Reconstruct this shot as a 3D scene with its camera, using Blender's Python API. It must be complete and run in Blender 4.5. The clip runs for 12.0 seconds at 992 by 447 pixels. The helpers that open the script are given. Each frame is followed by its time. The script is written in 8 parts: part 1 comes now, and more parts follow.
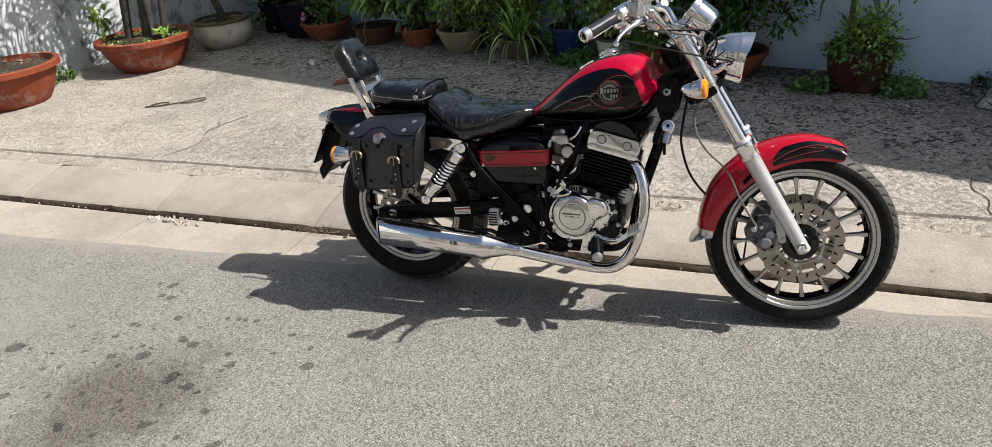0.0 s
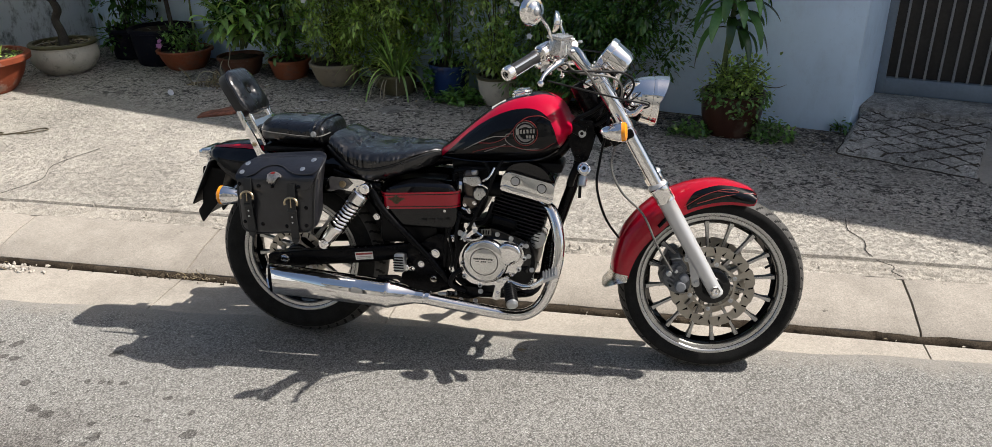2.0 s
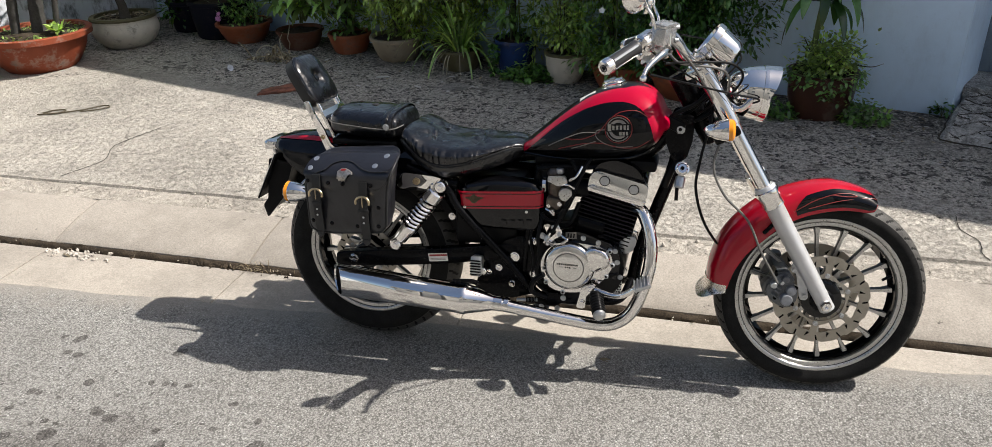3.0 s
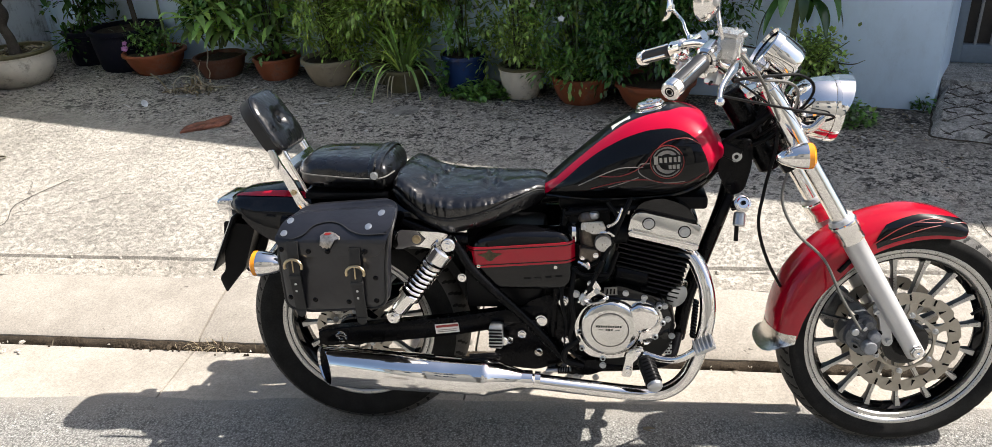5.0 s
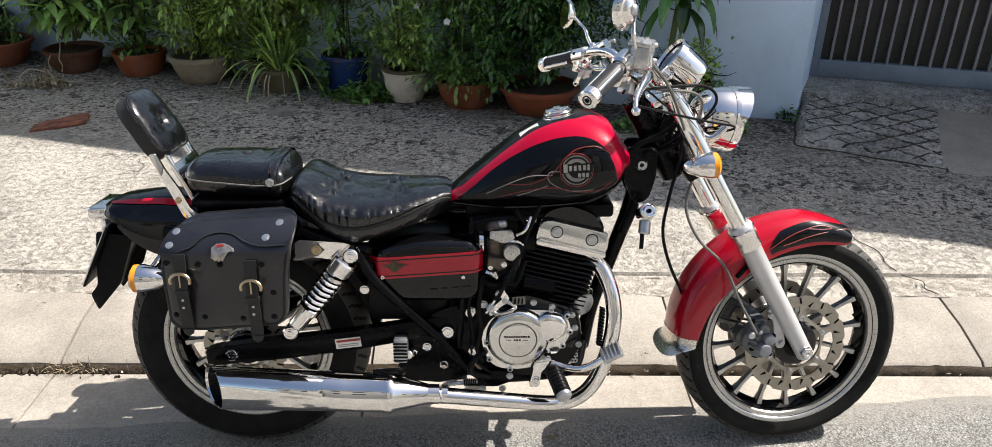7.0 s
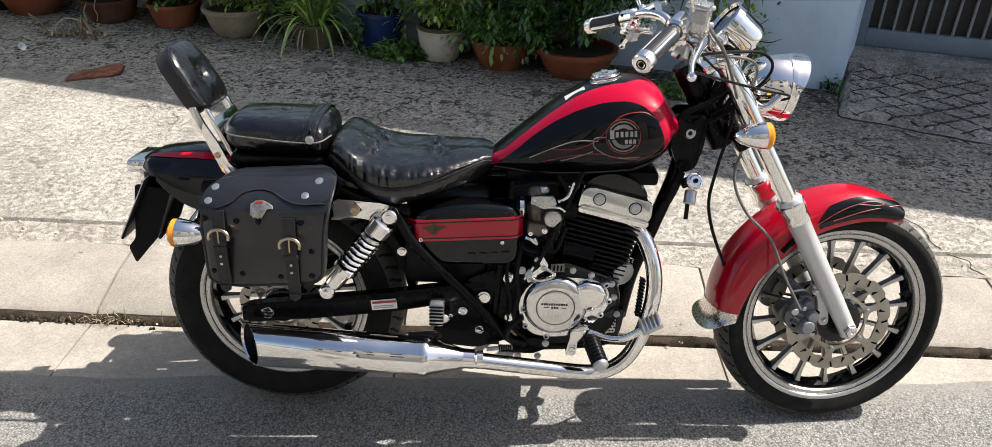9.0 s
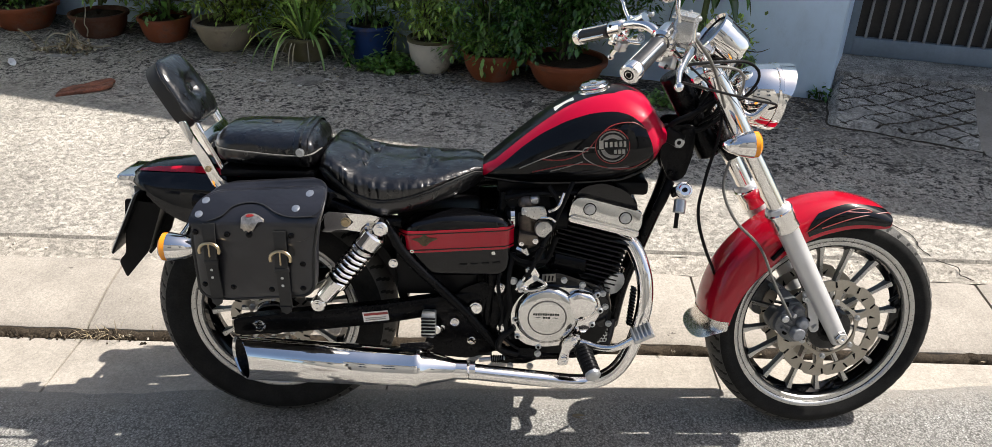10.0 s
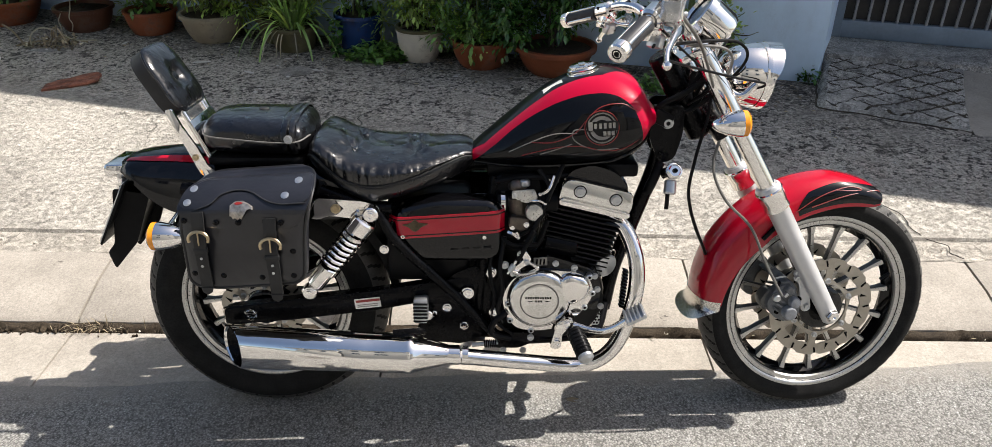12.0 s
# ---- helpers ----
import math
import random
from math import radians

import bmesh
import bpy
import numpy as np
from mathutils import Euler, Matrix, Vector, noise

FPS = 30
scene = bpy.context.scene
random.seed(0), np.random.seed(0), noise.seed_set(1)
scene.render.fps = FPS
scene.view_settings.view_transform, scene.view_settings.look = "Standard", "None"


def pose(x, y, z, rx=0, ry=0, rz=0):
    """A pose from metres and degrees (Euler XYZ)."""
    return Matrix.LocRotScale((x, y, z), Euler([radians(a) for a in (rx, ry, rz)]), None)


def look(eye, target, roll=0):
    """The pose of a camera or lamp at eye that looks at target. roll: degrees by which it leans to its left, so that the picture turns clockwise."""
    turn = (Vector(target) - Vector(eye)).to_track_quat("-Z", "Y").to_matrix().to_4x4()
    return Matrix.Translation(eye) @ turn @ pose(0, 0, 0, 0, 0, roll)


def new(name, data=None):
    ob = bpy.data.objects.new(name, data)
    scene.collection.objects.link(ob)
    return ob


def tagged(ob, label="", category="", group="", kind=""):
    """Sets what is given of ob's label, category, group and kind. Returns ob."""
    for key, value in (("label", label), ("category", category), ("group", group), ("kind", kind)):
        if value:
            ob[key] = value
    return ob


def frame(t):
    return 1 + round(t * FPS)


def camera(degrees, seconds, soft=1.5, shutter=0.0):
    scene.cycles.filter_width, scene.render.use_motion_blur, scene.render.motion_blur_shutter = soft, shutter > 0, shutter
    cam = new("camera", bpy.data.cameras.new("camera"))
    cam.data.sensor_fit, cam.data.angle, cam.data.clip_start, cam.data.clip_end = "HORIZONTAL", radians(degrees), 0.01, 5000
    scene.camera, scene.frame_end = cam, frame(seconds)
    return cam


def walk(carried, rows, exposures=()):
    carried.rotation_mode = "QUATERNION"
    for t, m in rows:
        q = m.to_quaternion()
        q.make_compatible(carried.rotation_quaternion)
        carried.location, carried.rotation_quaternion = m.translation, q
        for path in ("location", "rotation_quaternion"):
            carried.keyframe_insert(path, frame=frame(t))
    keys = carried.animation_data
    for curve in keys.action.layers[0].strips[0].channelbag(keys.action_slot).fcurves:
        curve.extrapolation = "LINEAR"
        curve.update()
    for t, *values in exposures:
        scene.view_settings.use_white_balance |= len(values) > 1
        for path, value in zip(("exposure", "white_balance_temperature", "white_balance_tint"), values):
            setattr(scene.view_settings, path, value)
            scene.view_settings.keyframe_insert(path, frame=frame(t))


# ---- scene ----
cam = camera(64.4, 12.0, soft=0.42)
PATH = [
    (0, (1.433, -2.409, 1.576), (0.711, -0.768, 0.69), -5.9),
    (0.5, (1.358, -2.375, 1.559), (0.666, -0.746, 0.628), -6.5),
    (1, (1.334, -2.348, 1.556), (0.766, -0.619, 0.726), -4.8),
    (1.5, (1.288, -2.346, 1.552), (0.845, -0.564, 0.76), -2.9),
    (2, (1.215, -2.325, 1.548), (0.839, -0.541, 0.725), -1.1),
    (2.5, (1.183, -2.219, 1.55), (0.713, -0.463, 0.715), -2.2),
    (3, (1.064, -2.128, 1.564), (0.573, -0.409, 0.668), -2.1),
    (3.2, (0.997, -2.118, 1.567), (0.58, -0.378, 0.674), -2.4),
    (4.8, (0.748, -1.788, 1.504), (0.386, -0.035, 0.611), -5.8),
    (5, (0.716, -1.757, 1.497), (0.419, 0.013, 0.615), -3.6),
    (5.5, (0.646, -1.699, 1.487), (0.581, 0.05, 0.52), -3.6),
    (6, (0.651, -1.711, 1.488), (0.595, 0.069, 0.578), -2.9),
    (6.5, (0.643, -1.72, 1.487), (0.588, 0.056, 0.569), -1.4),
    (6.7, (0.635, -1.714, 1.487), (0.639, 0.082, 0.608), -0.1),
    (8.3, (0.602, -1.684, 1.48), (0.636, 0.082, 0.541), 2.6),
    (8.5, (0.597, -1.679, 1.479), (0.603, 0.084, 0.534), 2.4),
    (9, (0.586, -1.669, 1.474), (0.557, 0.08, 0.505), 1.7),
    (9.5, (0.586, -1.671, 1.477), (0.568, 0.09, 0.529), 1.6),
    (10, (0.591, -1.674, 1.476), (0.579, 0.089, 0.532), 1.4),
    (10.5, (0.593, -1.677, 1.476), (0.593, 0.09, 0.539), 1.3),
    (11, (0.594, -1.677, 1.476), (0.604, 0.089, 0.539), 1.6),
    (11.5, (0.595, -1.677, 1.469), (0.589, 0.097, 0.545), 1.2),
    (12, (0.596, -1.678, 1.459), (0.603, 0.075, 0.496), 0.7),
]
walk(cam, [(t, look(eye, target, roll)) for t, eye, target, roll in PATH], [(0, 0.54), (1, 0.49), (2, 0.61), (3, 0.63), (5, 1.15), (6, 1.02), (8.5, 1.0), (12, 0.98)])
SUN_FROM = Vector((0.75, 0.168, 1.0)).normalized()
BACK_SLOPE = -0.293
BACK_TURN = math.degrees(math.atan(BACK_SLOPE))


# ---- world, sun ----
world = bpy.data.worlds.new("sky")
scene.world = world
world.use_nodes = True
_n = world.node_tree.nodes
_sky = _n.new("ShaderNodeTexSky")
_sky.sky_type = "NISHITA"
_sky.sun_disc = False
_sky.dust_density = 3.0
_sky.ozone_density = 0.9
_sky.sun_elevation = math.asin(SUN_FROM.z)
_sky.sun_rotation = math.atan2(SUN_FROM.x, SUN_FROM.y)
_n["Background"].inputs["Strength"].default_value = 0.084
world.node_tree.links.new(_sky.outputs["Color"], _n["Background"].inputs["Color"])
sun = new("sun", bpy.data.lights.new("sun", "SUN"))
sun.data.energy, sun.data.angle, sun.data.color = 5.0, radians(0.5), (1.0, 0.95, 0.89)
sun.matrix_world = look(SUN_FROM * 20, (0, 0, 0))


# ---- materials ----
class Nodes:
    """Short hand for building one node material."""

    def __init__(self, name):
        self.mat = bpy.data.materials.new(name)
        self.mat.use_nodes = True
        self.t = self.mat.node_tree
        self.b = self.t.nodes["Principled BSDF"]
        self.co = self.t.nodes.new("ShaderNodeTexCoord").outputs["Object"]

    def node(self, kind, **kw):
        n = self.t.nodes.new("ShaderNode" + kind)
        for k, v in kw.items():
            if k in n.inputs:
                self.put(n.inputs[k], v)
        return n

    def put(self, socket, v):
        if isinstance(v, bpy.types.NodeSocket):
            self.t.links.new(v, socket)
        else:
            socket.default_value = (*v, 1.0) if isinstance(v, tuple) and len(v) == 3 and socket.type == "RGBA" else v

    def noise(self, scale, detail=4.0, rough=0.6, vec=None):
        n = self.node("TexNoise", Scale=scale, Detail=detail, Roughness=rough)
        self.put(n.inputs["Vector"], vec or self.co)
        return n.outputs["Fac"]

    def ramp(self, fac, lo, hi, a=(0, 0, 0), b=(1, 1, 1)):
        n = self.t.nodes.new("ShaderNodeValToRGB")
        n.color_ramp.elements[0].position, n.color_ramp.elements[1].position = lo, hi
        n.color_ramp.elements[0].color, n.color_ramp.elements[1].color = (*a, 1), (*b, 1)
        self.put(n.inputs["Fac"], fac)
        return n.outputs["Color"]

    def mix(self, fac, a, b, how="MIX"):
        n = self.t.nodes.new("ShaderNodeMix")
        n.data_type, n.blend_type = "RGBA", how
        self.put(n.inputs["Factor"], fac)
        self.put(n.inputs["A"], a)
        self.put(n.inputs["B"], b)
        return n.outputs["Result"]

    def math(self, op, a, b=0.0, clamp=False):
        n = self.t.nodes.new("ShaderNodeMath")
        n.operation, n.use_clamp = op, clamp
        self.put(n.inputs[0], a)
        self.put(n.inputs[1], b)
        return n.outputs[0]

    def bump(self, height, strength=0.3, dist=0.01):
        n = self.node("Bump", Strength=strength, Distance=dist, Height=height)
        old = self.b.inputs["Normal"]
        if old.is_linked:
            self.put(n.inputs["Normal"], old.links[0].from_socket)
        self.put(old, n.outputs["Normal"])

    def set(self, **kw):
        for k, v in kw.items():
            self.put(self.b.inputs[k.replace("_", " ")], v)
        return self


def shade(c, f):
    return tuple(min(1.0, v * f) for v in c)


def simple(name, colour, rough=0.5, metal=0.0, var=0.15, scale=12.0, grain=0.0, grain_scale=300.0, rough_var=0.12, coat=0.0, spec=0.5, **kw):
    """Paint, metal, rubber, cloth: a base colour with two scales of variation, uneven gloss and a fine relief."""
    m = Nodes(name)
    big, fine = m.noise(scale), m.noise(scale * 9)
    c = m.mix(m.ramp(big, 0.3, 0.7), shade(colour, 1 - var), shade(colour, 1 + var))
    c = m.mix(m.ramp(fine, 0.35, 0.75), c, m.mix(1.0, c, (1 - var,) * 3, "MULTIPLY"))
    m.set(Base_Color=c, Metallic=metal, Specular_IOR_Level=spec)
    m.put(m.b.inputs["Roughness"], m.math("ADD", m.math("MULTIPLY", fine, rough_var * 2), max(0.01, rough - rough_var)))
    if coat:
        m.set(Coat_Weight=coat, Coat_Roughness=0.04)
    if grain:
        m.bump(m.noise(grain_scale, 2.0), grain, 0.002)
    m.set(**kw)
    return m.mat


def asphalt_material():
    m = Nodes("asphalt")
    v = m.node("TexVoronoi", Scale=190.0)
    m.put(v.inputs["Vector"], m.co)
    sep_c = m.node("SeparateColor", Color=v.outputs["Color"])
    fine = m.noise(300, 4, 0.8)
    c = m.ramp(fine, 0.36, 0.64, (0.257, 0.25, 0.232), (0.51, 0.497, 0.462))
    c = m.mix(m.ramp(sep_c.outputs[0], 0.92, 0.98), c, (0.6, 0.59, 0.565))
    c = m.mix(m.math("MULTIPLY", m.ramp(v.outputs["Distance"], 0.36, 0.66), 0.6), c, (0.09, 0.088, 0.083))
    c = m.mix(m.math("MULTIPLY", m.ramp(sep_c.outputs[1], 0.78, 0.86), 0.6), c, (0.075, 0.071, 0.065))
    # dark bitumen between the stones where the surface is worn open
    c = m.mix(m.math("MULTIPLY", m.ramp(m.noise(48, 6, 0.8), 0.56, 0.66), 0.5), c, (0.12, 0.113, 0.102))
    c = m.mix(m.math("MULTIPLY", m.ramp(m.noise(1.7, 7, 0.6), 0.36, 0.66), 0.5), c, m.mix(1.0, c, (0.74, 0.73, 0.72), "MULTIPLY"))
    # pale dust over the edge along the gutter
    sep = m.node("SeparateXYZ", Vector=m.co)
    edge = m.math("SUBTRACT", m.math("ADD", m.math("MULTIPLY", sep.outputs[0], 0.052), 0.045), sep.outputs[1])
    edge = m.math("ADD", edge, m.math("MULTIPLY", m.math("SUBTRACT", m.noise(9, 7, 0.75), 0.5), 0.35))
    c = m.mix(m.math("MULTIPLY", m.ramp(edge, 0.0, 0.13, (1, 1, 1), (0, 0, 0)), 0.75), c, (0.34, 0.312, 0.272))
    # oil: a soft patch and a scatter of round drips
    spread = m.node("TexNoise", Scale=22.0, Detail=4.0)
    m.put(spread.inputs["Vector"], m.co)
    bent = m.mix(0.035, m.co, spread.outputs["Color"])

    def around(x, y, rad):
        dx, dy = m.math("SUBTRACT", sep.outputs[0], x), m.math("SUBTRACT", sep.outputs[1], y)
        d = m.math("SQRT", m.math("ADD", m.math("MULTIPLY", dx, dx), m.math("MULTIPLY", dy, dy)))
        return m.math("SUBTRACT", 1.0, m.math("DIVIDE", d, rad), True)

    soft_oil = m.ramp(m.math("ADD", m.math("MULTIPLY", around(-0.64, -0.98, 0.55), 0.55), m.math("MULTIPLY", m.noise(5.0, 6, 0.7), 0.7)), 0.5, 0.75)
    c = m.mix(m.math("MULTIPLY", soft_oil, 0.75), c, m.mix(1.0, c, (0.42, 0.39, 0.38), "MULTIPLY"))
    for scale, x, y, rad, few, size in ((9.0, -0.72, -0.8, 0.65, 0.62, 0.32), (15.0, -0.62, -0.68, 0.62, 0.66, 0.38), (26.0, -0.7, -0.75, 0.7, 0.8, 0.4)):
        v = m.node("TexVoronoi", Scale=scale)
        m.put(v.inputs["Vector"], bent)
        pick = m.node("SeparateColor", Color=v.outputs["Color"])
        inside = m.math("LESS_THAN", v.outputs["Distance"], m.math("MULTIPLY", pick.outputs[1], size))
        chosen = m.math("GREATER_THAN", m.math("ADD", pick.outputs[0], m.math("MULTIPLY", around(x, y, rad), 0.45)), few + 0.2)
        there = m.math("GREATER_THAN", around(x, y, rad), 0.02)
        c = m.mix(m.math("MULTIPLY", m.math("MULTIPLY", m.math("MULTIPLY", inside, chosen), there), 0.72), c, m.mix(1.0, c, (0.28, 0.265, 0.26), "MULTIPLY"))
    m.set(Base_Color=c, Roughness=0.9, Specular_IOR_Level=0.2)
    m.bump(m.math("ADD", sep_c.outputs[0], fine), 1.0, 0.005)
    m.bump(m.noise(35, 3), 0.35, 0.006)
    return m.mat


def concrete_material(name, colour, dirt=0.5, dirt_scale=1.3, relief=0.5, speck=0.35, coarse=0.0, soil=None, chips=0.0):
    """Weathered concrete: grain, broad stains, trowel streaks, and with coarse an open surface of pits and pale chips."""
    m = Nodes(name)
    fine = m.noise(150, 6, 0.8)
    c = m.mix(m.ramp(fine, 0.36, 0.64), shade(colour, 1 - 0.62 * min(1.0, relief + 0.2)), shade(colour, 1.3))
    stain = m.noise(dirt_scale, 12, 0.74)
    c = m.mix(m.math("MULTIPLY", m.ramp(stain, 0.46, 0.6), dirt), c, shade(colour, 0.27))
    turn = m.node("Mapping", Vector=m.co)
    turn.inputs["Scale"].default_value = (2.2, 5.0, 2.0)
    turn.inputs["Rotation"].default_value = (0.0, 0.0, 0.3)
    streak = m.noise(2.6, 9, 0.78, turn.outputs["Vector"])
    c = m.mix(m.math("MULTIPLY", m.ramp(streak, 0.52, 0.68), 0.15 + 0.6 * coarse), c, shade(colour, 0.36))
    c = m.mix(m.math("MULTIPLY", m.ramp(m.noise(23, 8, 0.8), 0.56, 0.68), speck), c, shade(colour, 0.28))
    if coarse:
        pits = m.ramp(m.noise(42, 10, 0.9), 0.5, 0.6)
        c = m.mix(m.math("MULTIPLY", pits, coarse), c, shade(colour, 0.13))
        c = m.mix(m.math("MULTIPLY", m.ramp(m.noise(120, 5, 0.85), 0.53, 0.6), coarse * 0.7), c, shade(colour, 0.12))
        c = m.mix(m.math("MULTIPLY", m.ramp(m.noise(85, 7, 0.85), 0.57, 0.66), coarse), c, shade(colour, 1.5))
        # black mould in broad patches broken up into flecks
        patch = m.ramp(m.noise(0.9, 5, 0.6), 0.44, 0.6)
        fleck = m.ramp(m.noise(31, 12, 0.86), 0.5, 0.57)
        c = m.mix(m.math("MULTIPLY", m.math("MULTIPLY", patch, fleck), coarse), c, shade(colour, 0.1))
        # hair cracks, open only here and there
        v = m.node("TexVoronoi", Scale=1.5)
        v.feature = "DISTANCE_TO_EDGE"
        wob = m.node("TexNoise", Scale=6.0, Detail=6.0)
        m.put(wob.inputs["Vector"], m.co)
        m.put(v.inputs["Vector"], m.mix(0.25, m.co, wob.outputs["Color"]))
        crack = m.math("MULTIPLY", m.ramp(v.outputs["Distance"], 0.002, 0.006, (1, 1, 1), (0, 0, 0)), m.ramp(m.noise(1.3, 3), 0.52, 0.58))
        c = m.mix(m.math("MULTIPLY", crack, 0.8), c, shade(colour, 0.1))
        m.bump(pits, 0.7, 0.007)
    c = m.mix(m.math("MULTIPLY", m.ramp(m.noise(4, 6, 0.7), 0.5, 0.75), 0.12 + 0.3 * coarse), c, shade(colour, 1.25))
    if chips:
        # small broken-out dark chips and thin scratches
        for scale, size in ((7.0, 0.055), (16.0, 0.07)):
            v = m.node("TexVoronoi", Scale=scale)
            m.put(v.inputs["Vector"], m.mix(0.06, m.co, m.node("TexNoise", Scale=40.0).outputs["Color"]))
            pick = m.node("SeparateColor", Color=v.outputs["Color"]).outputs[0]
            spot = m.math("MULTIPLY", m.ramp(v.outputs["Distance"], size * 0.6, size, (1, 1, 1), (0, 0, 0)), m.ramp(pick, 0.45, 0.5))
            c = m.mix(m.math("MULTIPLY", spot, chips), c, shade(colour, 0.22))
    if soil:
        # potting soil washed out over the concrete in front of a wall on the line y = soil[0] + soil[1] x, its band
        # widened to deepen the shade there
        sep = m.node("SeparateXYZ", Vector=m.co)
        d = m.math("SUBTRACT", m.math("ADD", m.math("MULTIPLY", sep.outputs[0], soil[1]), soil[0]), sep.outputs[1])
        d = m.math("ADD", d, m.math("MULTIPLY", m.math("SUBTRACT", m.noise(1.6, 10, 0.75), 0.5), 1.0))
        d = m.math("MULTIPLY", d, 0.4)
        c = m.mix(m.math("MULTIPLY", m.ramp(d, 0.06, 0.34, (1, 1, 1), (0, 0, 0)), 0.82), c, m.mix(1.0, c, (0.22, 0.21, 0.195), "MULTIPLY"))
        # black algae and bare pale grains, kept within the wall's shadow: the shade's contrast put into the colour
        shade_zone = m.math("MULTIPLY", m.ramp(d, 0.48, 0.64, (1, 1, 1), (0, 0, 0)), m.ramp(m.noise(3.0, 9, 0.75), 0.3, 0.5))
        c = m.mix(m.math("MULTIPLY", m.math("MULTIPLY", m.ramp(m.noise(60, 4, 0.7), 0.47, 0.58), shade_zone), 0.7), c, shade(colour, 1.5))
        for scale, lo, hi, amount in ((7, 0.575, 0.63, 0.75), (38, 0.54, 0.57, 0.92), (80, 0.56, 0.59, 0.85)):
            grain = m.math("MULTIPLY", m.ramp(m.noise(scale, 5, 0.7), lo, hi), shade_zone)
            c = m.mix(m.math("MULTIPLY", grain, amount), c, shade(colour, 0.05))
    m.set(Base_Color=c, Roughness=0.92, Specular_IOR_Level=0.25)
    m.bump(fine, relief * 0.8, 0.005)
    m.bump(m.noise(18, 5, 0.7), relief * 0.45, 0.01)
    return m.mat


def wall_material(name, colour, mould, spread=None):
    """Painted plaster with dark mould; spread = (start, end) keeps the mould to one end of the wall."""
    m = Nodes(name)
    c = m.mix(m.ramp(m.noise(3.0, 5), 0.3, 0.7), shade(colour, 0.92), shade(colour, 1.05))
    streak = m.node("Mapping", Vector=m.co)
    streak.inputs["Scale"].default_value = (5.0, 5.0, 2.6)
    grime = m.ramp(m.noise(1.5, 11, 0.74, streak.outputs["Vector"]), 0.49, 0.66)
    fac = m.math("MULTIPLY", grime, mould)
    if spread:
        sep = m.node("SeparateXYZ", Vector=m.co)
        fac = m.math("MULTIPLY", fac, m.ramp(sep.outputs[0], *spread, (1, 1, 1), (0.1, 0.1, 0.1)))
    c = m.mix(fac, c, (0.035, 0.036, 0.03))
    c = m.mix(m.math("MULTIPLY", m.ramp(m.noise(9, 8, 0.8), 0.57, 0.66), 0.25 * mould), c, shade(colour, 0.5))
    m.set(Base_Color=c, Roughness=0.85)
    m.bump(m.noise(70, 4), 0.25, 0.004)
    m.bump(grime, 0.2, 0.003)
    return m.mat


ASPHALT = asphalt_material()
GUTTER = concrete_material("gutter_concrete", (0.328, 0.296, 0.252), 0.3, 1.3, 0.14, 0.16, chips=0.6)
KERB = concrete_material("kerb_concrete", (0.312, 0.282, 0.242), 0.3, 1.5, 0.16, 0.18, chips=0.75)
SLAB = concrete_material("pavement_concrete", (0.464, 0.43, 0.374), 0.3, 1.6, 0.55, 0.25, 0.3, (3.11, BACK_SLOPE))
ROUGH_STRIP = concrete_material("rough_concrete", (0.456, 0.416, 0.356), 0.28, 2.6, 0.55, 0.16, 0.13)
RAMP_CONCRETE = concrete_material("ramp_concrete", (0.7293, 0.6955, 0.6292), 0.7, 3.2, 1.0, 0.6, 0.95)
SOIL_DARK = concrete_material("groove_dirt", (0.09, 0.075, 0.055), 0.6, 6.0, 1.0, 0.5)
WALL_BLUE = wall_material("blue_grey_wall_paint", (0.6156, 0.7798, 0.95), 0.85, (0.25, 0.75))
WALL_OLD = wall_material("weathered_pale_wall_paint", (0.648, 0.684, 0.72), 1.0)
FACADE = wall_material("house_paint", (0.4506, 0.4339, 0.3942), 0.12)
DARK_GLASS = simple("dark_window_glass", (0.03, 0.04, 0.05), 0.08, coat=1.0)


# ---- mesh helpers ----
def finish(bm, name, material, smooth=40.0):
    bmesh.ops.recalc_face_normals(bm, faces=bm.faces)
    me = bpy.data.meshes.new(name)
    bm.to_mesh(me)
    bm.free()
    for m in material if isinstance(material, (list, tuple)) else (material,):
        me.materials.append(m)
    if smooth:
        me.shade_smooth()
        me.set_sharp_from_angle(angle=radians(smooth))
    return me


def part(name, bm, material, parent=None, label="", smooth=40.0):
    """Links a bmesh as one mesh object under a thing or a part."""
    ob = new(name, finish(bm, name, material, smooth))
    ob.parent = parent
    return tagged(ob, label)


def thing(name, label, category, m=None, group="", kind=""):
    ob = new(name)
    ob.empty_display_size = 0.1
    if m is not None:
        ob.matrix_world = m
    return tagged(ob, label, category, group, kind)


def add_box(bm, c, size, bevel=0.0, m=None, segs=2):
    made = bmesh.ops.create_cube(bm, size=1.0)["verts"]
    bmesh.ops.scale(bm, vec=size, verts=made)
    if bevel:
        edges = list({e for v in made for e in v.link_edges})
        out = bmesh.ops.bevel(bm, geom=edges, offset=bevel, segments=segs, profile=0.5, affect="EDGES")
        made = list({v for f in out["faces"] for v in f.verts} | {v for v in made if v.is_valid})
    mm = Matrix.Translation(c) @ (m or Matrix())
    bmesh.ops.transform(bm, matrix=mm, verts=made)
    return bm


def box(c, size, bevel=0.0, m=None, segs=2):
    return add_box(bmesh.new(), c, size, bevel, m, segs)


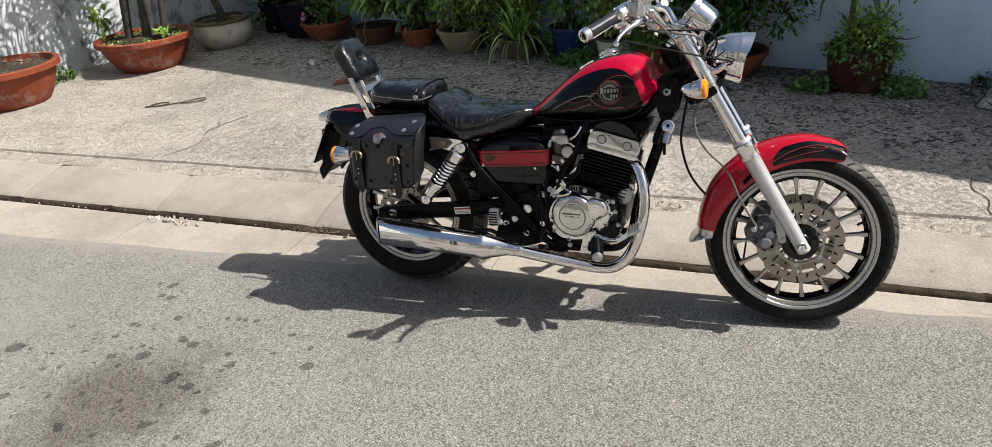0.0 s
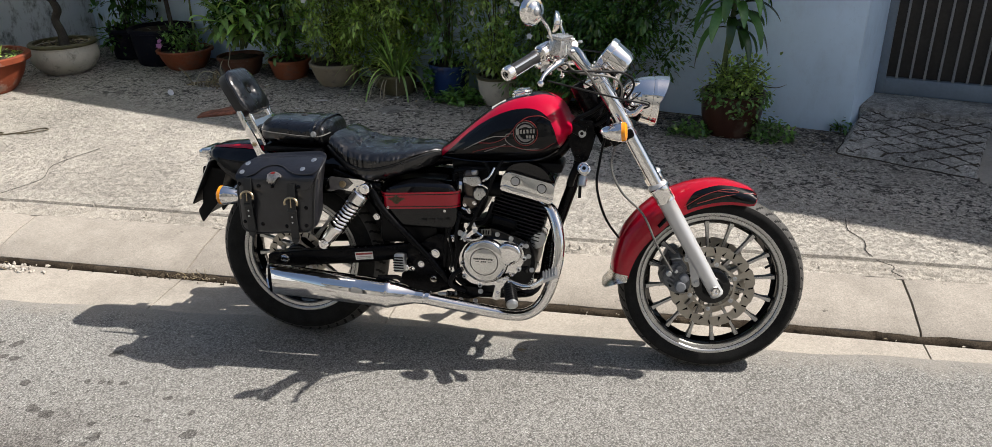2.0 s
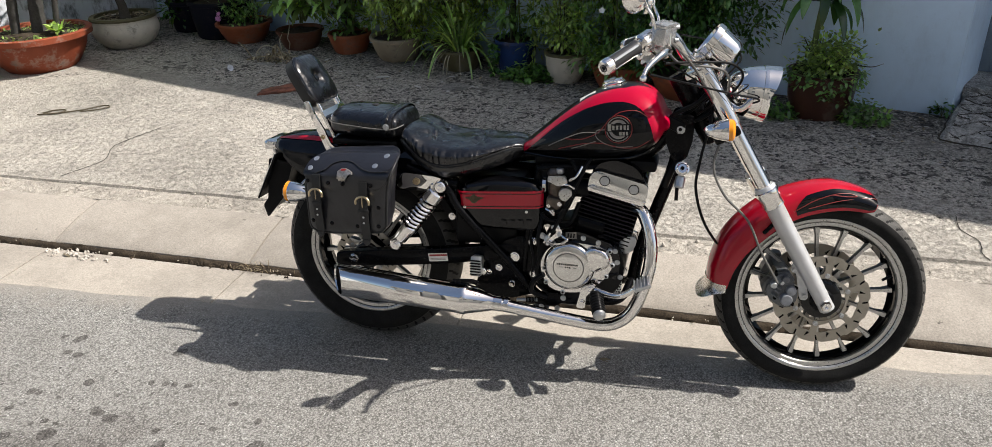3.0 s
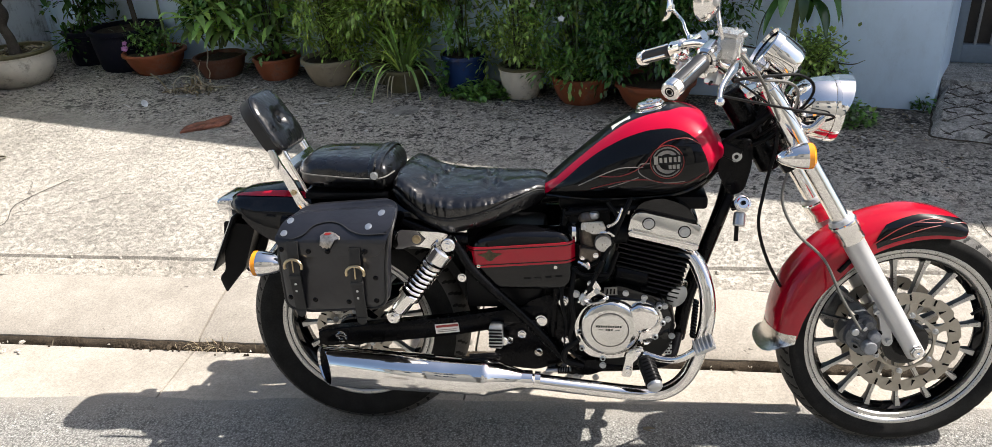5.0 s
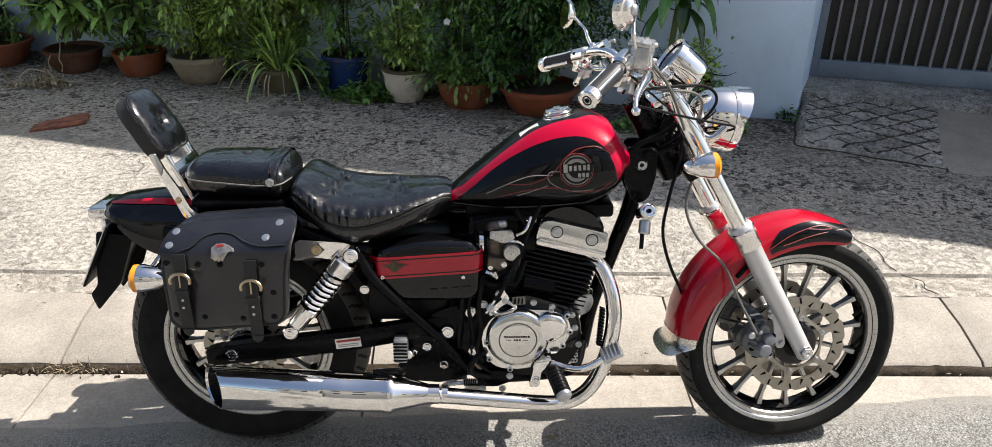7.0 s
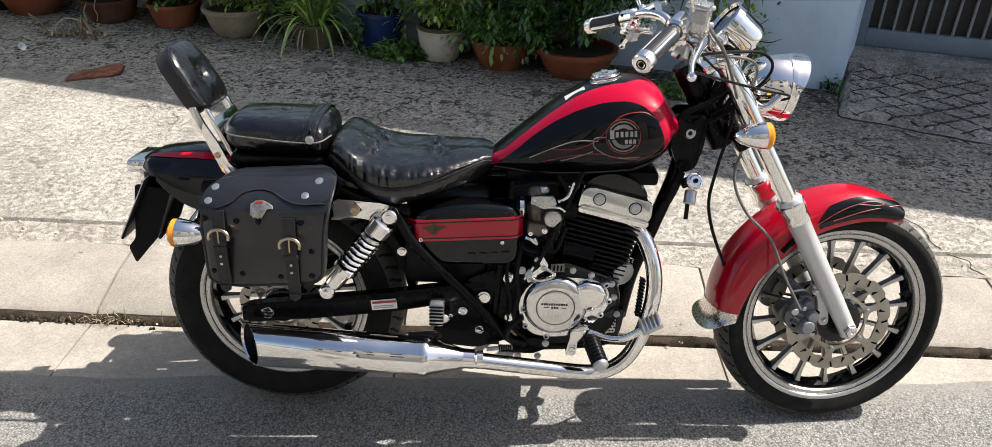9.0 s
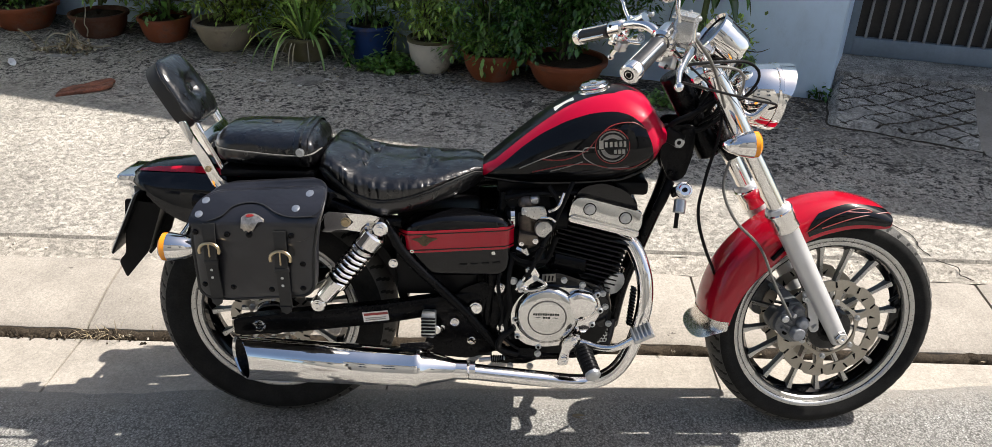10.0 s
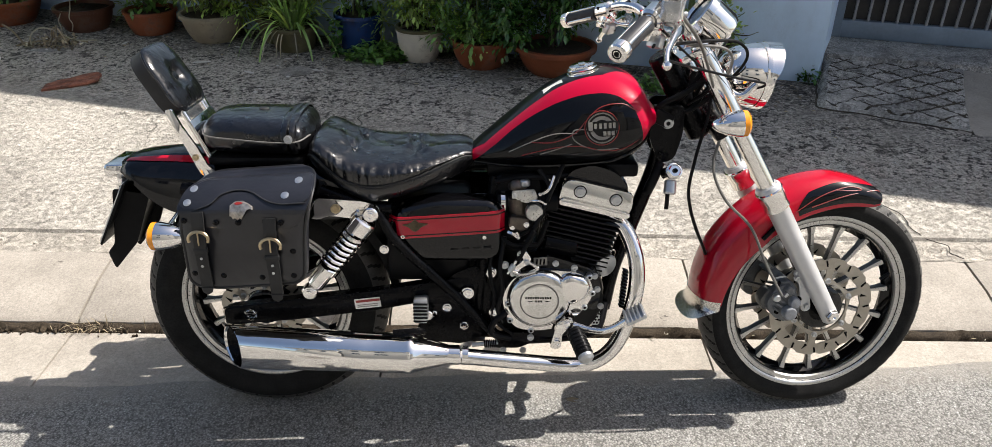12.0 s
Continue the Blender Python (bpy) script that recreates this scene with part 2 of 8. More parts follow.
def spline(points, n=6):
    """A smooth line through points (Catmull-Rom)."""
    p = [Vector(q) for q in points]
    p = [2 * p[0] - p[1], *p, 2 * p[-1] - p[-2]]
    out = []
    for a, b, c, d in zip(p, p[1:], p[2:], p[3:]):
        for i in range(n):
            t = i / n
            out.append(0.5 * (2 * b + (c - a) * t + (2 * a - 5 * b + 4 * c - d) * t * t + (3 * b - a - 3 * c + d) * t**3))
    return [*out, p[-2]]


def skin(bm, rings, closed=True, caps=True):
    """Faces between rings of equal length."""
    vs = [[bm.verts.new(p) for p in ring] for ring in rings]
    for a, b in zip(vs, vs[1:]):
        n = len(a)
        for i in range(n if closed else n - 1):
            j = (i + 1) % n
            bm.faces.new((a[i], a[j], b[j], b[i]))
    if caps and closed:
        bm.faces.new(vs[0][::-1])
        bm.faces.new(vs[-1])
    return bm


def add_tube(bm, points, r, segs=10, n=6, smooth=True, caps=True):
    """A round tube along points; r is one radius or one for each point."""
    line = spline(points, n) if smooth and len(points) > 2 else [Vector(q) for q in points]
    if isinstance(r, (list, tuple)):
        pos = np.linspace(0, len(r) - 1, len(line))
        radii = [float(v) for v in np.interp(pos, range(len(r)), r)]
    else:
        radii = [r] * len(line)
    rings, side = [], None
    for i, p in enumerate(line):
        d = (line[min(i + 1, len(line) - 1)] - line[max(i - 1, 0)]).normalized()
        if side is None:
            side = d.orthogonal().normalized()
        side = (side - d * side.dot(d)).normalized()
        up = d.cross(side)
        rings.append([p + radii[i] * (math.cos(a) * side + math.sin(a) * up) for a in (2 * math.pi * k / segs for k in range(segs))])
    return skin(bm, rings, True, caps)


def tube(points, r, segs=10, n=6, smooth=True, caps=True):
    return add_tube(bmesh.new(), points, r, segs, n, smooth, caps)


def add_lathe(bm, profile, m, segs=48, wave=None, closed=False):
    """Turns (along, radius) round the z axis of the pose m. wave(angle index, profile index) changes the radius."""
    rings = []
    for k in range(segs):
        a = 2 * math.pi * k / segs
        ring = []
        for i, (h, r) in enumerate(profile):
            rr = r + (wave(k, i) if wave else 0.0)
            ring.append(m @ Vector((rr * math.cos(a), rr * math.sin(a), h)))
        rings.append(ring)
    vs = [[bm.verts.new(p) for p in ring] for ring in rings]
    n = len(profile)
    for k in range(segs):
        a, b = vs[k], vs[(k + 1) % segs]
        for i in range(n if closed else n - 1):
            j = (i + 1) % n
            if profile[i][1] < 1e-6 and profile[j][1] < 1e-6:
                continue
            bm.faces.new((a[i], a[j], b[j], b[i]))
    if not closed:
        bmesh.ops.remove_doubles(bm, verts=[v for ring in vs for v, (h, r) in zip(ring, profile) if r < 1e-6], dist=1e-6)
    return bm


def lathe(profile, m, segs=48, wave=None, closed=False):
    return add_lathe(bmesh.new(), profile, m, segs, wave, closed)


def along(a, b):
    """A pose at a whose z axis points to b."""
    a, b = Vector(a), Vector(b)
    return Matrix.Translation(a) @ (b - a).to_track_quat("Z", "Y").to_matrix().to_4x4()


def rod(a, b, r, bevel=0.0, segs=20, r2=None):
    """A round bar from a to b with bevelled ends."""
    h = (Vector(b) - Vector(a)).length
    r2 = r if r2 is None else r2
    e = bevel
    return lathe([(0, 0), (0, r - e), (e, r), (h - e, r2), (h, r2 - e), (h, 0)], along(a, b), segs)


def add_plate(bm, outline, lo, hi, m=None, bevel=0.0):
    """A flat outline (u, v) in x and z, thick from y = lo to y = hi."""
    m = m or Matrix()
    a = [bm.verts.new(m @ Vector((u, lo, v))) for u, v in outline]
    b = [bm.verts.new(m @ Vector((u, hi, v))) for u, v in outline]
    n = len(a)
    faces = [bm.faces.new(a), bm.faces.new(b[::-1])]
    for i in range(n):
        faces.append(bm.faces.new((a[i], b[i], b[(i + 1) % n], a[(i + 1) % n])))
    if bevel:
        edges = list({e for f in faces[:2] for e in f.edges})
        bmesh.ops.bevel(bm, geom=edges, offset=bevel, segments=2, profile=0.5, affect="EDGES")
    return bm


def plate(outline, lo, hi, m=None, bevel=0.0):
    return add_plate(bmesh.new(), outline, lo, hi, m, bevel)


def rounded(points, r, n=4):
    """An outline with rounded corners."""
    out, k = [], len(points)
    for i in range(k):
        p, a, b = (Vector(points[j % k]) for j in (i, i - 1, i + 1))
        da, db = a - p, b - p
        d = min(r, 0.45 * da.length, 0.45 * db.length)
        s, e = p + da.normalized() * d, p + db.normalized() * d
        for j in range(n + 1):
            t = j / n
            out.append(tuple((1 - t) ** 2 * s + 2 * t * (1 - t) * p + t * t * e))
    return out


def grid_sheet(xs, ys, height):
    """A sheet z = height(x, y) over a grid."""
    bm = bmesh.new()
    vs = [[bm.verts.new((x, y, height(x, y))) for y in ys] for x in xs]
    for a, b in zip(vs, vs[1:]):
        for i in range(len(ys) - 1):
            bm.faces.new((a[i], b[i], b[i + 1], a[i + 1]))
    return bm


# ---- ground ----
def back_y(x):
    return 3.11 + BACK_SLOPE * x


def road_edge(x):
    return 0.045 + 0.052 * x + 0.018 * noise.noise((x * 3.1, 0, 5)) + 0.007 * noise.noise((x * 14, 0, 9))


def spaced(a, b, step):
    n = max(1, round((b - a) / step))
    return [a + (b - a) * i / n for i in range(n + 1)]


GROOVE, KERB_FRONT, KERB_BACK, STRIP_BACK = 0.262, 0.292, 0.60, 0.73
PAVE_Z = 0.09

tagged(part("ground", grid_sheet((-900, -30, 30, 900), (-900, -30, 30, 900), lambda x, y: -0.07), ASPHALT), "grey asphalt ground reaching to the horizon", "ground", kind="structure")
xs = spaced(-8, 8, 0.04)
bm = bmesh.new()
ring = []
for x in xs:
    e = road_edge(x)
    ring.append([(x, -14.0, -0.006), (x, -2.0, 0.006), (x, -0.6, 0.010), (x, e - 0.05, 0.010), (x, e, 0.0045), (x, e + 0.001, -0.06)])
skin(bm, ring, False)
tagged(part("road", bm, ASPHALT, None), "worn grey asphalt road with dark oil stains", "road", kind="structure")

gutter = thing("gutter", "pale concrete gutter strip between asphalt and kerb", "gutter", kind="structure")
joints = [2.19 + 0.955 * i for i in range(-10, 7)]
for a, b in zip(joints, joints[1:]):
    a, b = a + 0.003, b - 0.003
    sec = []
    for x in spaced(a, b, 0.08):
        sec.append([(x, -0.6, -0.05), (x, -0.6, -0.012), (x, road_edge(x) - 0.02, -0.004), (x, road_edge(x), 0.003), (x, GROOVE - 0.008, 0.004), (x, GROOVE, -0.003), (x, GROOVE, -0.05)])
    part("gutter_slab", skin(bmesh.new(), sec), GUTTER, gutter)
tagged(part("groove_bed", box((0, 0.28, -0.04), (16, 0.09, 0.03)), SOIL_DARK, gutter), "dark dirt in the joint")

kerb = thing("kerb", "low sloping concrete kerb of long cast stones", "kerb", kind="structure")
for k, (a, b) in enumerate(zip(joints, joints[1:])):
    lift = 0.004 * noise.noise((k * 3.7, 1, 2))
    a, b = a + 0.004, b - 0.004
    sec = []
    for i, x in enumerate(spaced(a, b, 0.06)):
        end = 0.006 if i in (0, len(spaced(a, b, 0.06)) - 1) else 0.0
        w = 0.004 * noise.noise((x * 9, k, 4))
        sec.append([(x, KERB_FRONT + w, -0.05), (x, KERB_FRONT + w, 0.018 + lift - end), (x, KERB_FRONT + 0.012, 0.03 + lift - end),
                    (x, 0.45, 0.068 + lift - end), (x, KERB_BACK - 0.01 + w, 0.086 + lift - end), (x, KERB_BACK + w, 0.075 + lift), (x, KERB_BACK, -0.05)])
    part("kerb_stone", skin(bmesh.new(), sec), KERB, kerb)
tagged(part("rough_strip", grid_sheet(spaced(-8, 8, 0.05), (KERB_BACK - 0.004, 0.63, 0.67, 0.7, STRIP_BACK), lambda x, y: PAVE_Z - 0.01 + 0.008 * noise.noise((x * 11, y * 11, 0))), ROUGH_STRIP, kerb), "rough broken concrete strip")


def pave_z(x, y):
    return PAVE_Z + 0.005 * noise.noise((x * 1.3, y * 1.3, 2)) + 0.003 * noise.noise((x * 6, y * 6, 7)) - (0.012 if y < STRIP_BACK + 0.008 + 0.006 * noise.noise((x * 7, 1, 1)) else 0.0)


ys = [STRIP_BACK - 0.01, STRIP_BACK, STRIP_BACK + 0.006, STRIP_BACK + 0.012, STRIP_BACK + 0.02, *spaced(0.8, 6.0, 0.06)]
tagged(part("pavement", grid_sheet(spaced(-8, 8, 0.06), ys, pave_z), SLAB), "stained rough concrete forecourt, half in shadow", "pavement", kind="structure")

# ---- walls ----
WALL_H = 4.05
CORNER_X = -3.97
back_m = pose(CORNER_X, back_y(CORNER_X), 0, 0, 0, BACK_TURN)
WALL_LEN = (2.335 - CORNER_X) / math.cos(radians(BACK_TURN))
bm = box((WALL_LEN / 2 - 0.1, 0.15, WALL_H / 2), (WALL_LEN + 0.2, 0.3, WALL_H), 0.006)
ob = part("wall_back", bm, WALL_BLUE)
ob.matrix_world = back_m
tagged(ob, "plain blue-grey painted garden wall", "wall", kind="structure")

left_dir = Vector((-4.5 - CORNER_X, 2.0 - back_y(CORNER_X), 0)).normalized()
left_m = pose(CORNER_X, back_y(CORNER_X), 0, 0, 0, math.degrees(math.atan2(left_dir.y, left_dir.x)))
ob = part("wall_left", box((3.0, -0.15, 1.5), (6.0, 0.3, 3.0), 0.006), WALL_OLD)
ob.matrix_world = left_m
tagged(ob, "weathered pale blue wall with dark mould stains", "wall", kind="structure")
# ---- motorcycle: x forward from the rear contact, right side at -y ----
CHROME = simple("chrome", (0.87, 0.845, 0.81), 0.055, 1.0, 0.03, 20, rough_var=0.04)
SILVER = simple("cast_aluminium", (0.522, 0.531, 0.539), 0.34, 0.9, 0.08, 30, 0.15, 500)
CAST_SILVER = simple("silver_reservoir_paint", (0.495, 0.495, 0.486), 0.26, 0.75, 0.03, 30, rough_var=0.04)
FORK_GREY = simple("silver_fork_paint", (0.554, 0.554, 0.554), 0.3, 0.4, 0.03, 30, rough_var=0.04)
STEEL = simple("brake_disc_steel", (0.3666, 0.3377, 0.2886), 0.33, 0.85, 0.08, 60)
RED = simple("red_lacquer", (0.369, 0.002, 0.015), 0.35, 0.0, 0.04, 8, coat=1.0, spec=0.05)
BLACK = simple("black_lacquer", (0.002, 0.002, 0.0025), 0.3, 0.0, 0.2, 8, coat=0.8, spec=0.03)
BLACK_FRAME = simple("black_frame_paint", (0.003, 0.003, 0.0035), 0.25, 0.0, 0.3, 14, rough_var=0.1, spec=0.12)
BLACK_PLASTIC = simple("black_plastic", (0.005, 0.005, 0.0055), 0.4, 0.0, 0.3, 20, 0.1, spec=0.12)
TREAD_RUBBER = simple("dusty_tread_rubber", (0.0638, 0.0607, 0.0555), 0.6, 0.0, 0.35, 25, 0.3, 400, spec=0.3)
RUBBER = simple("tyre_rubber", (0.0132, 0.0129, 0.0123), 0.75, 0.0, 0.4, 25, 0.3, 400, spec=0.15)
GRIP_RUBBER = simple("grey_grip_rubber", (0.028, 0.028, 0.03), 0.42, 0.0, 0.2, 25, spec=0.25)
AMBER = simple("amber_lens", (0.765, 0.272, 0.009), 0.15, 0.0, 0.05, 60, coat=0.8)
FIN_BLACK = simple("black_cylinder_paint", (0.006, 0.006, 0.006), 0.38, 0.0, 0.3, 30, spec=0.2)
GREY_CALIPER = simple("grey_caliper_paint", (0.13, 0.135, 0.14), 0.4, 0.3, 0.3, 40, 0.3, 150)
SPOKE_GREY = simple("grey_spoke_paint", (0.11, 0.11, 0.105), 0.4, 0.6, 0.15, 40)
EMBLEM_DARK = simple("dark_bronze", (0.09, 0.07, 0.045), 0.4, 0.8, 0.4, 90)
RIM_SILVER = simple("machined_alloy", (0.527, 0.518, 0.493), 0.3, 0.85, 0.06, 30, 0.1, 500)
PIN_RED = simple("red_pinstripe", (0.22, 0.015, 0.012), 0.4, 0.0, 0.1, 30)
PIN_GREY = simple("grey_pinstripe", (0.22, 0.2, 0.18), 0.4, 0.0, 0.1, 30)
WHITE_STICKER = simple("white_sticker", (0.6, 0.584, 0.544), 0.5, 0.0, 0.06, 30)
BRASS = simple("worn_brass", (0.52, 0.42, 0.27), 0.32, 1.0, 0.15, 40)
EAGLE_METAL = simple("antique_metal", (0.5, 0.45, 0.39), 0.35, 0.85, 0.4, 90)
HOSE = simple("grey_hose", (0.12, 0.115, 0.105), 0.5, 0.0, 0.2, 60)
BADGE_GREY = simple("badge_grey", (0.2, 0.19, 0.17), 0.35, 0.4, 0.1, 60)


def leather(name, colour, rough, folds, spec=0.4, coat=0.0):
    m = Nodes(name)
    v = m.node("TexVoronoi", Scale=420.0)
    m.put(v.inputs["Vector"], m.co)
    c = m.mix(m.ramp(m.noise(14, 5), 0.3, 0.7), shade(colour, 0.7), shade(colour, 1.35))
    m.set(Base_Color=c, Specular_IOR_Level=spec, Coat_Weight=coat, Coat_Roughness=0.08)
    m.put(m.b.inputs["Roughness"], m.math("ADD", m.math("MULTIPLY", m.noise(40), 0.22), rough - 0.11))
    m.bump(m.noise(13, 3, 0.5), folds, 0.02)
    m.bump(m.noise(32, 3, 0.5), folds * 0.6, 0.008)
    m.bump(v.outputs["Distance"], 0.08, 0.001)
    m.put(m.b.inputs["Coat Normal"], m.b.inputs["Normal"].links[0].from_socket)
    return m.mat


SEAT_LEATHER = leather("black_seat_leather", (0.003, 0.003, 0.0035), 0.3, 0.5, 0.22, 0.95)
BAG_LEATHER = leather("black_bag_leather", (0.0095, 0.0095, 0.012), 0.35, 0.2, 0.5, 0.2)
STRAP_LEATHER = leather("black_strap_leather", (0.013, 0.013, 0.013), 0.5, 0.15)

BIKE = pose(0, -0.015, 0, -6.5, 0, 0.6)
bike = thing("motorcycle", "red and black cruiser motorcycle leaning on its stand at the kerb", "motorcycle", BIKE)


def bolt(parent, at, r=0.008, axis=(0, -1, 0), material=None, h=0.006):
    a = Vector(at)
    m = along(a, a + Vector(axis))
    ob = part("bolt", lathe([(-0.006, r * 0.9), (0.0, r * 1.25), (0.0015, r * 1.25), (0.0016, r), (h, r * 0.92), (h, r * 0.5), (h - 0.002, r * 0.45), (h - 0.002, 0)], m, 12), material or CHROME, parent)
    return ob


def wheel(name, centre, radius, half, rim_r, spokes, rim_half, label):
    """Tyre with cut shoulders, machined rim, flat spokes, hub."""
    c = Vector(centre)
    m = along(c, c + Vector((0, -1, 0)))
    w = part(name, lathe([(-half * 0.58, rim_r - 0.014), (-rim_half * 0.8, rim_r - 0.028), (0, rim_r - 0.034), (rim_half * 0.8, rim_r - 0.028), (half * 0.58, rim_r - 0.014), (half * 0.57, rim_r - 0.024), (0, rim_r - 0.042), (-half * 0.57, rim_r - 0.024)], m, 96, closed=True), BLACK, bike, label)
    prof = []
    for i in range(15):
        a = math.pi * (i / 14 - 0.5)
        prof.append((half * math.sin(a) ** 1 if abs(math.sin(a)) < 1 else half * math.sin(a), rim_r + (radius - rim_r) * (0.35 + 0.65 * max(0.0, math.cos(a)) ** 0.9)))
    prof = [(-half * 0.72, rim_r - 0.008), *prof, (half * 0.72, rim_r - 0.008)]
    def cut(k, i):
        ph = (k - abs(i - 5) * 2) % 9
        return -0.0035 if i in (1, 2, 3, 7, 8, 9) and ph < 2 or i == 5 and k % 18 < 2 else 0.0
    part("tyre", lathe(prof, m, 160), RUBBER, w, "black rubber tyre with tread grooves")
    part("tread", lathe([(h, r + 0.0015) for h, r in prof[3:14]], m, 450, cut), TREAD_RUBBER, w, "dusty grey worn tread")
    for s in (-1, 1):
        z = s * half * 0.74
        part("rim_lip", lathe([(z - s * 0.010, rim_r - 0.025), (z - s * 0.004, rim_r - 0.022), (z - s * 0.003, rim_r - 0.012), (z + s * 0.001, rim_r - 0.009), (z + s * 0.003, rim_r - 0.006), (z + s * 0.004, rim_r - 0.001), (z + s * 0.002, rim_r + 0.003), (z - s * 0.008, rim_r + 0.001), (z - s * 0.012, rim_r - 0.010)], m, 96, closed=True), RIM_SILVER, w, "wide machined silver rim edge")
        part("rim_step", lathe([(z - s * 0.004, rim_r - 0.0118), (z - s * 0.0015, rim_r - 0.0118), (z - s * 0.001, rim_r - 0.0105), (z - s * 0.004, rim_r - 0.0100)], m, 96, closed=True), BLACK_FRAME, w)
    for i in range(spokes):
        a = 2 * math.pi * (i + 0.3) / spokes
        d, q = Vector((math.cos(a), 0, math.sin(a))), Vector((-math.sin(a), 0, math.cos(a)))
        rings = []
        for t, wd, th in ((0.045, 0.010, 0.014), (0.1, 0.0052, 0.009), (rim_r - 0.06, 0.0050, 0.009), (rim_r - 0.03, 0.010, 0.014)):
            p = c + d * t
            rings.append([p + q * wd * u + Vector((0, th * v, 0)) for u, v in ((-1, -0.7), (-0.6, -1), (0.6, -1), (1, -0.7), (1, 0.7), (0.6, 1), (-0.6, 1), (-1, 0.7))])
        sp = part("spoke", skin(bmesh.new(), rings), SPOKE_GREY, w)
        for sd in (-1, 1):
            edge = []
            for t, wd, th in ((0.05, 0.0075, 0.0135), (0.1, 0.0040, 0.0088), (rim_r - 0.06, 0.0038, 0.0088), (rim_r - 0.030, 0.0068, 0.0135)):
                p = c + d * t
                edge.append([p + q * wd * u + Vector((0, sd * (th + v), 0)) for u, v in ((-1, -0.001), (-1, 0.001), (1, 0.001), (1, -0.001))])
            part("spoke_face", skin(bmesh.new(), edge), RIM_SILVER, sp)
    part("hub", lathe([(-0.07, 0.0), (-0.07, 0.03), (-0.05, 0.045), (-0.02, 0.055), (0.02, 0.055), (0.05, 0.048), (0.07, 0.03), (0.07, 0.0)], m, 32), BLACK_FRAME, w)
    return w


def disc(parent, centre, y, r):
    """A petal-edged brake disc on a six-armed carrier round a black hub."""
    c = Vector((centre[0], y, centre[2]))
    m = along(c, c + Vector((0, -1, 0)))

    def petal(k, i):
        ph = (k / 120 * 12) % 1.0
        return (-0.0045 if ph < 0.2 else 0.0) if i in (1, 2) else (0.002 if ph < 0.3 else 0.0)

    d = part("brake_disc", lathe([(0, r * 0.76), (0, r), (0.004, r), (0.004, r * 0.76)], m, 120, petal, True), STEEL, parent, "petal-edged slotted steel brake disc")
    for i in range(24):
        a = 2 * math.pi * i / 24
        p = c + Vector((math.cos(a), 0, math.sin(a))) * r * (0.845 if i % 2 else 0.9) + Vector((0, -0.0045, 0))
        part("slot", plate([(-0.004, -0.008), (0.004, -0.008), (0.0, 0.009)] if i % 2 else [(-0.002, -0.008), (0.0025, -0.008), (0.0025, 0.008), (-0.002, 0.008)], -0.0006, 0.0006, Matrix.Translation(p) @ pose(0, 0, 0, 0, 90 - math.degrees(a) + (25 if i % 2 else -15), 0)), BLACK_FRAME, d)
    part("carrier", lathe([(0.001, r * 0.49), (0.001, r * 0.57), (0.004, r * 0.57), (0.006, r * 0.49)], m, 72, lambda k, i: 0.004 * math.cos(k / 72 * 12 * math.pi - 2.5) if i in (1, 2) else 0.0, True), STEEL, d)
    part("hub_cap", lathe([(-0.01, r * 0.43), (0.004, r * 0.42), (0.008, r * 0.36), (0.008, 0)], m, 40), BLACK, d)
    for i in range(6):
        a = 2 * math.pi * (i + 0.4) / 6
        u, q = Vector((math.cos(a), 0, math.sin(a))), Vector((-math.sin(a), 0, math.cos(a)))
        ring = [[c + u * t + q * wd * s + Vector((0, -dy, 0)) for s, dy in ((-1, 0.001), (1, 0.001), (1, 0.005), (-1, 0.005))] for t, wd in ((r * 0.55, 0.013), (r * 0.66, 0.008), (r * 0.79, 0.011))]
        part("arm", skin(bmesh.new(), ring), STEEL, d)
        bolt(d, c + u * r * 0.56 + Vector((0, -0.006, 0)), 0.006, material=SILVER)


FW, RW = Vector((1.427, 0, 0.3060)), Vector((0.027, 0, 0.316))
front = wheel("front_wheel", FW, 0.2955, 0.050, 0.238, 16, 0.035, "front wheel with many thin silver spokes")
disc(front, FW, -0.058, 0.134)
disc(front, FW, 0.056, 0.134)
part("axle", rod(FW + Vector((0, -0.12, 0.0)), FW + Vector((0, 0.12, 0)), 0.009, 0.001), CHROME, front)
part("axle_nut", lathe([(0, 0.0165), (0.007, 0.0165), (0.010, 0.014), (0.014, 0.0125), (0.014, 0.005), (0.009, 0)], along(FW + Vector((0, -0.116, 0.004)), FW + Vector((0, -1, 0.004))), 6), CHROME, front)
part("valve", tube([FW + Vector((0.19, -0.03, 0.075)), FW + Vector((0.165, -0.035, 0.062))], 0.004, 8), BLACK_PLASTIC, front)
rear = wheel("rear_wheel", RW, 0.3045, 0.066, 0.212, 16, 0.05, "rear wheel with fat tyre and silver rim")
disc(rear, RW, -0.075, 0.105)

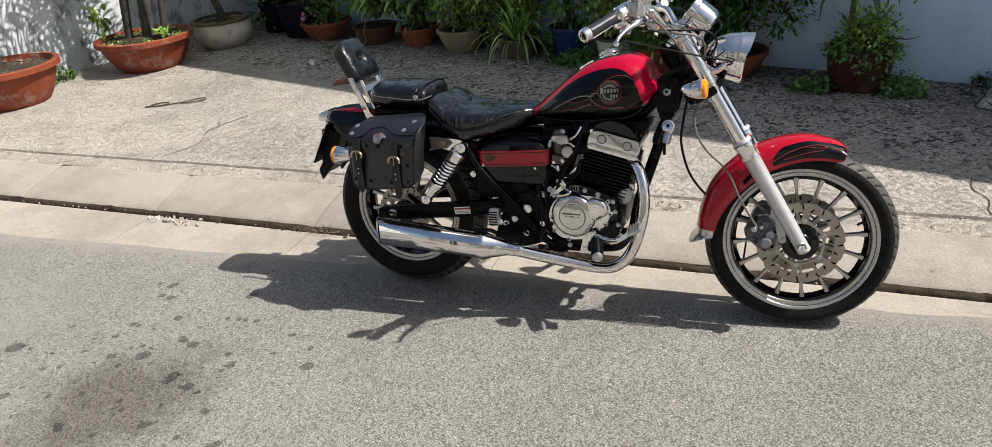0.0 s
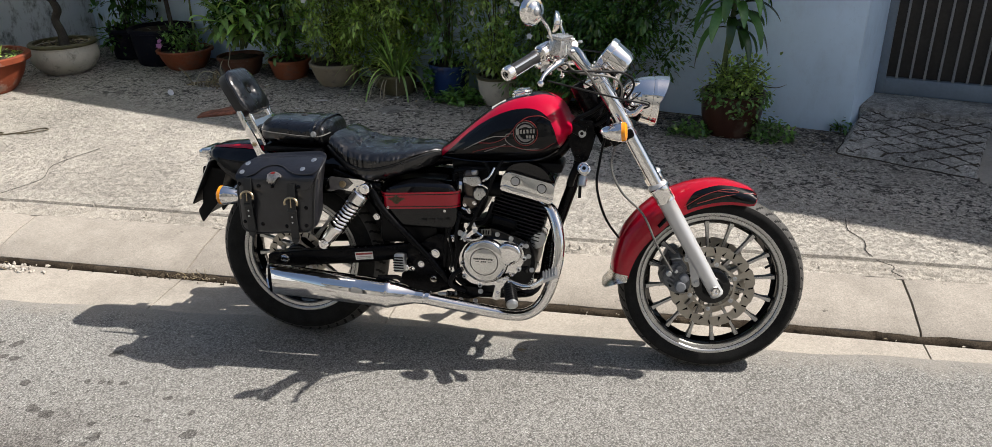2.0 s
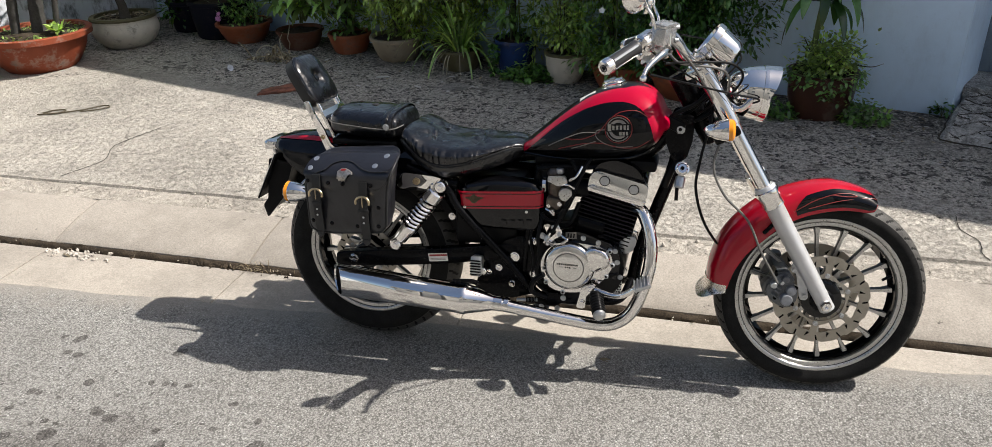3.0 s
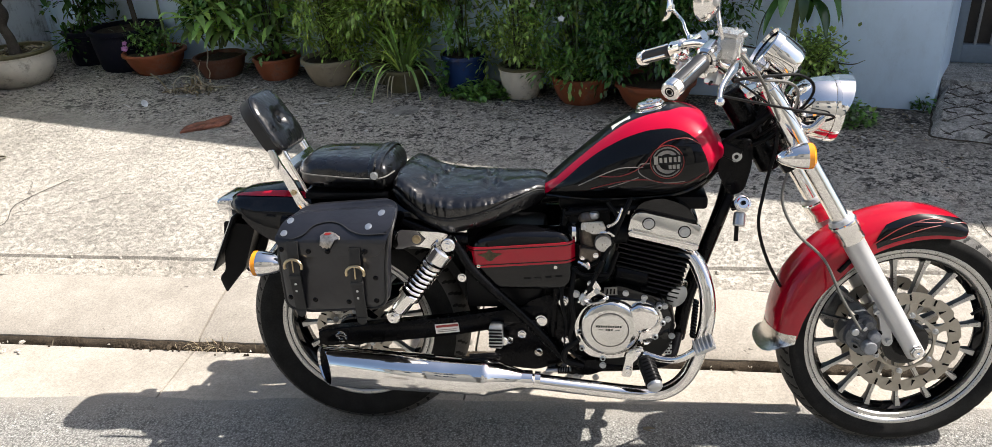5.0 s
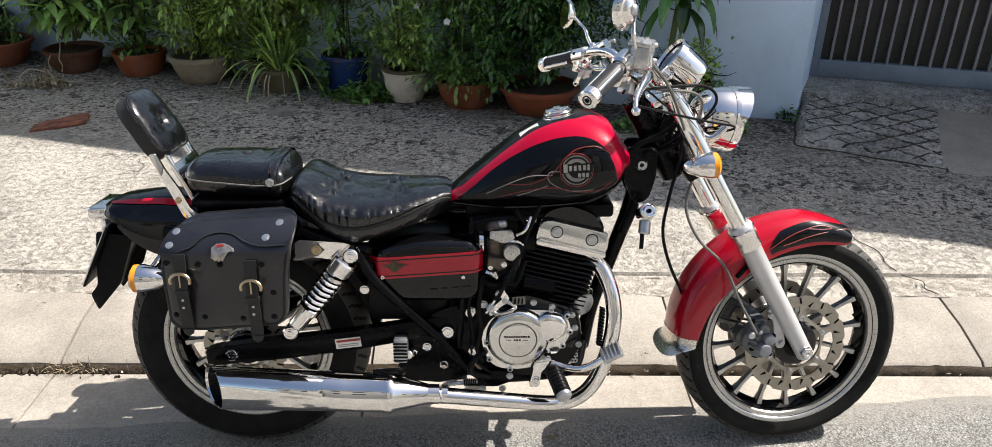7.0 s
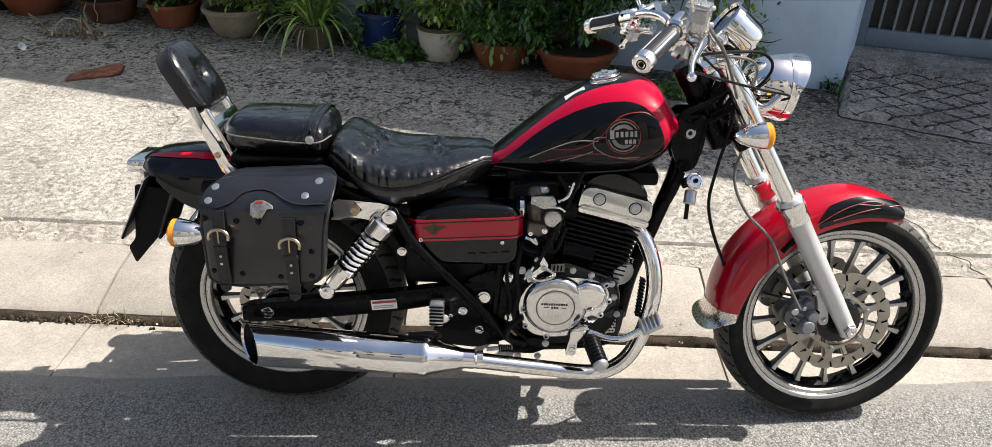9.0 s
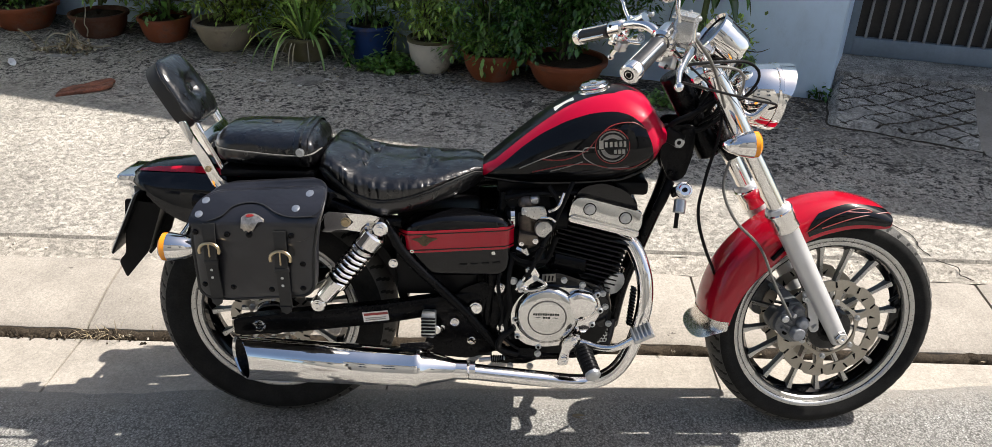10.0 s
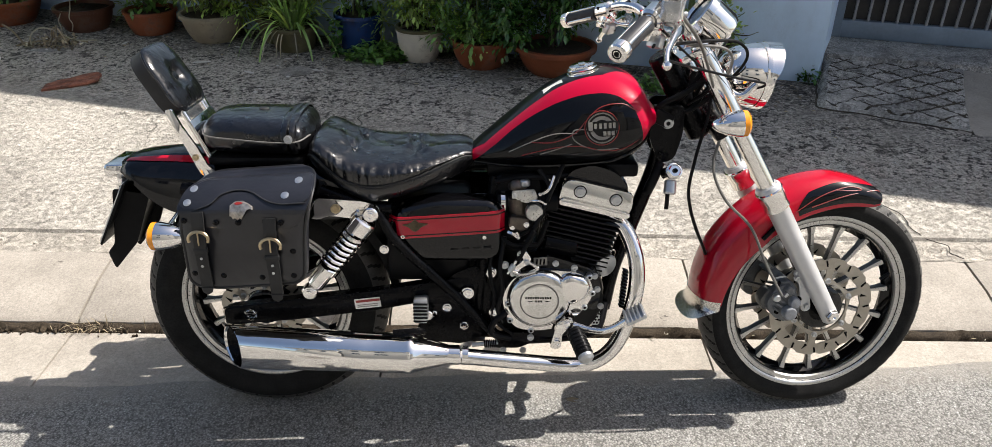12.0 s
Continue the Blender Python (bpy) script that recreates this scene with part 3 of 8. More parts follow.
# fork
FB, FT = Vector((1.450, 0, 0.272)), Vector((1.030, 0, 0.972))
FD = (FT - FB).normalized()
for s in (-1, 1):
    o = Vector((0, 0.097 * s, 0))
    f = part("fork_leg", lathe([(0.021, 0), (0.021, 0.018), (0.025, 0.0215), (0.06, 0.0215), (0.12, 0.023), (0.3, 0.025), (0.385, 0.026), (0.39, 0.03), (0.43, 0.03), (0.435, 0.026), (0.435, 0)], along(FB + o, FB + o + FD), 28), FORK_GREY, bike, "silver lower fork leg")
    part("collar", lathe([(0.37, 0.027), (0.372, 0.0315), (0.395, 0.0315), (0.397, 0.033), (0.422, 0.033), (0.426, 0.028)], along(FB + o, FB + o + FD), 28), CHROME, f, "chrome fork collar")
    part("fork_tube", rod(FB + o + FD * 0.43, FB + o + FD * 0.815, 0.0205, 0.003), CHROME, f, "polished chrome fork tube")
    part("upper_cover", rod(FB + o + FD * 0.63, FB + o + FD * 0.79, 0.0235, 0.002), CHROME, f)
    bolt(f, FB + o + FD * 0.035 + Vector((0, -0.02, 0)), 0.006)
for t, nm in ((0.605, "lower_yoke"), (0.795, "upper_yoke")):
    q = pose(0, 0, 0, 0, -31, 0)
    part(nm, box(FB + FD * t - Vector((0.015, 0, 0)), (0.075, 0.232, 0.03) if t < 0.7 else (0.058, 0.225, 0.02), 0.009, q), BLACK_FRAME if t < 0.7 else CHROME, bike)
part("steering_stem", rod(FB + FD * 0.58 - Vector((0.06, 0, 0.02)), FB + FD * 0.8 - Vector((0.06, 0, 0.02)), 0.032, 0.004), BLACK_FRAME, bike)


# front fender
def fender_point(a, th, off=0.0, lo=(0.276, 0.252, 0.268, 0.286, 0.318), top=0.337, half=0.073):
    """Surface of the front fender at the angle a (degrees round the axle) and th across."""
    k = np.interp(a, (62, 72, 98, 135, 185), (4, 3, 2, 1, 0))
    low = float(np.interp(k, range(5), lo))
    tp = top + float(np.interp(a, (62, 66, 72, 90, 150, 188), (-0.03, -0.022, -0.004, 0.006, 0.0, -0.02)))
    s, c = math.sin(radians(th)), math.cos(radians(th))
    r = low + (tp - low) * max(0.0, c) ** 0.62 + off
    y = (half + off * 0.6) * (abs(s) ** 0.9) * (1 if s > 0 else -1)
    return FW + Vector((r * math.cos(radians(a)), y, r * math.sin(radians(a))))


def fender_sheet(a0, a1, t0, t1, off=0.0, thick=0.004, na=36, nt=20):
    bm = bmesh.new()
    outer, inner = [], []
    for i in range(na + 1):
        a = a0 + (a1 - a0) * i / na
        outer.append([fender_point(a, t0(a) + (t1(a) - t0(a)) * j / nt, off) for j in range(nt + 1)])
        inner.append([fender_point(a, t0(a) + (t1(a) - t0(a)) * j / nt, off - thick) for j in range(nt + 1)])
    rings = [o + n[::-1] for o, n in zip(outer, inner)]
    return skin(bm, rings)


fender = part("front_fender", fender_sheet(69, 176, lambda a: -90, lambda a: 90, 0, 0.004, 48, 28), RED, bike, "glossy red front fender with a black flame tip", 50)


def flame_low(a):
    return -89.0


def flame_high(a):
    return -float(np.interp(a, (62.2, 68, 80, 92, 104, 112), (8, 30, 42, 47, 58, 86)))


part("flame_panel", fender_sheet(69.3, 111, flame_low, flame_high, 0.0018, 0.001, 30, 10), BLACK, fender, "black painted flame")
part("flame_panel", fender_sheet(69.3, 111, lambda a: -flame_high(a), lambda a: 89.0, 0.0018, 0.001, 30, 10), BLACK, fender)
tip = []
for a0, a1, flare in ((174, 174, 0.0015), (176.5, 176, 0.002), (179, 177.5, 0.004), (180.5, 178, 0.010), (182.5, 178.6, 0.020), (184, 179, 0.030)):
    def lip(j, inset):
        th = -90 + 180 * j / 24
        c = math.cos(radians(th))
        return fender_point(a1 + (a0 - a1) * c, th, 0.0015 + (flare - 0.0015) * c ** 0.35 - inset)
    tip.append([lip(j, 0.0) for j in range(25)] + [lip(24 - j, 0.003) for j in range(25)])
part("fender_tip", skin(bmesh.new(), tip), simple("dull_chrome", (0.66, 0.63, 0.58), 0.27, 1.0, 0.06, 30), fender, "flared chrome fender tip")
for pts in (((112, -84), (100, -74), (90, -64), (84, -58), (80, -62), (84, -68), (92, -66)), ((70, -44), (74, -56), (88, -80), (104, -86))):
    part("pinstripe", tube([fender_point(a, t, 0.0025) for a, t in pts], 0.0013, 6, 6), PIN_RED, fender)
for s in (-1, 1):
    part("fender_stay", tube([fender_point(133, 88 * s, 0.004), FW + Vector((-0.13, 0.08 * s, 0.26))], 0.006, 8), BLACK_FRAME, fender)

# caliper and hose
CAP_GREY = simple("pale_grey_caliper_cap", (0.25, 0.26, 0.275), 0.45, 0.2, 0.2, 60)
cal = part("brake_caliper", plate(rounded([(1.266, 0.352), (1.284, 0.384), (1.312, 0.394), (1.334, 0.372), (1.352, 0.338), (1.348, 0.300), (1.322, 0.287), (1.288, 0.302), (1.264, 0.328)], 0.012, 4), -0.100, -0.072, None, 0.005), GREY_CALIPER, bike, "grey two-piston brake caliper")
for x, z, r, h in ((1.331, 0.345, 0.0145, 0.018), (1.320, 0.318, 0.0175, 0.022)):
    part("piston_housing", lathe([(0, r), (h * 0.7, r), (h, r * 0.85), (h + 0.001, r * 0.5), (h + 0.001, 0)], along((x, -0.098, z), (x, -1, z)), 24), CAP_GREY, cal)
part("upper_lobe", lathe([(0, 0.013), (0.012, 0.013), (0.016, 0.010), (0.016, 0.005), (0.013, 0)], along((1.314, -0.098, 0.377), (1.314, -1, 0.377)), 20), GREY_CALIPER, cal)
part("bridge", plate(rounded([(1.29, 0.392), (1.322, 0.398), (1.343, 0.372), (1.33, 0.362), (1.306, 0.382)], 0.005), -0.094, 0.03, None, 0.003), GREY_CALIPER, cal)
part("pad_carrier", plate(rounded([(1.262, 0.318), (1.252, 0.345), (1.27, 0.372), (1.288, 0.362), (1.284, 0.318)], 0.006), -0.086, -0.05, None, 0.003), SPOKE_GREY, cal)
for k in range(3):
    part("rib", box((1.296 - 0.004 * k, -0.103, 0.352 - 0.013 * k), (0.022, 0.012, 0.005), 0.0015, pose(0, 0, 0, 0, 35, 0)), GREY_CALIPER, cal)
part("caliper_bracket", plate(rounded([(1.384, 0.315), (1.362, 0.31), (1.352, 0.345), (1.345, 0.385), (1.328, 0.415), (1.338, 0.425), (1.36, 0.40), (1.375, 0.36)], 0.01), -0.092, -0.082, None, 0.002), FORK_GREY, cal)
part("pad_pin", rod((1.300, -0.098, 0.372), (1.304, -0.116, 0.368), 0.006, 0.001, 12), SILVER, cal)
part("bleed_nipple", rod((1.288, -0.098, 0.385), (1.284, -0.108, 0.402), 0.004, 0.001, 10), BLACK_FRAME, cal)
part("banjo", rod((1.282, -0.1, 0.36), (1.282, -0.116, 0.36), 0.0095, 0.002, 14), SILVER, cal)
part("inner_caliper", plate(rounded([(1.272, 0.34), (1.272, 0.30), (1.315, 0.285), (1.34, 0.34), (1.33, 0.40), (1.30, 0.40)], 0.012), 0.06, 0.1, None, 0.006), GREY_CALIPER, cal)
for x, z in ((1.336, 0.404), (1.371, 0.326)):
    bolt(cal, (x, -0.093, z), 0.007, (0, -1, 0), SILVER)
for x, z in ((1.29, 0.318), (1.345, 0.352), (1.34, 0.302)):
    bolt(cal, (x, -0.1, z), 0.0045, (0, -1, 0), BLACK_FRAME)
part("brake_hose", tube([(1.29, -0.12, 0.37), (1.235, -0.125, 0.46), (1.19, -0.12, 0.55), (1.12, -0.12, 0.62), (1.085, -0.115, 0.7), (1.10, -0.11, 0.79), (1.08, -0.10, 0.86), (1.0, -0.2, 0.98), (0.94, -0.25, 1.04)], 0.0034, 8), HOSE, cal, "grey braided brake hose")
part("speedometer_cable", tube([(1.06, -0.02, 0.97), (1.08, -0.09, 0.85), (1.06, -0.095, 0.72), (1.055, -0.09, 0.62), (1.10, -0.08, 0.5), (1.2, 0.06, 0.36), (1.38, 0.07, 0.31)], 0.004, 8), BLACK_PLASTIC, bike)

# tank
TX = (0.535, 0.57, 0.62, 0.68, 0.74, 0.80, 0.86, 0.905, 0.935, 0.955)
TOP = (0.71, 0.742, 0.785, 0.834, 0.875, 0.898, 0.905, 0.893, 0.868, 0.83)
BOT = (0.69, 0.684, 0.681, 0.682, 0.684, 0.688, 0.697, 0.716, 0.742, 0.778)
HALF = (0.045, 0.068, 0.092, 0.112, 0.127, 0.137, 0.141, 0.137, 0.125, 0.092)


def tank_rings():
    rings = []
    line = [Vector((x, t, b)) for x, t, b in zip(TX, TOP, BOT)]
    smooth = spline(line, 5)
    wide = spline([Vector((x, h, 0)) for x, h in zip(TX, HALF)], 5)
    for p, w in zip(smooth, wide):
        x, t, b, h = p.x, p.y, p.z, w.y
        zm = t * 0.42 + b * 0.58
        ring = []
        for i in range(48):
            a = 2 * math.pi * i / 48
            ca, sa = math.cos(a), math.sin(a)
            z = zm + (t - zm) * sa if sa > 0 else zm + (zm - b) * sa
            e = 0.85 if sa < 0 else 0.82
            ring.append(Vector((x, h * (abs(ca) ** e) * (1 if ca > 0 else -1), z)))
        rings.append(ring)
    last = rings[-1]
    mid = sum(last, Vector()) / len(last)
    for k, dx in ((0.95, 0.0045), (0.86, 0.009), (0.72, 0.0125), (0.5, 0.0155), (0.25, 0.017)):
        rings.append([mid + (p - mid) * k + Vector((dx, 0, 0)) for p in last])
    return rings


def side_y(x, z):
    """How far out the tank's flank lies at x and z, by its own section."""
    t, b, h = (float(np.interp(x, TX, v)) for v in (TOP, BOT, HALF))
    zm = t * 0.42 + b * 0.58
    s = (z - zm) / ((t - zm) if z > zm else (zm - b))
    s = min(0.999, max(-0.999, s))
    return h * math.sqrt(1 - s * s) ** (0.85 if s < 0 else 0.82)


def tank_material():
    m = Nodes("tank_two_tone_lacquer")
    sep = m.node("SeparateXYZ", Vector=m.co)
    x = m.math("MULTIPLY", m.math("SUBTRACT", sep.outputs[0], 0.5), 2.0)
    fc = m.t.nodes.new("ShaderNodeFloatCurve")
    cur = fc.mapping.curves[0]
    pts = ((0.0, 0.04), (0.092, 0.18), (0.186, 0.344), (0.296, 0.544), (0.406, 0.70), (0.512, 0.808), (0.62, 0.868), (0.708, 0.872), (0.782, 0.808), (0.83, 0.676), (0.856, 0.52), (0.872, 0.34), (0.882, 0.1), (1.0, 0.0))
    cur.points[0].location, cur.points[1].location = pts[0], pts[-1]
    for p in pts[1:-1]:
        cur.points.new(*p)
    fc.mapping.update()
    m.put(fc.inputs["Value"], x)
    z = m.math("MULTIPLY", m.math("SUBTRACT", sep.outputs[2], 0.65), 4.0)
    side = m.math("MULTIPLY", m.math("SUBTRACT", fc.outputs[0], z), 400.0, True)
    y = m.math("ABSOLUTE", sep.outputs[1])
    half = m.math("MINIMUM", m.math("MINIMUM", m.math("MULTIPLY", m.math("SUBTRACT", sep.outputs[0], 0.49), 0.62), 0.052), m.math("MULTIPLY", m.math("SUBTRACT", 0.915, sep.outputs[0]), 0.7))
    crown = m.math("MULTIPLY", m.math("SUBTRACT", half, y), 400.0, True)
    fac = m.math("MAXIMUM", side, crown)
    c = m.mix(fac, (0.37, 0.001, 0.024), (0.002, 0.002, 0.0025))
    m.set(Base_Color=c, Roughness=0.35, Specular_IOR_Level=0.04, Coat_Weight=0.5, Coat_Roughness=0.02)
    m.bump(m.noise(9, 2), 0.02, 0.01)
    return m.mat


tank = part("fuel_tank", skin(bmesh.new(), tank_rings()), tank_material(), bike, "teardrop fuel tank, black flanks under a broad red band", 60)
part("tank_seam", tube([(x, -side_y(x, float(np.interp(x, TX, BOT)) + 0.012) - 0.001, float(np.interp(x, TX, BOT)) + 0.006) for x in (0.55, 0.65, 0.75, 0.85, 0.9, 0.93)], 0.004, 8), BLACK, tank)
capm = along((0.802, 0, 0.890), (0.785, 0, 0.97))
cap = part("filler_cap", lathe([(0, 0.036), (0.004, 0.0385), (0.007, 0.037), (0.008, 0.030), (0.011, 0.030), (0.0115, 0.034), (0.0145, 0.0345), (0.0165, 0.033), (0.017, 0.028), (0.019, 0.027), (0.0195, 0.0295), (0.022, 0.029), (0.024, 0.026), (0.0245, 0)], capm, 32), CHROME, tank, "chrome filler cap of stacked rings")
part("lock_flap", box((0.004, 0, 0.0265), (0.034, 0.016, 0.004), 0.0018, None), CHROME, cap).matrix_local = capm @ pose(0, 0, 0, 0, 0, 0)


def flank(points, r, material, n=6, lift=0.001):
    line = spline([(x, 0, z) for x, z in points], n)
    return tube([(p.x, -side_y(p.x, p.z) - lift, p.z) for p in line], r, 6, 1, False)


for pts, mt in (
    ([(0.91, 0.835), (0.875, 0.85), (0.83, 0.842), (0.80, 0.815), (0.775, 0.785), (0.73, 0.762), (0.68, 0.757)], PIN_RED),
    ([(0.92, 0.77), (0.885, 0.748), (0.84, 0.745), (0.79, 0.755), (0.74, 0.75), (0.69, 0.735), (0.66, 0.724)], PIN_RED),
    ([(0.875, 0.75), (0.82, 0.748), (0.775, 0.768), (0.772, 0.79), (0.80, 0.797), (0.82, 0.82)], PIN_GREY),
    ([(0.78, 0.785), (0.73, 0.78), (0.68, 0.758), (0.63, 0.73)], PIN_GREY),
    ([(0.77, 0.76), (0.73, 0.742), (0.70, 0.73)], PIN_GREY),
):
    part("pinstripe", flank(pts, 0.0014, mt), mt, tank)
# round tank badge: ring, disc and plain bars for its lettering
bx, bz = 0.833, 0.799
by = -side_y(bx, bz)
nx = (side_y(bx + 0.02, bz) - side_y(bx - 0.02, bz)) / 0.04
nz = (side_y(bx, bz + 0.02) - side_y(bx, bz - 0.02)) / 0.04
face = along((bx, by - 0.001, bz), Vector((bx, by, bz)) + Vector((-nx, -1, -nz)))
badge = part("tank_badge", lathe([(-0.012, 0.0365), (0.0015, 0.0365), (0.0015, 0)], face, 40), BLACK, tank, "round black badge with grey rings")
part("ring", lathe([(0.0016, 0.031), (0.0022, 0.031), (0.0022, 0.034), (0.0016, 0.034)], face, 40, closed=True), BADGE_GREY, badge)
part("ring", lathe([(0.0016, 0.0185), (0.0021, 0.0185), (0.0021, 0.0265), (0.0016, 0.0265)], face, 40, closed=True), PIN_GREY, badge)
part("ring", lathe([(-0.01, 0.0365), (0.0019, 0.0365), (0.0019, 0.0385), (-0.01, 0.0385)], face, 40, closed=True), PIN_RED, badge)
up = (face.to_3x3().inverted() @ Vector((0, 0, 1)))
rot = Matrix.Rotation(math.atan2(up.y, up.x) - math.pi / 2, 4, "Z")
LETTER_PALE = simple("pale_badge_print", (0.33, 0.31, 0.27), 0.35, 0.3, 0.1, 60)
for u, v, w, h in ((0.001, 0.0045, 0.070, 0.0205), (0.0165, -0.0105, 0.032, 0.0135)):
    part("letter_ground", add_box(bmesh.new(), (0, 0, 0), (w, h, 0.0010), 0, face @ rot @ pose(u, v, 0.0026, 0, 0, 5)), BLACK, badge)
for u, v, w, h in ((-0.0250, 0.003, 0.0095, 0.0185), (-0.0140, 0.0035, 0.0062, 0.0115), (-0.0035, 0.0045, 0.0062, 0.0115), (0.0070, 0.0055, 0.0062, 0.0115), (0.0175, 0.0065, 0.0062, 0.0115), (0.0265, 0.0075, 0.0055, 0.0125), (0.0070, -0.0112, 0.0065, 0.0095), (0.0160, -0.0104, 0.0065, 0.0095), (0.0250, -0.0096, 0.0065, 0.0095)):
    part("letter_bar", add_box(bmesh.new(), (0, 0, 0), (w, h, 0.0012), 0, face @ rot @ pose(u, v, 0.0036, 0, 0, 5)), LETTER_PALE, badge)
part("sticker", box((0.730, -0.032, 0.8665), (0.05, 0.018, 0.001), 0, pose(0, 0, 0, 18, -30, 0)), WHITE_STICKER, tank, "small white paper sticker")


# seats
def loft(rows, n=28, power=0.8, sub=5):
    """Rounded body through rows of x, half width, bottom, top."""
    a = spline([Vector((x, h, 0)) for x, h, b, t in rows], sub)
    c = spline([Vector((x, b, t)) for x, h, b, t in rows], sub)
    rings = []
    for p, q in zip(a, c):
        zm, hz = (q.y + q.z) / 2, (q.z - q.y) / 2
        ring = []
        for i in range(n):
            u = 2 * math.pi * i / n
            ca, sa = math.cos(u), math.sin(u)
            ring.append(Vector((p.x, p.y * abs(ca) ** power * (1 if ca > 0 else -1), zm + hz * abs(sa) ** power * (1 if sa > 0 else -1))))
        rings.append(ring)
    return rings


def puckered(rings, amp, per):
    """Pleats down the flanks of a stuffed seat."""
    out = []
    for ring in rings:
        mid = sum(ring, Vector()) / len(ring)
        row = []
        for p in ring:
            k = abs(p.y) / (0.001 + max(abs(q.y) for q in ring))
            w = amp * math.sin(p.x * per + 2 * noise.noise((p.x * 9, 0, 0))) * max(0, k - 0.45) * (1 if p.z < mid.z + 0.012 else 0.12)
            row.append(p + Vector((0, w * (1 if p.y > 0 else -1), 0.3 * w)))
        out.append(row)
    return out


# rider seat: flat pan, sharp shoulder, pleated flank down to the piping, dark skirt below
SEAT_ROWS = ((0.168, 0.08, 0.735, 0.727, 0.71, 0.698), (0.178, 0.112, 0.753, 0.747, 0.725, 0.70), (0.195, 0.132, 0.763, 0.757, 0.725, 0.688), (0.224, 0.146, 0.759, 0.746, 0.702, 0.666), (0.26, 0.152, 0.744, 0.725, 0.677, 0.64), (0.313, 0.155, 0.729, 0.715, 0.664, 0.618), (0.365, 0.15, 0.725, 0.712, 0.668, 0.625), (0.425, 0.138, 0.725, 0.713, 0.684, 0.64), (0.49, 0.108, 0.728, 0.719, 0.706, 0.66), (0.525, 0.08, 0.728, 0.722, 0.713, 0.672), (0.546, 0.06, 0.722, 0.717, 0.708, 0.69))
SEAT_BUTTONS = ((0.275, -0.07), (0.285, 0.035), (0.408, 0.035), (0.415, -0.055))
PLEATS = [(0.205 + 0.0175 * k + rnd_pleat, 0.0035 + 0.003 * abs(math.sin(k * 2.3))) for k, rnd_pleat in enumerate((0.0, 0.004, -0.003, 0.002, 0.005, -0.002, 0.0, 0.006, -0.004, 0.003, -0.001, 0.004, 0.0, -0.003, 0.002, 0.004))]


def seat_ring(x, h, t, s, p, b):
    prof = [(0.0, t), (0.35 * h, t + 0.001), (0.66 * h, 0.55 * t + 0.45 * s), (0.88 * h, s - 0.001), (0.98 * h, s - 0.011), (1.03 * h, 0.5 * (s + p)), (1.01 * h, p + 0.006), (0.985 * h, p), (1.0 * h, p - 0.008), (0.95 * h, 0.4 * p + 0.6 * b), (0.8 * h, b), (0.25 * h, b)]
    line = spline([(0, y, z) for y, z in prof], 4)
    half = []
    for k, q in enumerate(line):
        v = k / 4
        y, z = q.y, q.z
        band = math.sin(math.pi * min(1.0, max(0.0, (v - 3.6) / 2.9)))
        if band > 0:
            f = sum(0.75 * d * (math.exp(-((x - c) / 0.0038) ** 2) - 0.45 * math.exp(-((x - c - 0.007) / 0.005) ** 2)) for c, d in PLEATS)
            y -= f * band
            z -= 0.4 * f * band
        half.append((y, z, v))
    ring = []
    for sgn, pts in ((-1, half), (1, half[::-1])):
        for y, z, v in pts:
            yy = y * sgn
            if v < 4.5:
                for bx, by in SEAT_BUTTONS:
                    r = math.hypot(x - bx, yy - by)
                    a = math.atan2(yy - by, x - bx)
                    z -= 0.011 * math.exp(-(r / 0.015) ** 2) + 0.0065 * math.cos(5 * a + bx * 70) * math.exp(-((r - 0.022) / 0.013) ** 2)
                z += 0.0025 * noise.noise((x * 14, yy * 14, 3))
            ring.append(Vector((x, yy, z)))
    return ring


cols = [spline([Vector((row[0], row[1], row[2])) for row in SEAT_ROWS], 14), spline([Vector((row[3], row[4], row[5])) for row in SEAT_ROWS], 14)]
seat = part("seat", skin(bmesh.new(), [seat_ring(a.x, a.y, a.z, c.x, c.y, c.z) for a, c in zip(*cols)]), SEAT_LEATHER, bike, "black buttoned leather rider seat with pleated flanks", 75)
for sgn in (-1, 1):
    part("piping", tube([(a.x, sgn * (0.99 * a.y + 0.0012), c.y) for a, c in list(zip(*cols))[6:-2:4]], 0.0026, 8, 2), STRAP_LEATHER, seat)
for x, y in SEAT_BUTTONS:
    z = float(np.interp(x, [row[0] for row in SEAT_ROWS], [row[2] for row in SEAT_ROWS])) - 0.007 - (0.006 if abs(y) > 0.05 else 0)
    part("button", lathe([(-0.006, 0.011), (0.0, 0.0105), (0.004, 0.007), (0.005, 0)], along((x, y, z), (x, y, z + 1)), 16), SEAT_LEATHER, seat)
pil = loft([(-0.075, 0.05, 0.742, 0.778), (-0.066, 0.08, 0.722, 0.789), (-0.04, 0.096, 0.712, 0.801), (0.03, 0.106, 0.708, 0.803), (0.10, 0.11, 0.708, 0.801), (0.145, 0.107, 0.71, 0.798), (0.163, 0.094, 0.716, 0.788), (0.173, 0.06, 0.735, 0.77)], 36, 0.72)
pillion = part("pillion_seat", skin(bmesh.new(), puckered(pil, 0.0015, 90)), SEAT_LEATHER, bike, "black leather pillion seat with a strap")
# grey line along the black piping: its glossy highlight put into the colour
part("piping", tube([(-0.076, -0.055, 0.767), (-0.052, -0.096, 0.762), (0.03, -0.110, 0.757), (0.1, -0.114, 0.753), (0.152, -0.109, 0.754), (0.174, -0.07, 0.760)], 0.002, 8), HOSE, pillion)
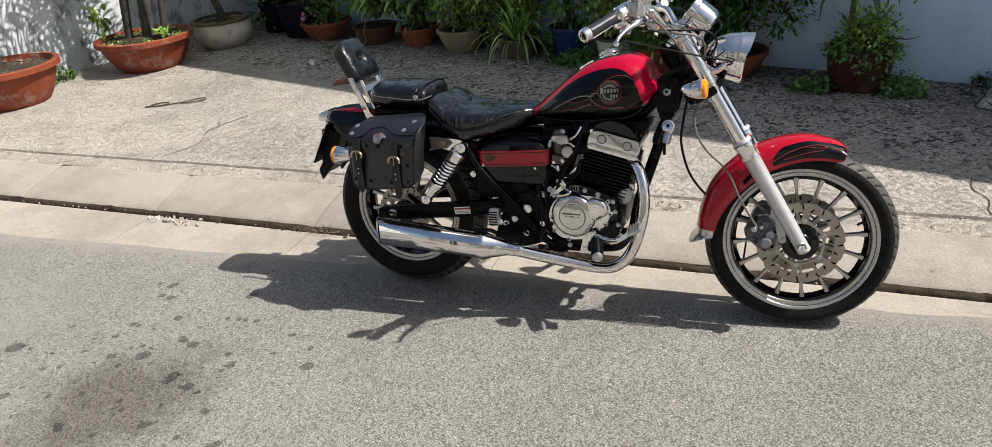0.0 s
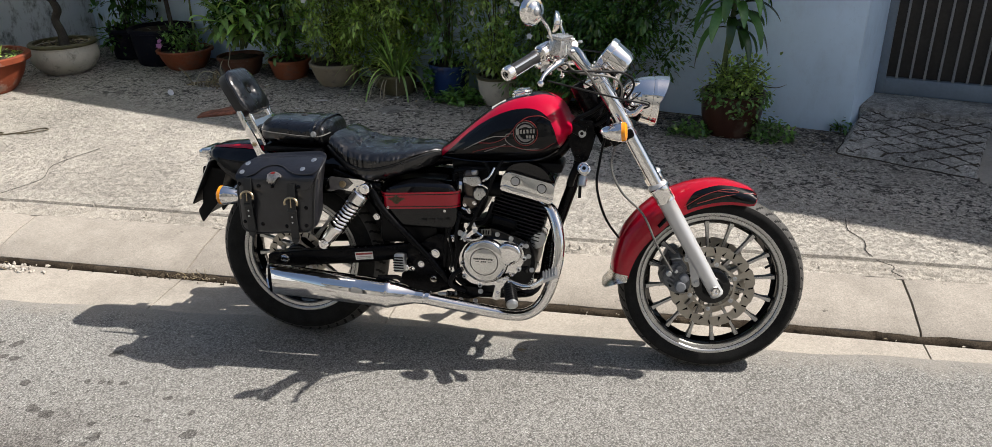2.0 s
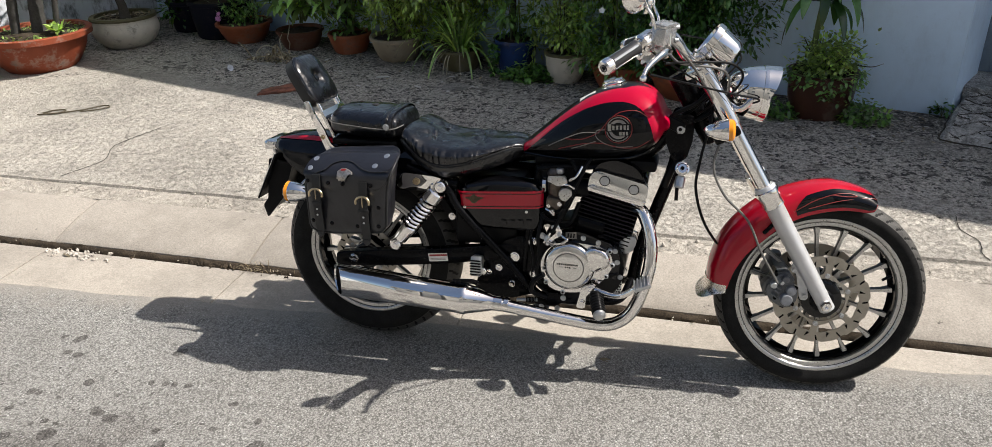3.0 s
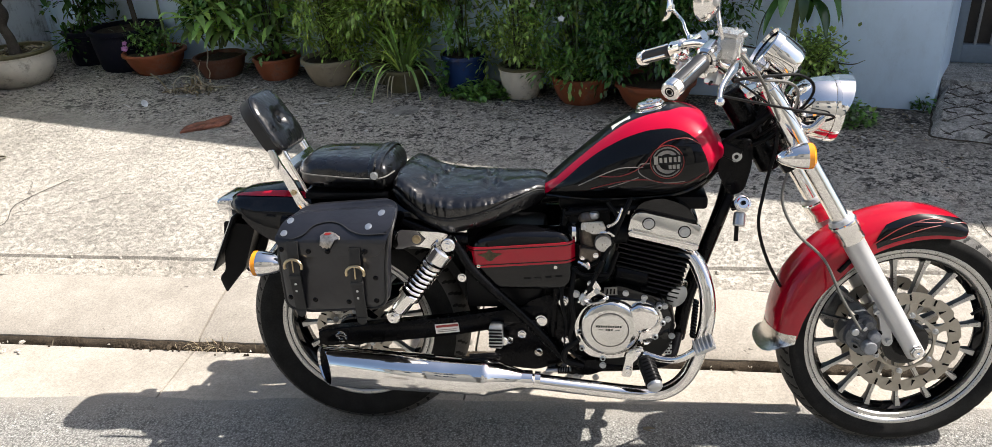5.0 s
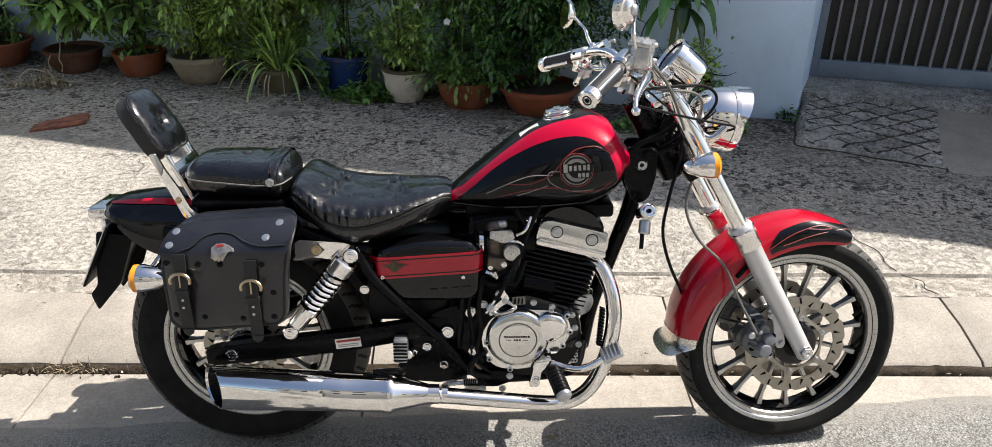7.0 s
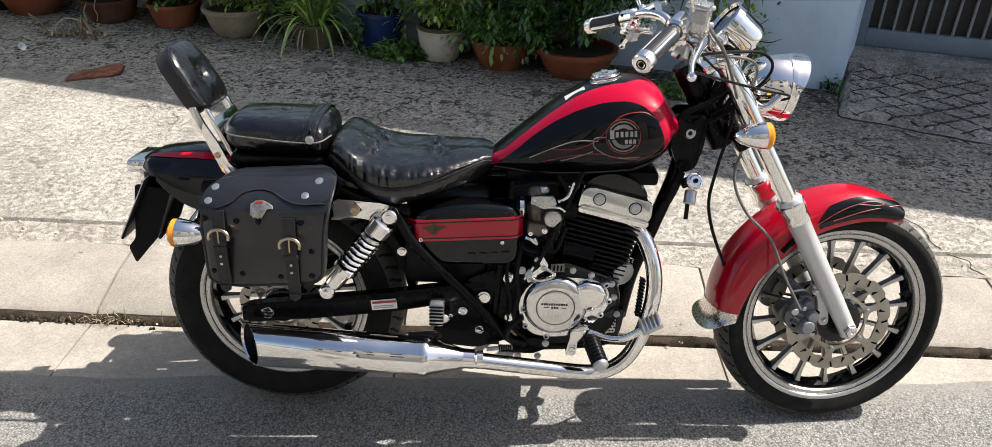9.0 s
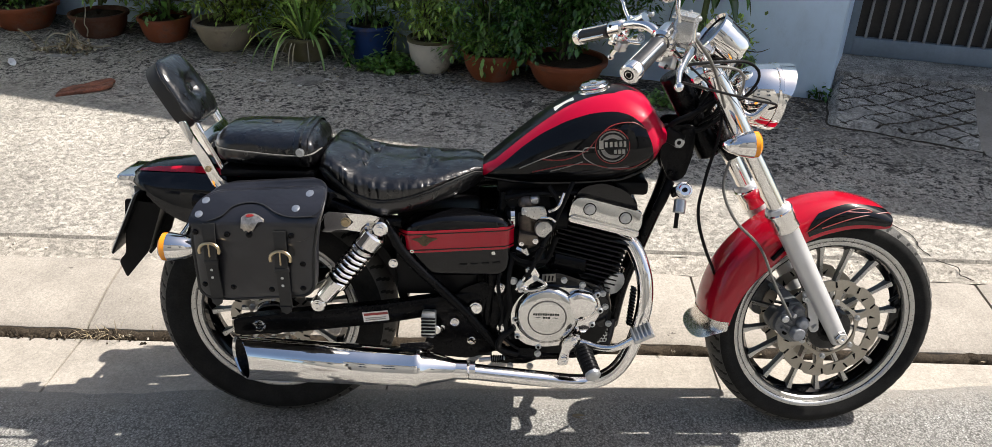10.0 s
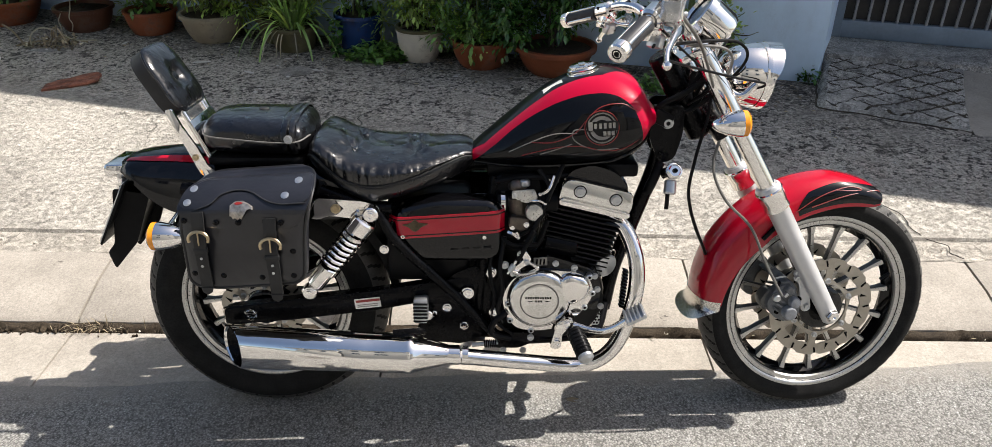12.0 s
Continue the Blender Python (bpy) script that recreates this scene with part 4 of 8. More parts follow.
ringpts = [(0.1105 * c * (abs(c) ** -0.28 if abs(c) > 0.01 else 1), 0.7555 + 0.0475 * s * (abs(s) ** -0.28 if abs(s) > 0.01 else 1)) for c, s in ((math.cos(a), math.sin(a)) for a in (2 * math.pi * i / 40 for i in range(40)))]
strap = skin(bmesh.new(), [[(x, y * k, 0.756 + (z - 0.756) * k) for y, z in ringpts] for x, k in ((0.116, 0.97), (0.118, 1.01), (0.123, 1.028), (0.130, 1.03), (0.133, 0.99), (0.136, 1.03), (0.143, 1.028), (0.148, 1.01), (0.150, 0.97))], True, False)
st = part("strap", strap, SEAT_LEATHER, pillion)
bolt(st, (0.135, -0.119, 0.762), 0.008, (0, -1, 0.1), SILVER)
part("button", lathe([(-0.004, 0.0125), (0.0005, 0.012), (0.0028, 0.009), (0.0034, 0)], along((0.055, 0.0, 0.8032), (0.055, 0.0, 1.0)), 20), STRAP_LEATHER, pillion)
part("passenger_base", box((0.05, 0, 0.702), (0.22, 0.19, 0.02), 0.008), BLACK_PLASTIC, pillion)

# backrest and its chrome uprights
pad_m = pose(-0.157, 0, 0.872, 0, -31, 0)
outl = rounded([(-0.09, -0.078), (0.09, -0.078), (0.082, 0.08), (-0.082, 0.08)], 0.05, 8)
bm = bmesh.new()
rings = []
for x, k in ((-0.0222, 0.955), (-0.0218, 0.985), (-0.0195, 1.0), (0.008, 1.0), (0.014, 0.985), (0.0185, 0.93), (0.0225, 0.8), (0.026, 0.6), (0.027, 0.42), (0.0255, 0.3), (0.0215, 0.21), (0.016, 0.15), (0.0125, 0.1)):
    # the face draws in to a round dimple under the button
    q = min(1.0, max(0.0, (k - 0.2) / 0.4))
    rings.append([pad_m @ Vector((x, q * u * k + (1 - q) * 0.1 * k * u / math.hypot(u, v), q * v * k + (1 - q) * 0.1 * k * v / math.hypot(u, v))) for u, v in outl])
skin(bm, rings[3:])
pad = part("backrest", bm, SEAT_LEATHER, bike, "black buttoned leather backrest pad")
part("backrest_shell", skin(bmesh.new(), rings[:4]), STRAP_LEATHER, pad, "dull black side of the pad")
for k in (0.0115,):
    part("piping", tube([pad_m @ Vector((k, u * 1.0, v * 1.0)) for u, v in (*outl, outl[0])], 0.003, 6, 1, False), SEAT_LEATHER, pad)
part("button", lathe([(-0.004, 0.012), (0.003, 0.01), (0.004, 0)], pad_m @ along((0.016, 0, 0), (1, 0, 0)), 16), SEAT_LEATHER, pad)
for s in (-1, 1):
    y = -0.115 if s < 0 else 0.072
    part("sissy_bar", plate(rounded([(-0.132, 0.826), (-0.116, 0.83), (-0.098, 0.79), (-0.07, 0.742), (-0.052, 0.70), (-0.024, 0.678), (-0.04, 0.668), (-0.068, 0.676), (-0.105, 0.765)], 0.006), y - 0.004, y + 0.004, None, 0.0015), CHROME, pad, "chrome backrest bracket")
    part("upright", tube([(-0.128, 0.055 * s, 0.835), (-0.09, 0.06 * s, 0.76), (-0.06, 0.065 * s, 0.70)], 0.0065, 10), CHROME, pad)
    bolt(pad, (-0.076, y + 0.005 * s, 0.719), 0.006, (0, s, 0), BRASS)
part("cross_plate", box((-0.078, 0, 0.752), (0.006, 0.15, 0.085), 0.002, pose(0, 0, 0, 0, -26, 0)), CHROME, pad)

# rear fender, lamp, plate
rf = []
rear_rows = ((-0.285, 0.055, 0.664, 0.682), (-0.255, 0.078, 0.65, 0.694), (-0.2, 0.092, 0.602, 0.703), (-0.13, 0.099, 0.572, 0.708), (0.0, 0.1, 0.56, 0.70), (0.15, 0.098, 0.56, 0.70), (0.24, 0.09, 0.56, 0.69))
for x, h, b, t in [(u.x, u.y, v.x, v.y) for u, v in zip(spline([(r[0], r[1], 0) for r in rear_rows], 6), spline([(r[2], r[3], 0) for r in rear_rows], 6))]:
    rf.append([Vector((x, h * math.copysign(abs(math.cos(a)) ** 0.7, math.cos(a)), b + (t - b) * max(0, math.sin(a)) ** 0.8)) for a in (math.pi * i / 44 for i in range(45))])
rear_fender = part("rear_fender", skin(bmesh.new(), rf, False), BLACK, bike, "black rear fender with a red top band")
band = []
for ring in rf[4:24]:
    band.append([p + Vector((0, 0, 0.0015)) + Vector((0, math.copysign(0.0015, p.y), 0)) for p in ring])
for a, b in ((13, 17), (27, 31)):
    part("red_band", skin(bmesh.new(), [r[a:b] for r in band], False), RED, rear_fender, "red painted band")
lamp = part("tail_lamp", box((-0.296, 0, 0.664), (0.05, 0.12, 0.032), 0.009), CHROME, bike, "chrome tail lamp")
part("lens", box((-0.3185, 0, 0.663), (0.008, 0.092, 0.019), 0.003), simple("red_lens", (0.4, 0.01, 0.01), 0.12, coat=0.8), lamp)
part("lamp_base", box((-0.285, -0.0, 0.638), (0.012, 0.12, 0.05), 0.003), CHROME, lamp)
fl = part("plate_holder", plate(rounded([(-0.300, 0.625), (-0.215, 0.612), (-0.262, 0.49), (-0.30, 0.447), (-0.325, 0.418), (-0.338, 0.462), (-0.318, 0.485)], 0.008), -0.072, -0.066, None, 0.001), BLACK_PLASTIC, bike, "black mudguard flap and plate holder")
part("plate_holder_side", plate(rounded([(-0.300, 0.625), (-0.215, 0.612), (-0.262, 0.49), (-0.30, 0.447), (-0.325, 0.418), (-0.338, 0.462), (-0.318, 0.485)], 0.008), 0.066, 0.072, None, 0.001), BLACK_PLASTIC, fl)
flap_m = pose(-0.278, 0, 0.545, 0, 27, 0)
part("mud_flap", box((0.012, 0, -0.01), (0.005, 0.13, 0.2), 0.002, None), BLACK_PLASTIC, fl).matrix_local = flap_m
part("number_plate", box((0, 0, 0), (0.004, 0.19, 0.165), 0.0015), WHITE_STICKER, fl, "white number plate seen from its edge").matrix_local = flap_m @ pose(-0.034, 0, 0.012)
part("plate_frame", box((0.004, 0, 0), (0.006, 0.196, 0.172), 0.002), BLACK_PLASTIC, fl).matrix_local = flap_m @ pose(-0.034, 0, 0.012)
for y in (-0.045, 0.045):
    part("plate_bracket", box((-0.02, y, 0.03), (0.04, 0.012, 0.02), 0.003), BLACK_PLASTIC, fl).matrix_local = flap_m


def signal(at, d, name, size=0.86):
    at, d = Vector(at), Vector(d).normalized()
    m = along(at, at + d) @ Matrix.Scale(size, 4)
    s = part(name, lathe([(-0.075, 0), (-0.072, 0.008), (-0.06, 0.018), (-0.035, 0.028), (-0.012, 0.033), (0.0, 0.034), (0.001, 0.03)], m, 28), CHROME, bike, "chrome bullet turn signal")
    part("lens", lathe([(0.0, 0.0335), (0.012, 0.033), (0.018, 0.027), (0.02, 0.015), (0.021, 0)], m, 28), AMBER, s, "amber lens")
    return s


for sgn in (-1, 1):
    back = 0.035 if sgn > 0 else 0.0
    signal((1.124 - back, 0.19 * sgn, 0.825 + 1.3 * back), (1, 0, 0.06), "front_signal")
    part("signal_stem", tube([(1.098 - back, 0.18 * sgn, 0.81 + 1.3 * back), (1.10 - back * 0.6, 0.08 * sgn, 0.79)], 0.01, 10), CHROME, bike)
    signal((-0.143, 0.222 * sgn, 0.570), (-1, 0, 0.0), "rear_signal", 0.95)
    part("signal_stem", tube([(-0.13, 0.22 * sgn, 0.57), (-0.12, 0.1 * sgn, 0.6)], 0.009, 10), CHROME, bike)

# headlight, gauge
hd = Vector((1, 0.08, -0.1)).normalized()
hm = along((1.124, 0, 0.897), Vector((1.124, 0, 0.897)) + hd)
headlight = part("headlight", lathe([(-0.020, 0), (-0.0185, 0.012), (-0.014, 0.026), (-0.006, 0.039), (0.006, 0.051), (0.022, 0.061), (0.042, 0.0685), (0.064, 0.0732), (0.0775, 0.0745), (0.078, 0.0738), (0.079, 0.0765), (0.086, 0.0778), (0.098, 0.0782), (0.101, 0.0745), (0.094, 0.070)], hm, 64), CHROME, bike, "round chrome headlight")
part("lens", lathe([(0.094, 0.072), (0.1, 0.058), (0.104, 0.03), (0.106, 0)], hm, 40), simple("headlight_glass", (0.6, 0.62, 0.64), 0.06, 0.6, 0.05, 60), headlight, "clear headlight glass")
vis = bmesh.new()
up_h = (hm.to_3x3().inverted() @ Vector((0, 0, 1)))
base_a = math.atan2(up_h.y, up_h.x)
vrings = []
for h, r in ((0.088, 0.0785), (0.100, 0.0788), (0.112, 0.0795), (0.124, 0.080)):
    arc = [base_a + radians(-95 + 190 * i / 24) for i in range(25)]
    cut = [max(0.0, math.cos(a - base_a)) ** 0.5 for a in arc]
    vrings.append([hm @ Vector((r * math.cos(a), r * math.sin(a), 0.088 + (h - 0.088) * c)) for a, c in zip(arc, cut)] + [hm @ Vector(((r - 0.002) * math.cos(a), (r - 0.002) * math.sin(a), 0.088 + (h - 0.088) * c)) for a, c in zip(arc[::-1], cut[::-1])])
part("visor", skin(vis, vrings), CHROME, headlight, "chrome headlight visor")
gauge_m = along((1.119, 0, 0.986), Vector((1.119, 0, 0.986)) + Vector((-0.8, 0, 0.6))) @ Matrix.Diagonal((0.92, 0.92, 1.22, 1))
gauge = part("speedometer", lathe([(-0.005, 0), (-0.005, 0.03), (0.0, 0.048), (0.01, 0.053), (0.05, 0.054), (0.052, 0.058), (0.066, 0.058), (0.068, 0.054), (0.062, 0.05)], gauge_m, 40), CHROME, bike, "round chrome speedometer")
part("dial", lathe([(0.06, 0.051), (0.06, 0)], gauge_m, 32), simple("dark_dial_glass", (0.03, 0.03, 0.032), 0.15, coat=0.8), gauge)
part("gauge_bracket", tube([(1.09, -0.03, 0.93), (1.1, -0.035, 0.97), (1.12, -0.03, 0.99)], 0.009, 10), CHROME, gauge)
part("headlight_bracket", tube([(1.12, -0.07, 0.87), (1.15, -0.085, 0.86), (1.18, -0.08, 0.885)], 0.009, 10), CHROME, headlight)
part("headlight_bracket", tube([(1.12, 0.07, 0.87), (1.15, 0.085, 0.86), (1.18, 0.08, 0.885)], 0.009, 10), CHROME, headlight)

# handlebar, turned a little to the left with the fork
axis_at = FB + FD * 0.7 - Vector((0.06, 0, 0.02))
STEER = Matrix.Translation(axis_at) @ Matrix.Rotation(radians(6), 4, FD) @ Matrix.Translation(-axis_at)
BAR_C = Vector((1.035, 0, 0.995))
FAR_SIDE = Matrix.Translation(BAR_C) @ Matrix.Rotation(radians(3.6), 4, "Z") @ Matrix.Rotation(radians(-11), 4, "X") @ Matrix.Translation(-BAR_C)


def far_side(p):
    return FAR_SIDE @ Vector((p[0], -p[1], p[2]))


half_bar = [(0.885, -0.285, 1.047), (0.93, -0.222, 1.062), (0.968, -0.180, 1.050), (0.998, -0.146, 1.006), (1.02, -0.105, 0.988), (1.035, -0.04, 0.985)]
bar = part("handlebar", tube([*half_bar, *[far_side(p) for p in half_bar[::-1]]], 0.0125, 14), CHROME, bike, "chrome pulled-back handlebar")
for s in (-1, 1):
    before = set(bar.children)
    a, b = Vector((0.817, 0.381 * s, 1.006 if s < 0 else 1.034)), Vector((0.887, 0.282 * s, 1.048))
    d = (b - a).normalized()
    g = part("grip", lathe([(0.008, 0), (0.008, 0.0155), (0.012, 0.0175), (0.02, 0.0165), (0.10, 0.0165), (0.112, 0.0185), (0.118, 0.0185), (0.118, 0)], along(a, b), 24, lambda k, i: 0.0008 if k % 2 and 1 < i < 5 else 0), GRIP_RUBBER, bar, "grey-black rubber grip with chrome end")
    gc = part("grip_cap", lathe([(0.0, 0), (0.0, 0.0045), (-0.005, 0.006), (-0.0055, 0.0165), (-0.003, 0.0195), (0.004, 0.0205), (0.016, 0.0205), (0.018, 0.016)], along(a, b), 28), CHROME, g, "flat chrome bar end")
    part("end_ring", lathe([(-0.0058, 0.0075), (-0.0062, 0.0078), (-0.0062, 0.0095), (-0.0058, 0.0098)], along(a, b), 24, closed=True), BLACK_PLASTIC, gc)
    part("end_screw", lathe([(-0.001, 0.004), (-0.004, 0.0038), (-0.004, 0)], along(a, b), 12), BLACK_PLASTIC, gc)
    for k in range(3):
        u = 2 * math.pi * k / 3
        side = d.orthogonal().normalized()
        up2 = d.cross(side)
        o = (math.cos(u) * side + math.sin(u) * up2) * 0.017
        part("grip_strip", tube([a + o + d * 0.02, a + o + d * 0.108], 0.004, 8), CHROME, g)
    h = part("switch_housing", rod(b + d * 0.002, b + d * 0.05, 0.0235, 0.005, 24), CHROME, bar, "chrome switch housing")
    part("switch_block", box(b + d * 0.026 + Vector((0.0, 0, -0.018)), (0.038, 0.034, 0.03), 0.008, d.to_track_quat("Z", "Y").to_matrix().to_4x4()), CHROME, h)
    part("switch_button", box(b + d * 0.03 + Vector((-0.024, -0.0, 0.006)), (0.008, 0.012, 0.008), 0.002), simple("red_button", (0.5, 0.02, 0.02), 0.4) if s < 0 else BLACK_PLASTIC, h)
    lv = part("lever", tube([(0.957, 0.243 * s, 1.030), (0.950, 0.272 * s, 1.030), (0.933, 0.306 * s, 1.020), (0.915, 0.348 * s, 1.003), (0.909, 0.376 * s, 0.987)], (0.012, 0.011, 0.009, 0.0065, 0.0055), 12), CHROME, bar, "polished brake lever" if s < 0 else "polished clutch lever")
    part("lever_ball", lathe([(-0.009, 0), (-0.006, 0.007), (0, 0.0095), (0.006, 0.007), (0.009, 0)], along((0.909, 0.381 * s, 0.984), (0.905, 0.42 * s, 0.95)), 16), CHROME, lv)
    part("lever_clamp", box((0.945, 0.225 * s, 1.07), (0.034, 0.04, 0.03), 0.008, pose(0, 0, 0, 0, 0, 40 * s)), CHROME, lv)
    mm = part("mirror_stem", tube([(0.932, 0.256 * s, 1.066), (0.919, 0.271 * s, 1.10), (0.914, 0.280 * s, 1.12), (0.904, 0.326 * s, 1.146), (0.897, 0.373 * s, 1.167)], 0.005, 10), CHROME, bar, "chrome mirror stem")
    md = Vector((-0.75, 0.65, 0.05) if s < 0 else (-1, -0.15, 0.1)).normalized()
    mir = along((0.882, 0.365 * s, 1.17), Vector((0.882, 0.365 * s, 1.17)) - md)
    part("mirror", lathe([(-0.010, 0), (-0.010, 0.037), (-0.007, 0.0395), (0.0, 0.0385), (0.005, 0.033), (0.0065, 0.0325), (0.0075, 0.026), (0.011, 0.024), (0.015, 0.014), (0.017, 0)], mir, 40), CHROME, mm, "round chrome mirror")
    part("mirror_hub", lathe([(0.016, 0.011), (0.0185, 0.010), (0.021, 0.006), (0.022, 0)], mir, 24), SILVER, mm)
    if s > 0:
        for ob in set(bar.children) - before:
            ob.matrix_local = FAR_SIDE
    part("riser", tube([(1.02, 0.045 * s, 0.955), (1.027, 0.042 * s, 0.975), (1.035, 0.042 * s, 0.998)], (0.016, 0.015, 0.019), 14), CHROME, bar)
# small fittings at the two perches
for s in (-1, 1):
    def at(x, y, z):
        return Vector((x, y, z)) if s < 0 else far_side((x, y, z))
    lab = "chrome clamp with bolts"
    pc = part("perch", tube([at(0.93, -0.232, 1.062), at(0.955, -0.196, 1.078)], 0.019 if s < 0 else 0.014, 16, 1, False), CHROME, bar, lab)
    part("pivot", rod(at(0.957, -0.243, 1.045), at(0.955, -0.24, 1.078), 0.0085, 0.002, 14), CHROME, pc)
    for dz in (-0.016, 0.016):
        part("clamp_screw", rod(at(0.968, -0.215, 1.07 + dz), at(0.978, -0.205, 1.07 + dz), 0.0055, 0.001, 10), SILVER, pc)
    part("mirror_nut", rod(at(0.932, -0.256, 1.066), at(0.928, -0.26, 1.084), 0.0095, 0.001, 6), CHROME, pc)
    part("cable_elbow", tube([at(0.915, -0.262, 1.035), at(0.93, -0.25, 1.02), at(0.955, -0.225, 1.015)], 0.0055, 10), CHROME, pc)
    part("switch_lever", add_box(bmesh.new(), at(0.893, -0.262, 1.02), (0.03, 0.022, 0.02), 0.005, pose(0, 0, 0, 0, 0, -50 * s)), CHROME, pc)
    part("switch_cover", add_box(bmesh.new(), at(0.91, -0.26, 1.008), (0.022, 0.03, 0.026), 0.004, pose(0, 0, 0, 0, 20, -50 * s)), SILVER, pc)
    for q in range(3):
        part("cover_screw", rod(at(0.905 + 0.01 * q, -0.275 + 0.008 * q, 1.004), at(0.9 + 0.01 * q, -0.283 + 0.008 * q, 1.0), 0.003, 0.0005, 8), BLACK_FRAME, pc)
res_m = Matrix.Translation((0.942, -0.236, 1.068)) @ pose(0, 0, 0, 0, 8, -20)
res = part("brake_reservoir", box((0, 0, 0), (0.041, 0.076, 0.046), 0.007, res_m), CAST_SILVER, bar, "silver brake fluid reservoir")
part("lid", box((0, 0, 0.027), (0.045, 0.082, 0.010), 0.003, res_m), CAST_SILVER, res)
part("foot", box((0, 0, -0.026), (0.024, 0.038, 0.014), 0.004, res_m), CAST_SILVER, res)
for dy in (-0.033, 0.033):
    bolt(res, res_m @ Vector((0, dy, 0.032)), 0.0035, (0, 0, 1), SILVER, 0.003)
for r, mt, lab, pts in (
    (0.0028, BLACK_PLASTIC, "black control cable", [(0.92, -0.30, 0.98), (1.026, -0.20, 0.941), (1.131, -0.13, 0.908), (1.192, -0.10, 0.893), (1.184, -0.085, 0.879), (1.10, -0.06, 0.862), (1.053, -0.03, 0.836)]),
    (0.0034, BLACK_PLASTIC, "black control cable", [(0.952, -0.24, 0.999), (0.993, -0.20, 0.997), (1.062, -0.14, 0.991), (1.11, -0.115, 0.987), (1.142, -0.10, 0.968), (1.149, -0.09, 0.942), (1.131, -0.08, 0.908), (1.099, -0.06, 0.877), (1.06, -0.03, 0.84)]),
    (0.0034, HOSE, "grey brake hose", [(0.95, -0.22, 1.035), (0.973, -0.20, 1.003), (1.002, -0.18, 0.989), (1.064, -0.14, 0.979), (1.098, -0.12, 0.967), (1.115, -0.10, 0.943), (1.115, -0.08, 0.908), (1.099, -0.06, 0.874)]),
    (0.0024, BLACK_PLASTIC, "black clutch cable", [(0.95, 0.22, 1.02), (1.02, 0.14, 1.02), (1.09, 0.07, 1.012), (1.13, 0.05, 1.0), (1.145, 0.045, 0.985), (1.14, 0.03, 0.965), (1.08, 0.0, 0.9)]),
    (0.0024, BLACK_PLASTIC, "black throttle cable", [(0.92, -0.27, 1.03), (1.0, -0.17, 0.965), (1.05, -0.11, 0.925), (1.08, -0.09, 0.88), (1.04, -0.05, 0.83)]),
):
    part("cable", tube(pts, r, 8), mt, bar, lab)
for k in range(5):
    part("wire", tube([(1.11, -0.05 + 0.02 * k, 0.92), (1.09 - 0.01 * k, -0.06 + 0.02 * k, 0.86), (1.05, -0.05 + 0.015 * k, 0.82), (1.0, -0.03, 0.80 + 0.01 * k)], 0.005, 8), BLACK_PLASTIC, headlight)
# front end turned a little to the left round the steering stem
for ob in bike.children:
    if ob.name.split(".")[0] in ("front_wheel", "front_fender", "fork_leg", "brake_caliper"):
        ob.matrix_local = STEER

# ---- frame ----
def frame_tube(pts, r=0.016, name="frame_tube"):
    return part(name, tube(pts, r, 12), BLACK_FRAME, bike)


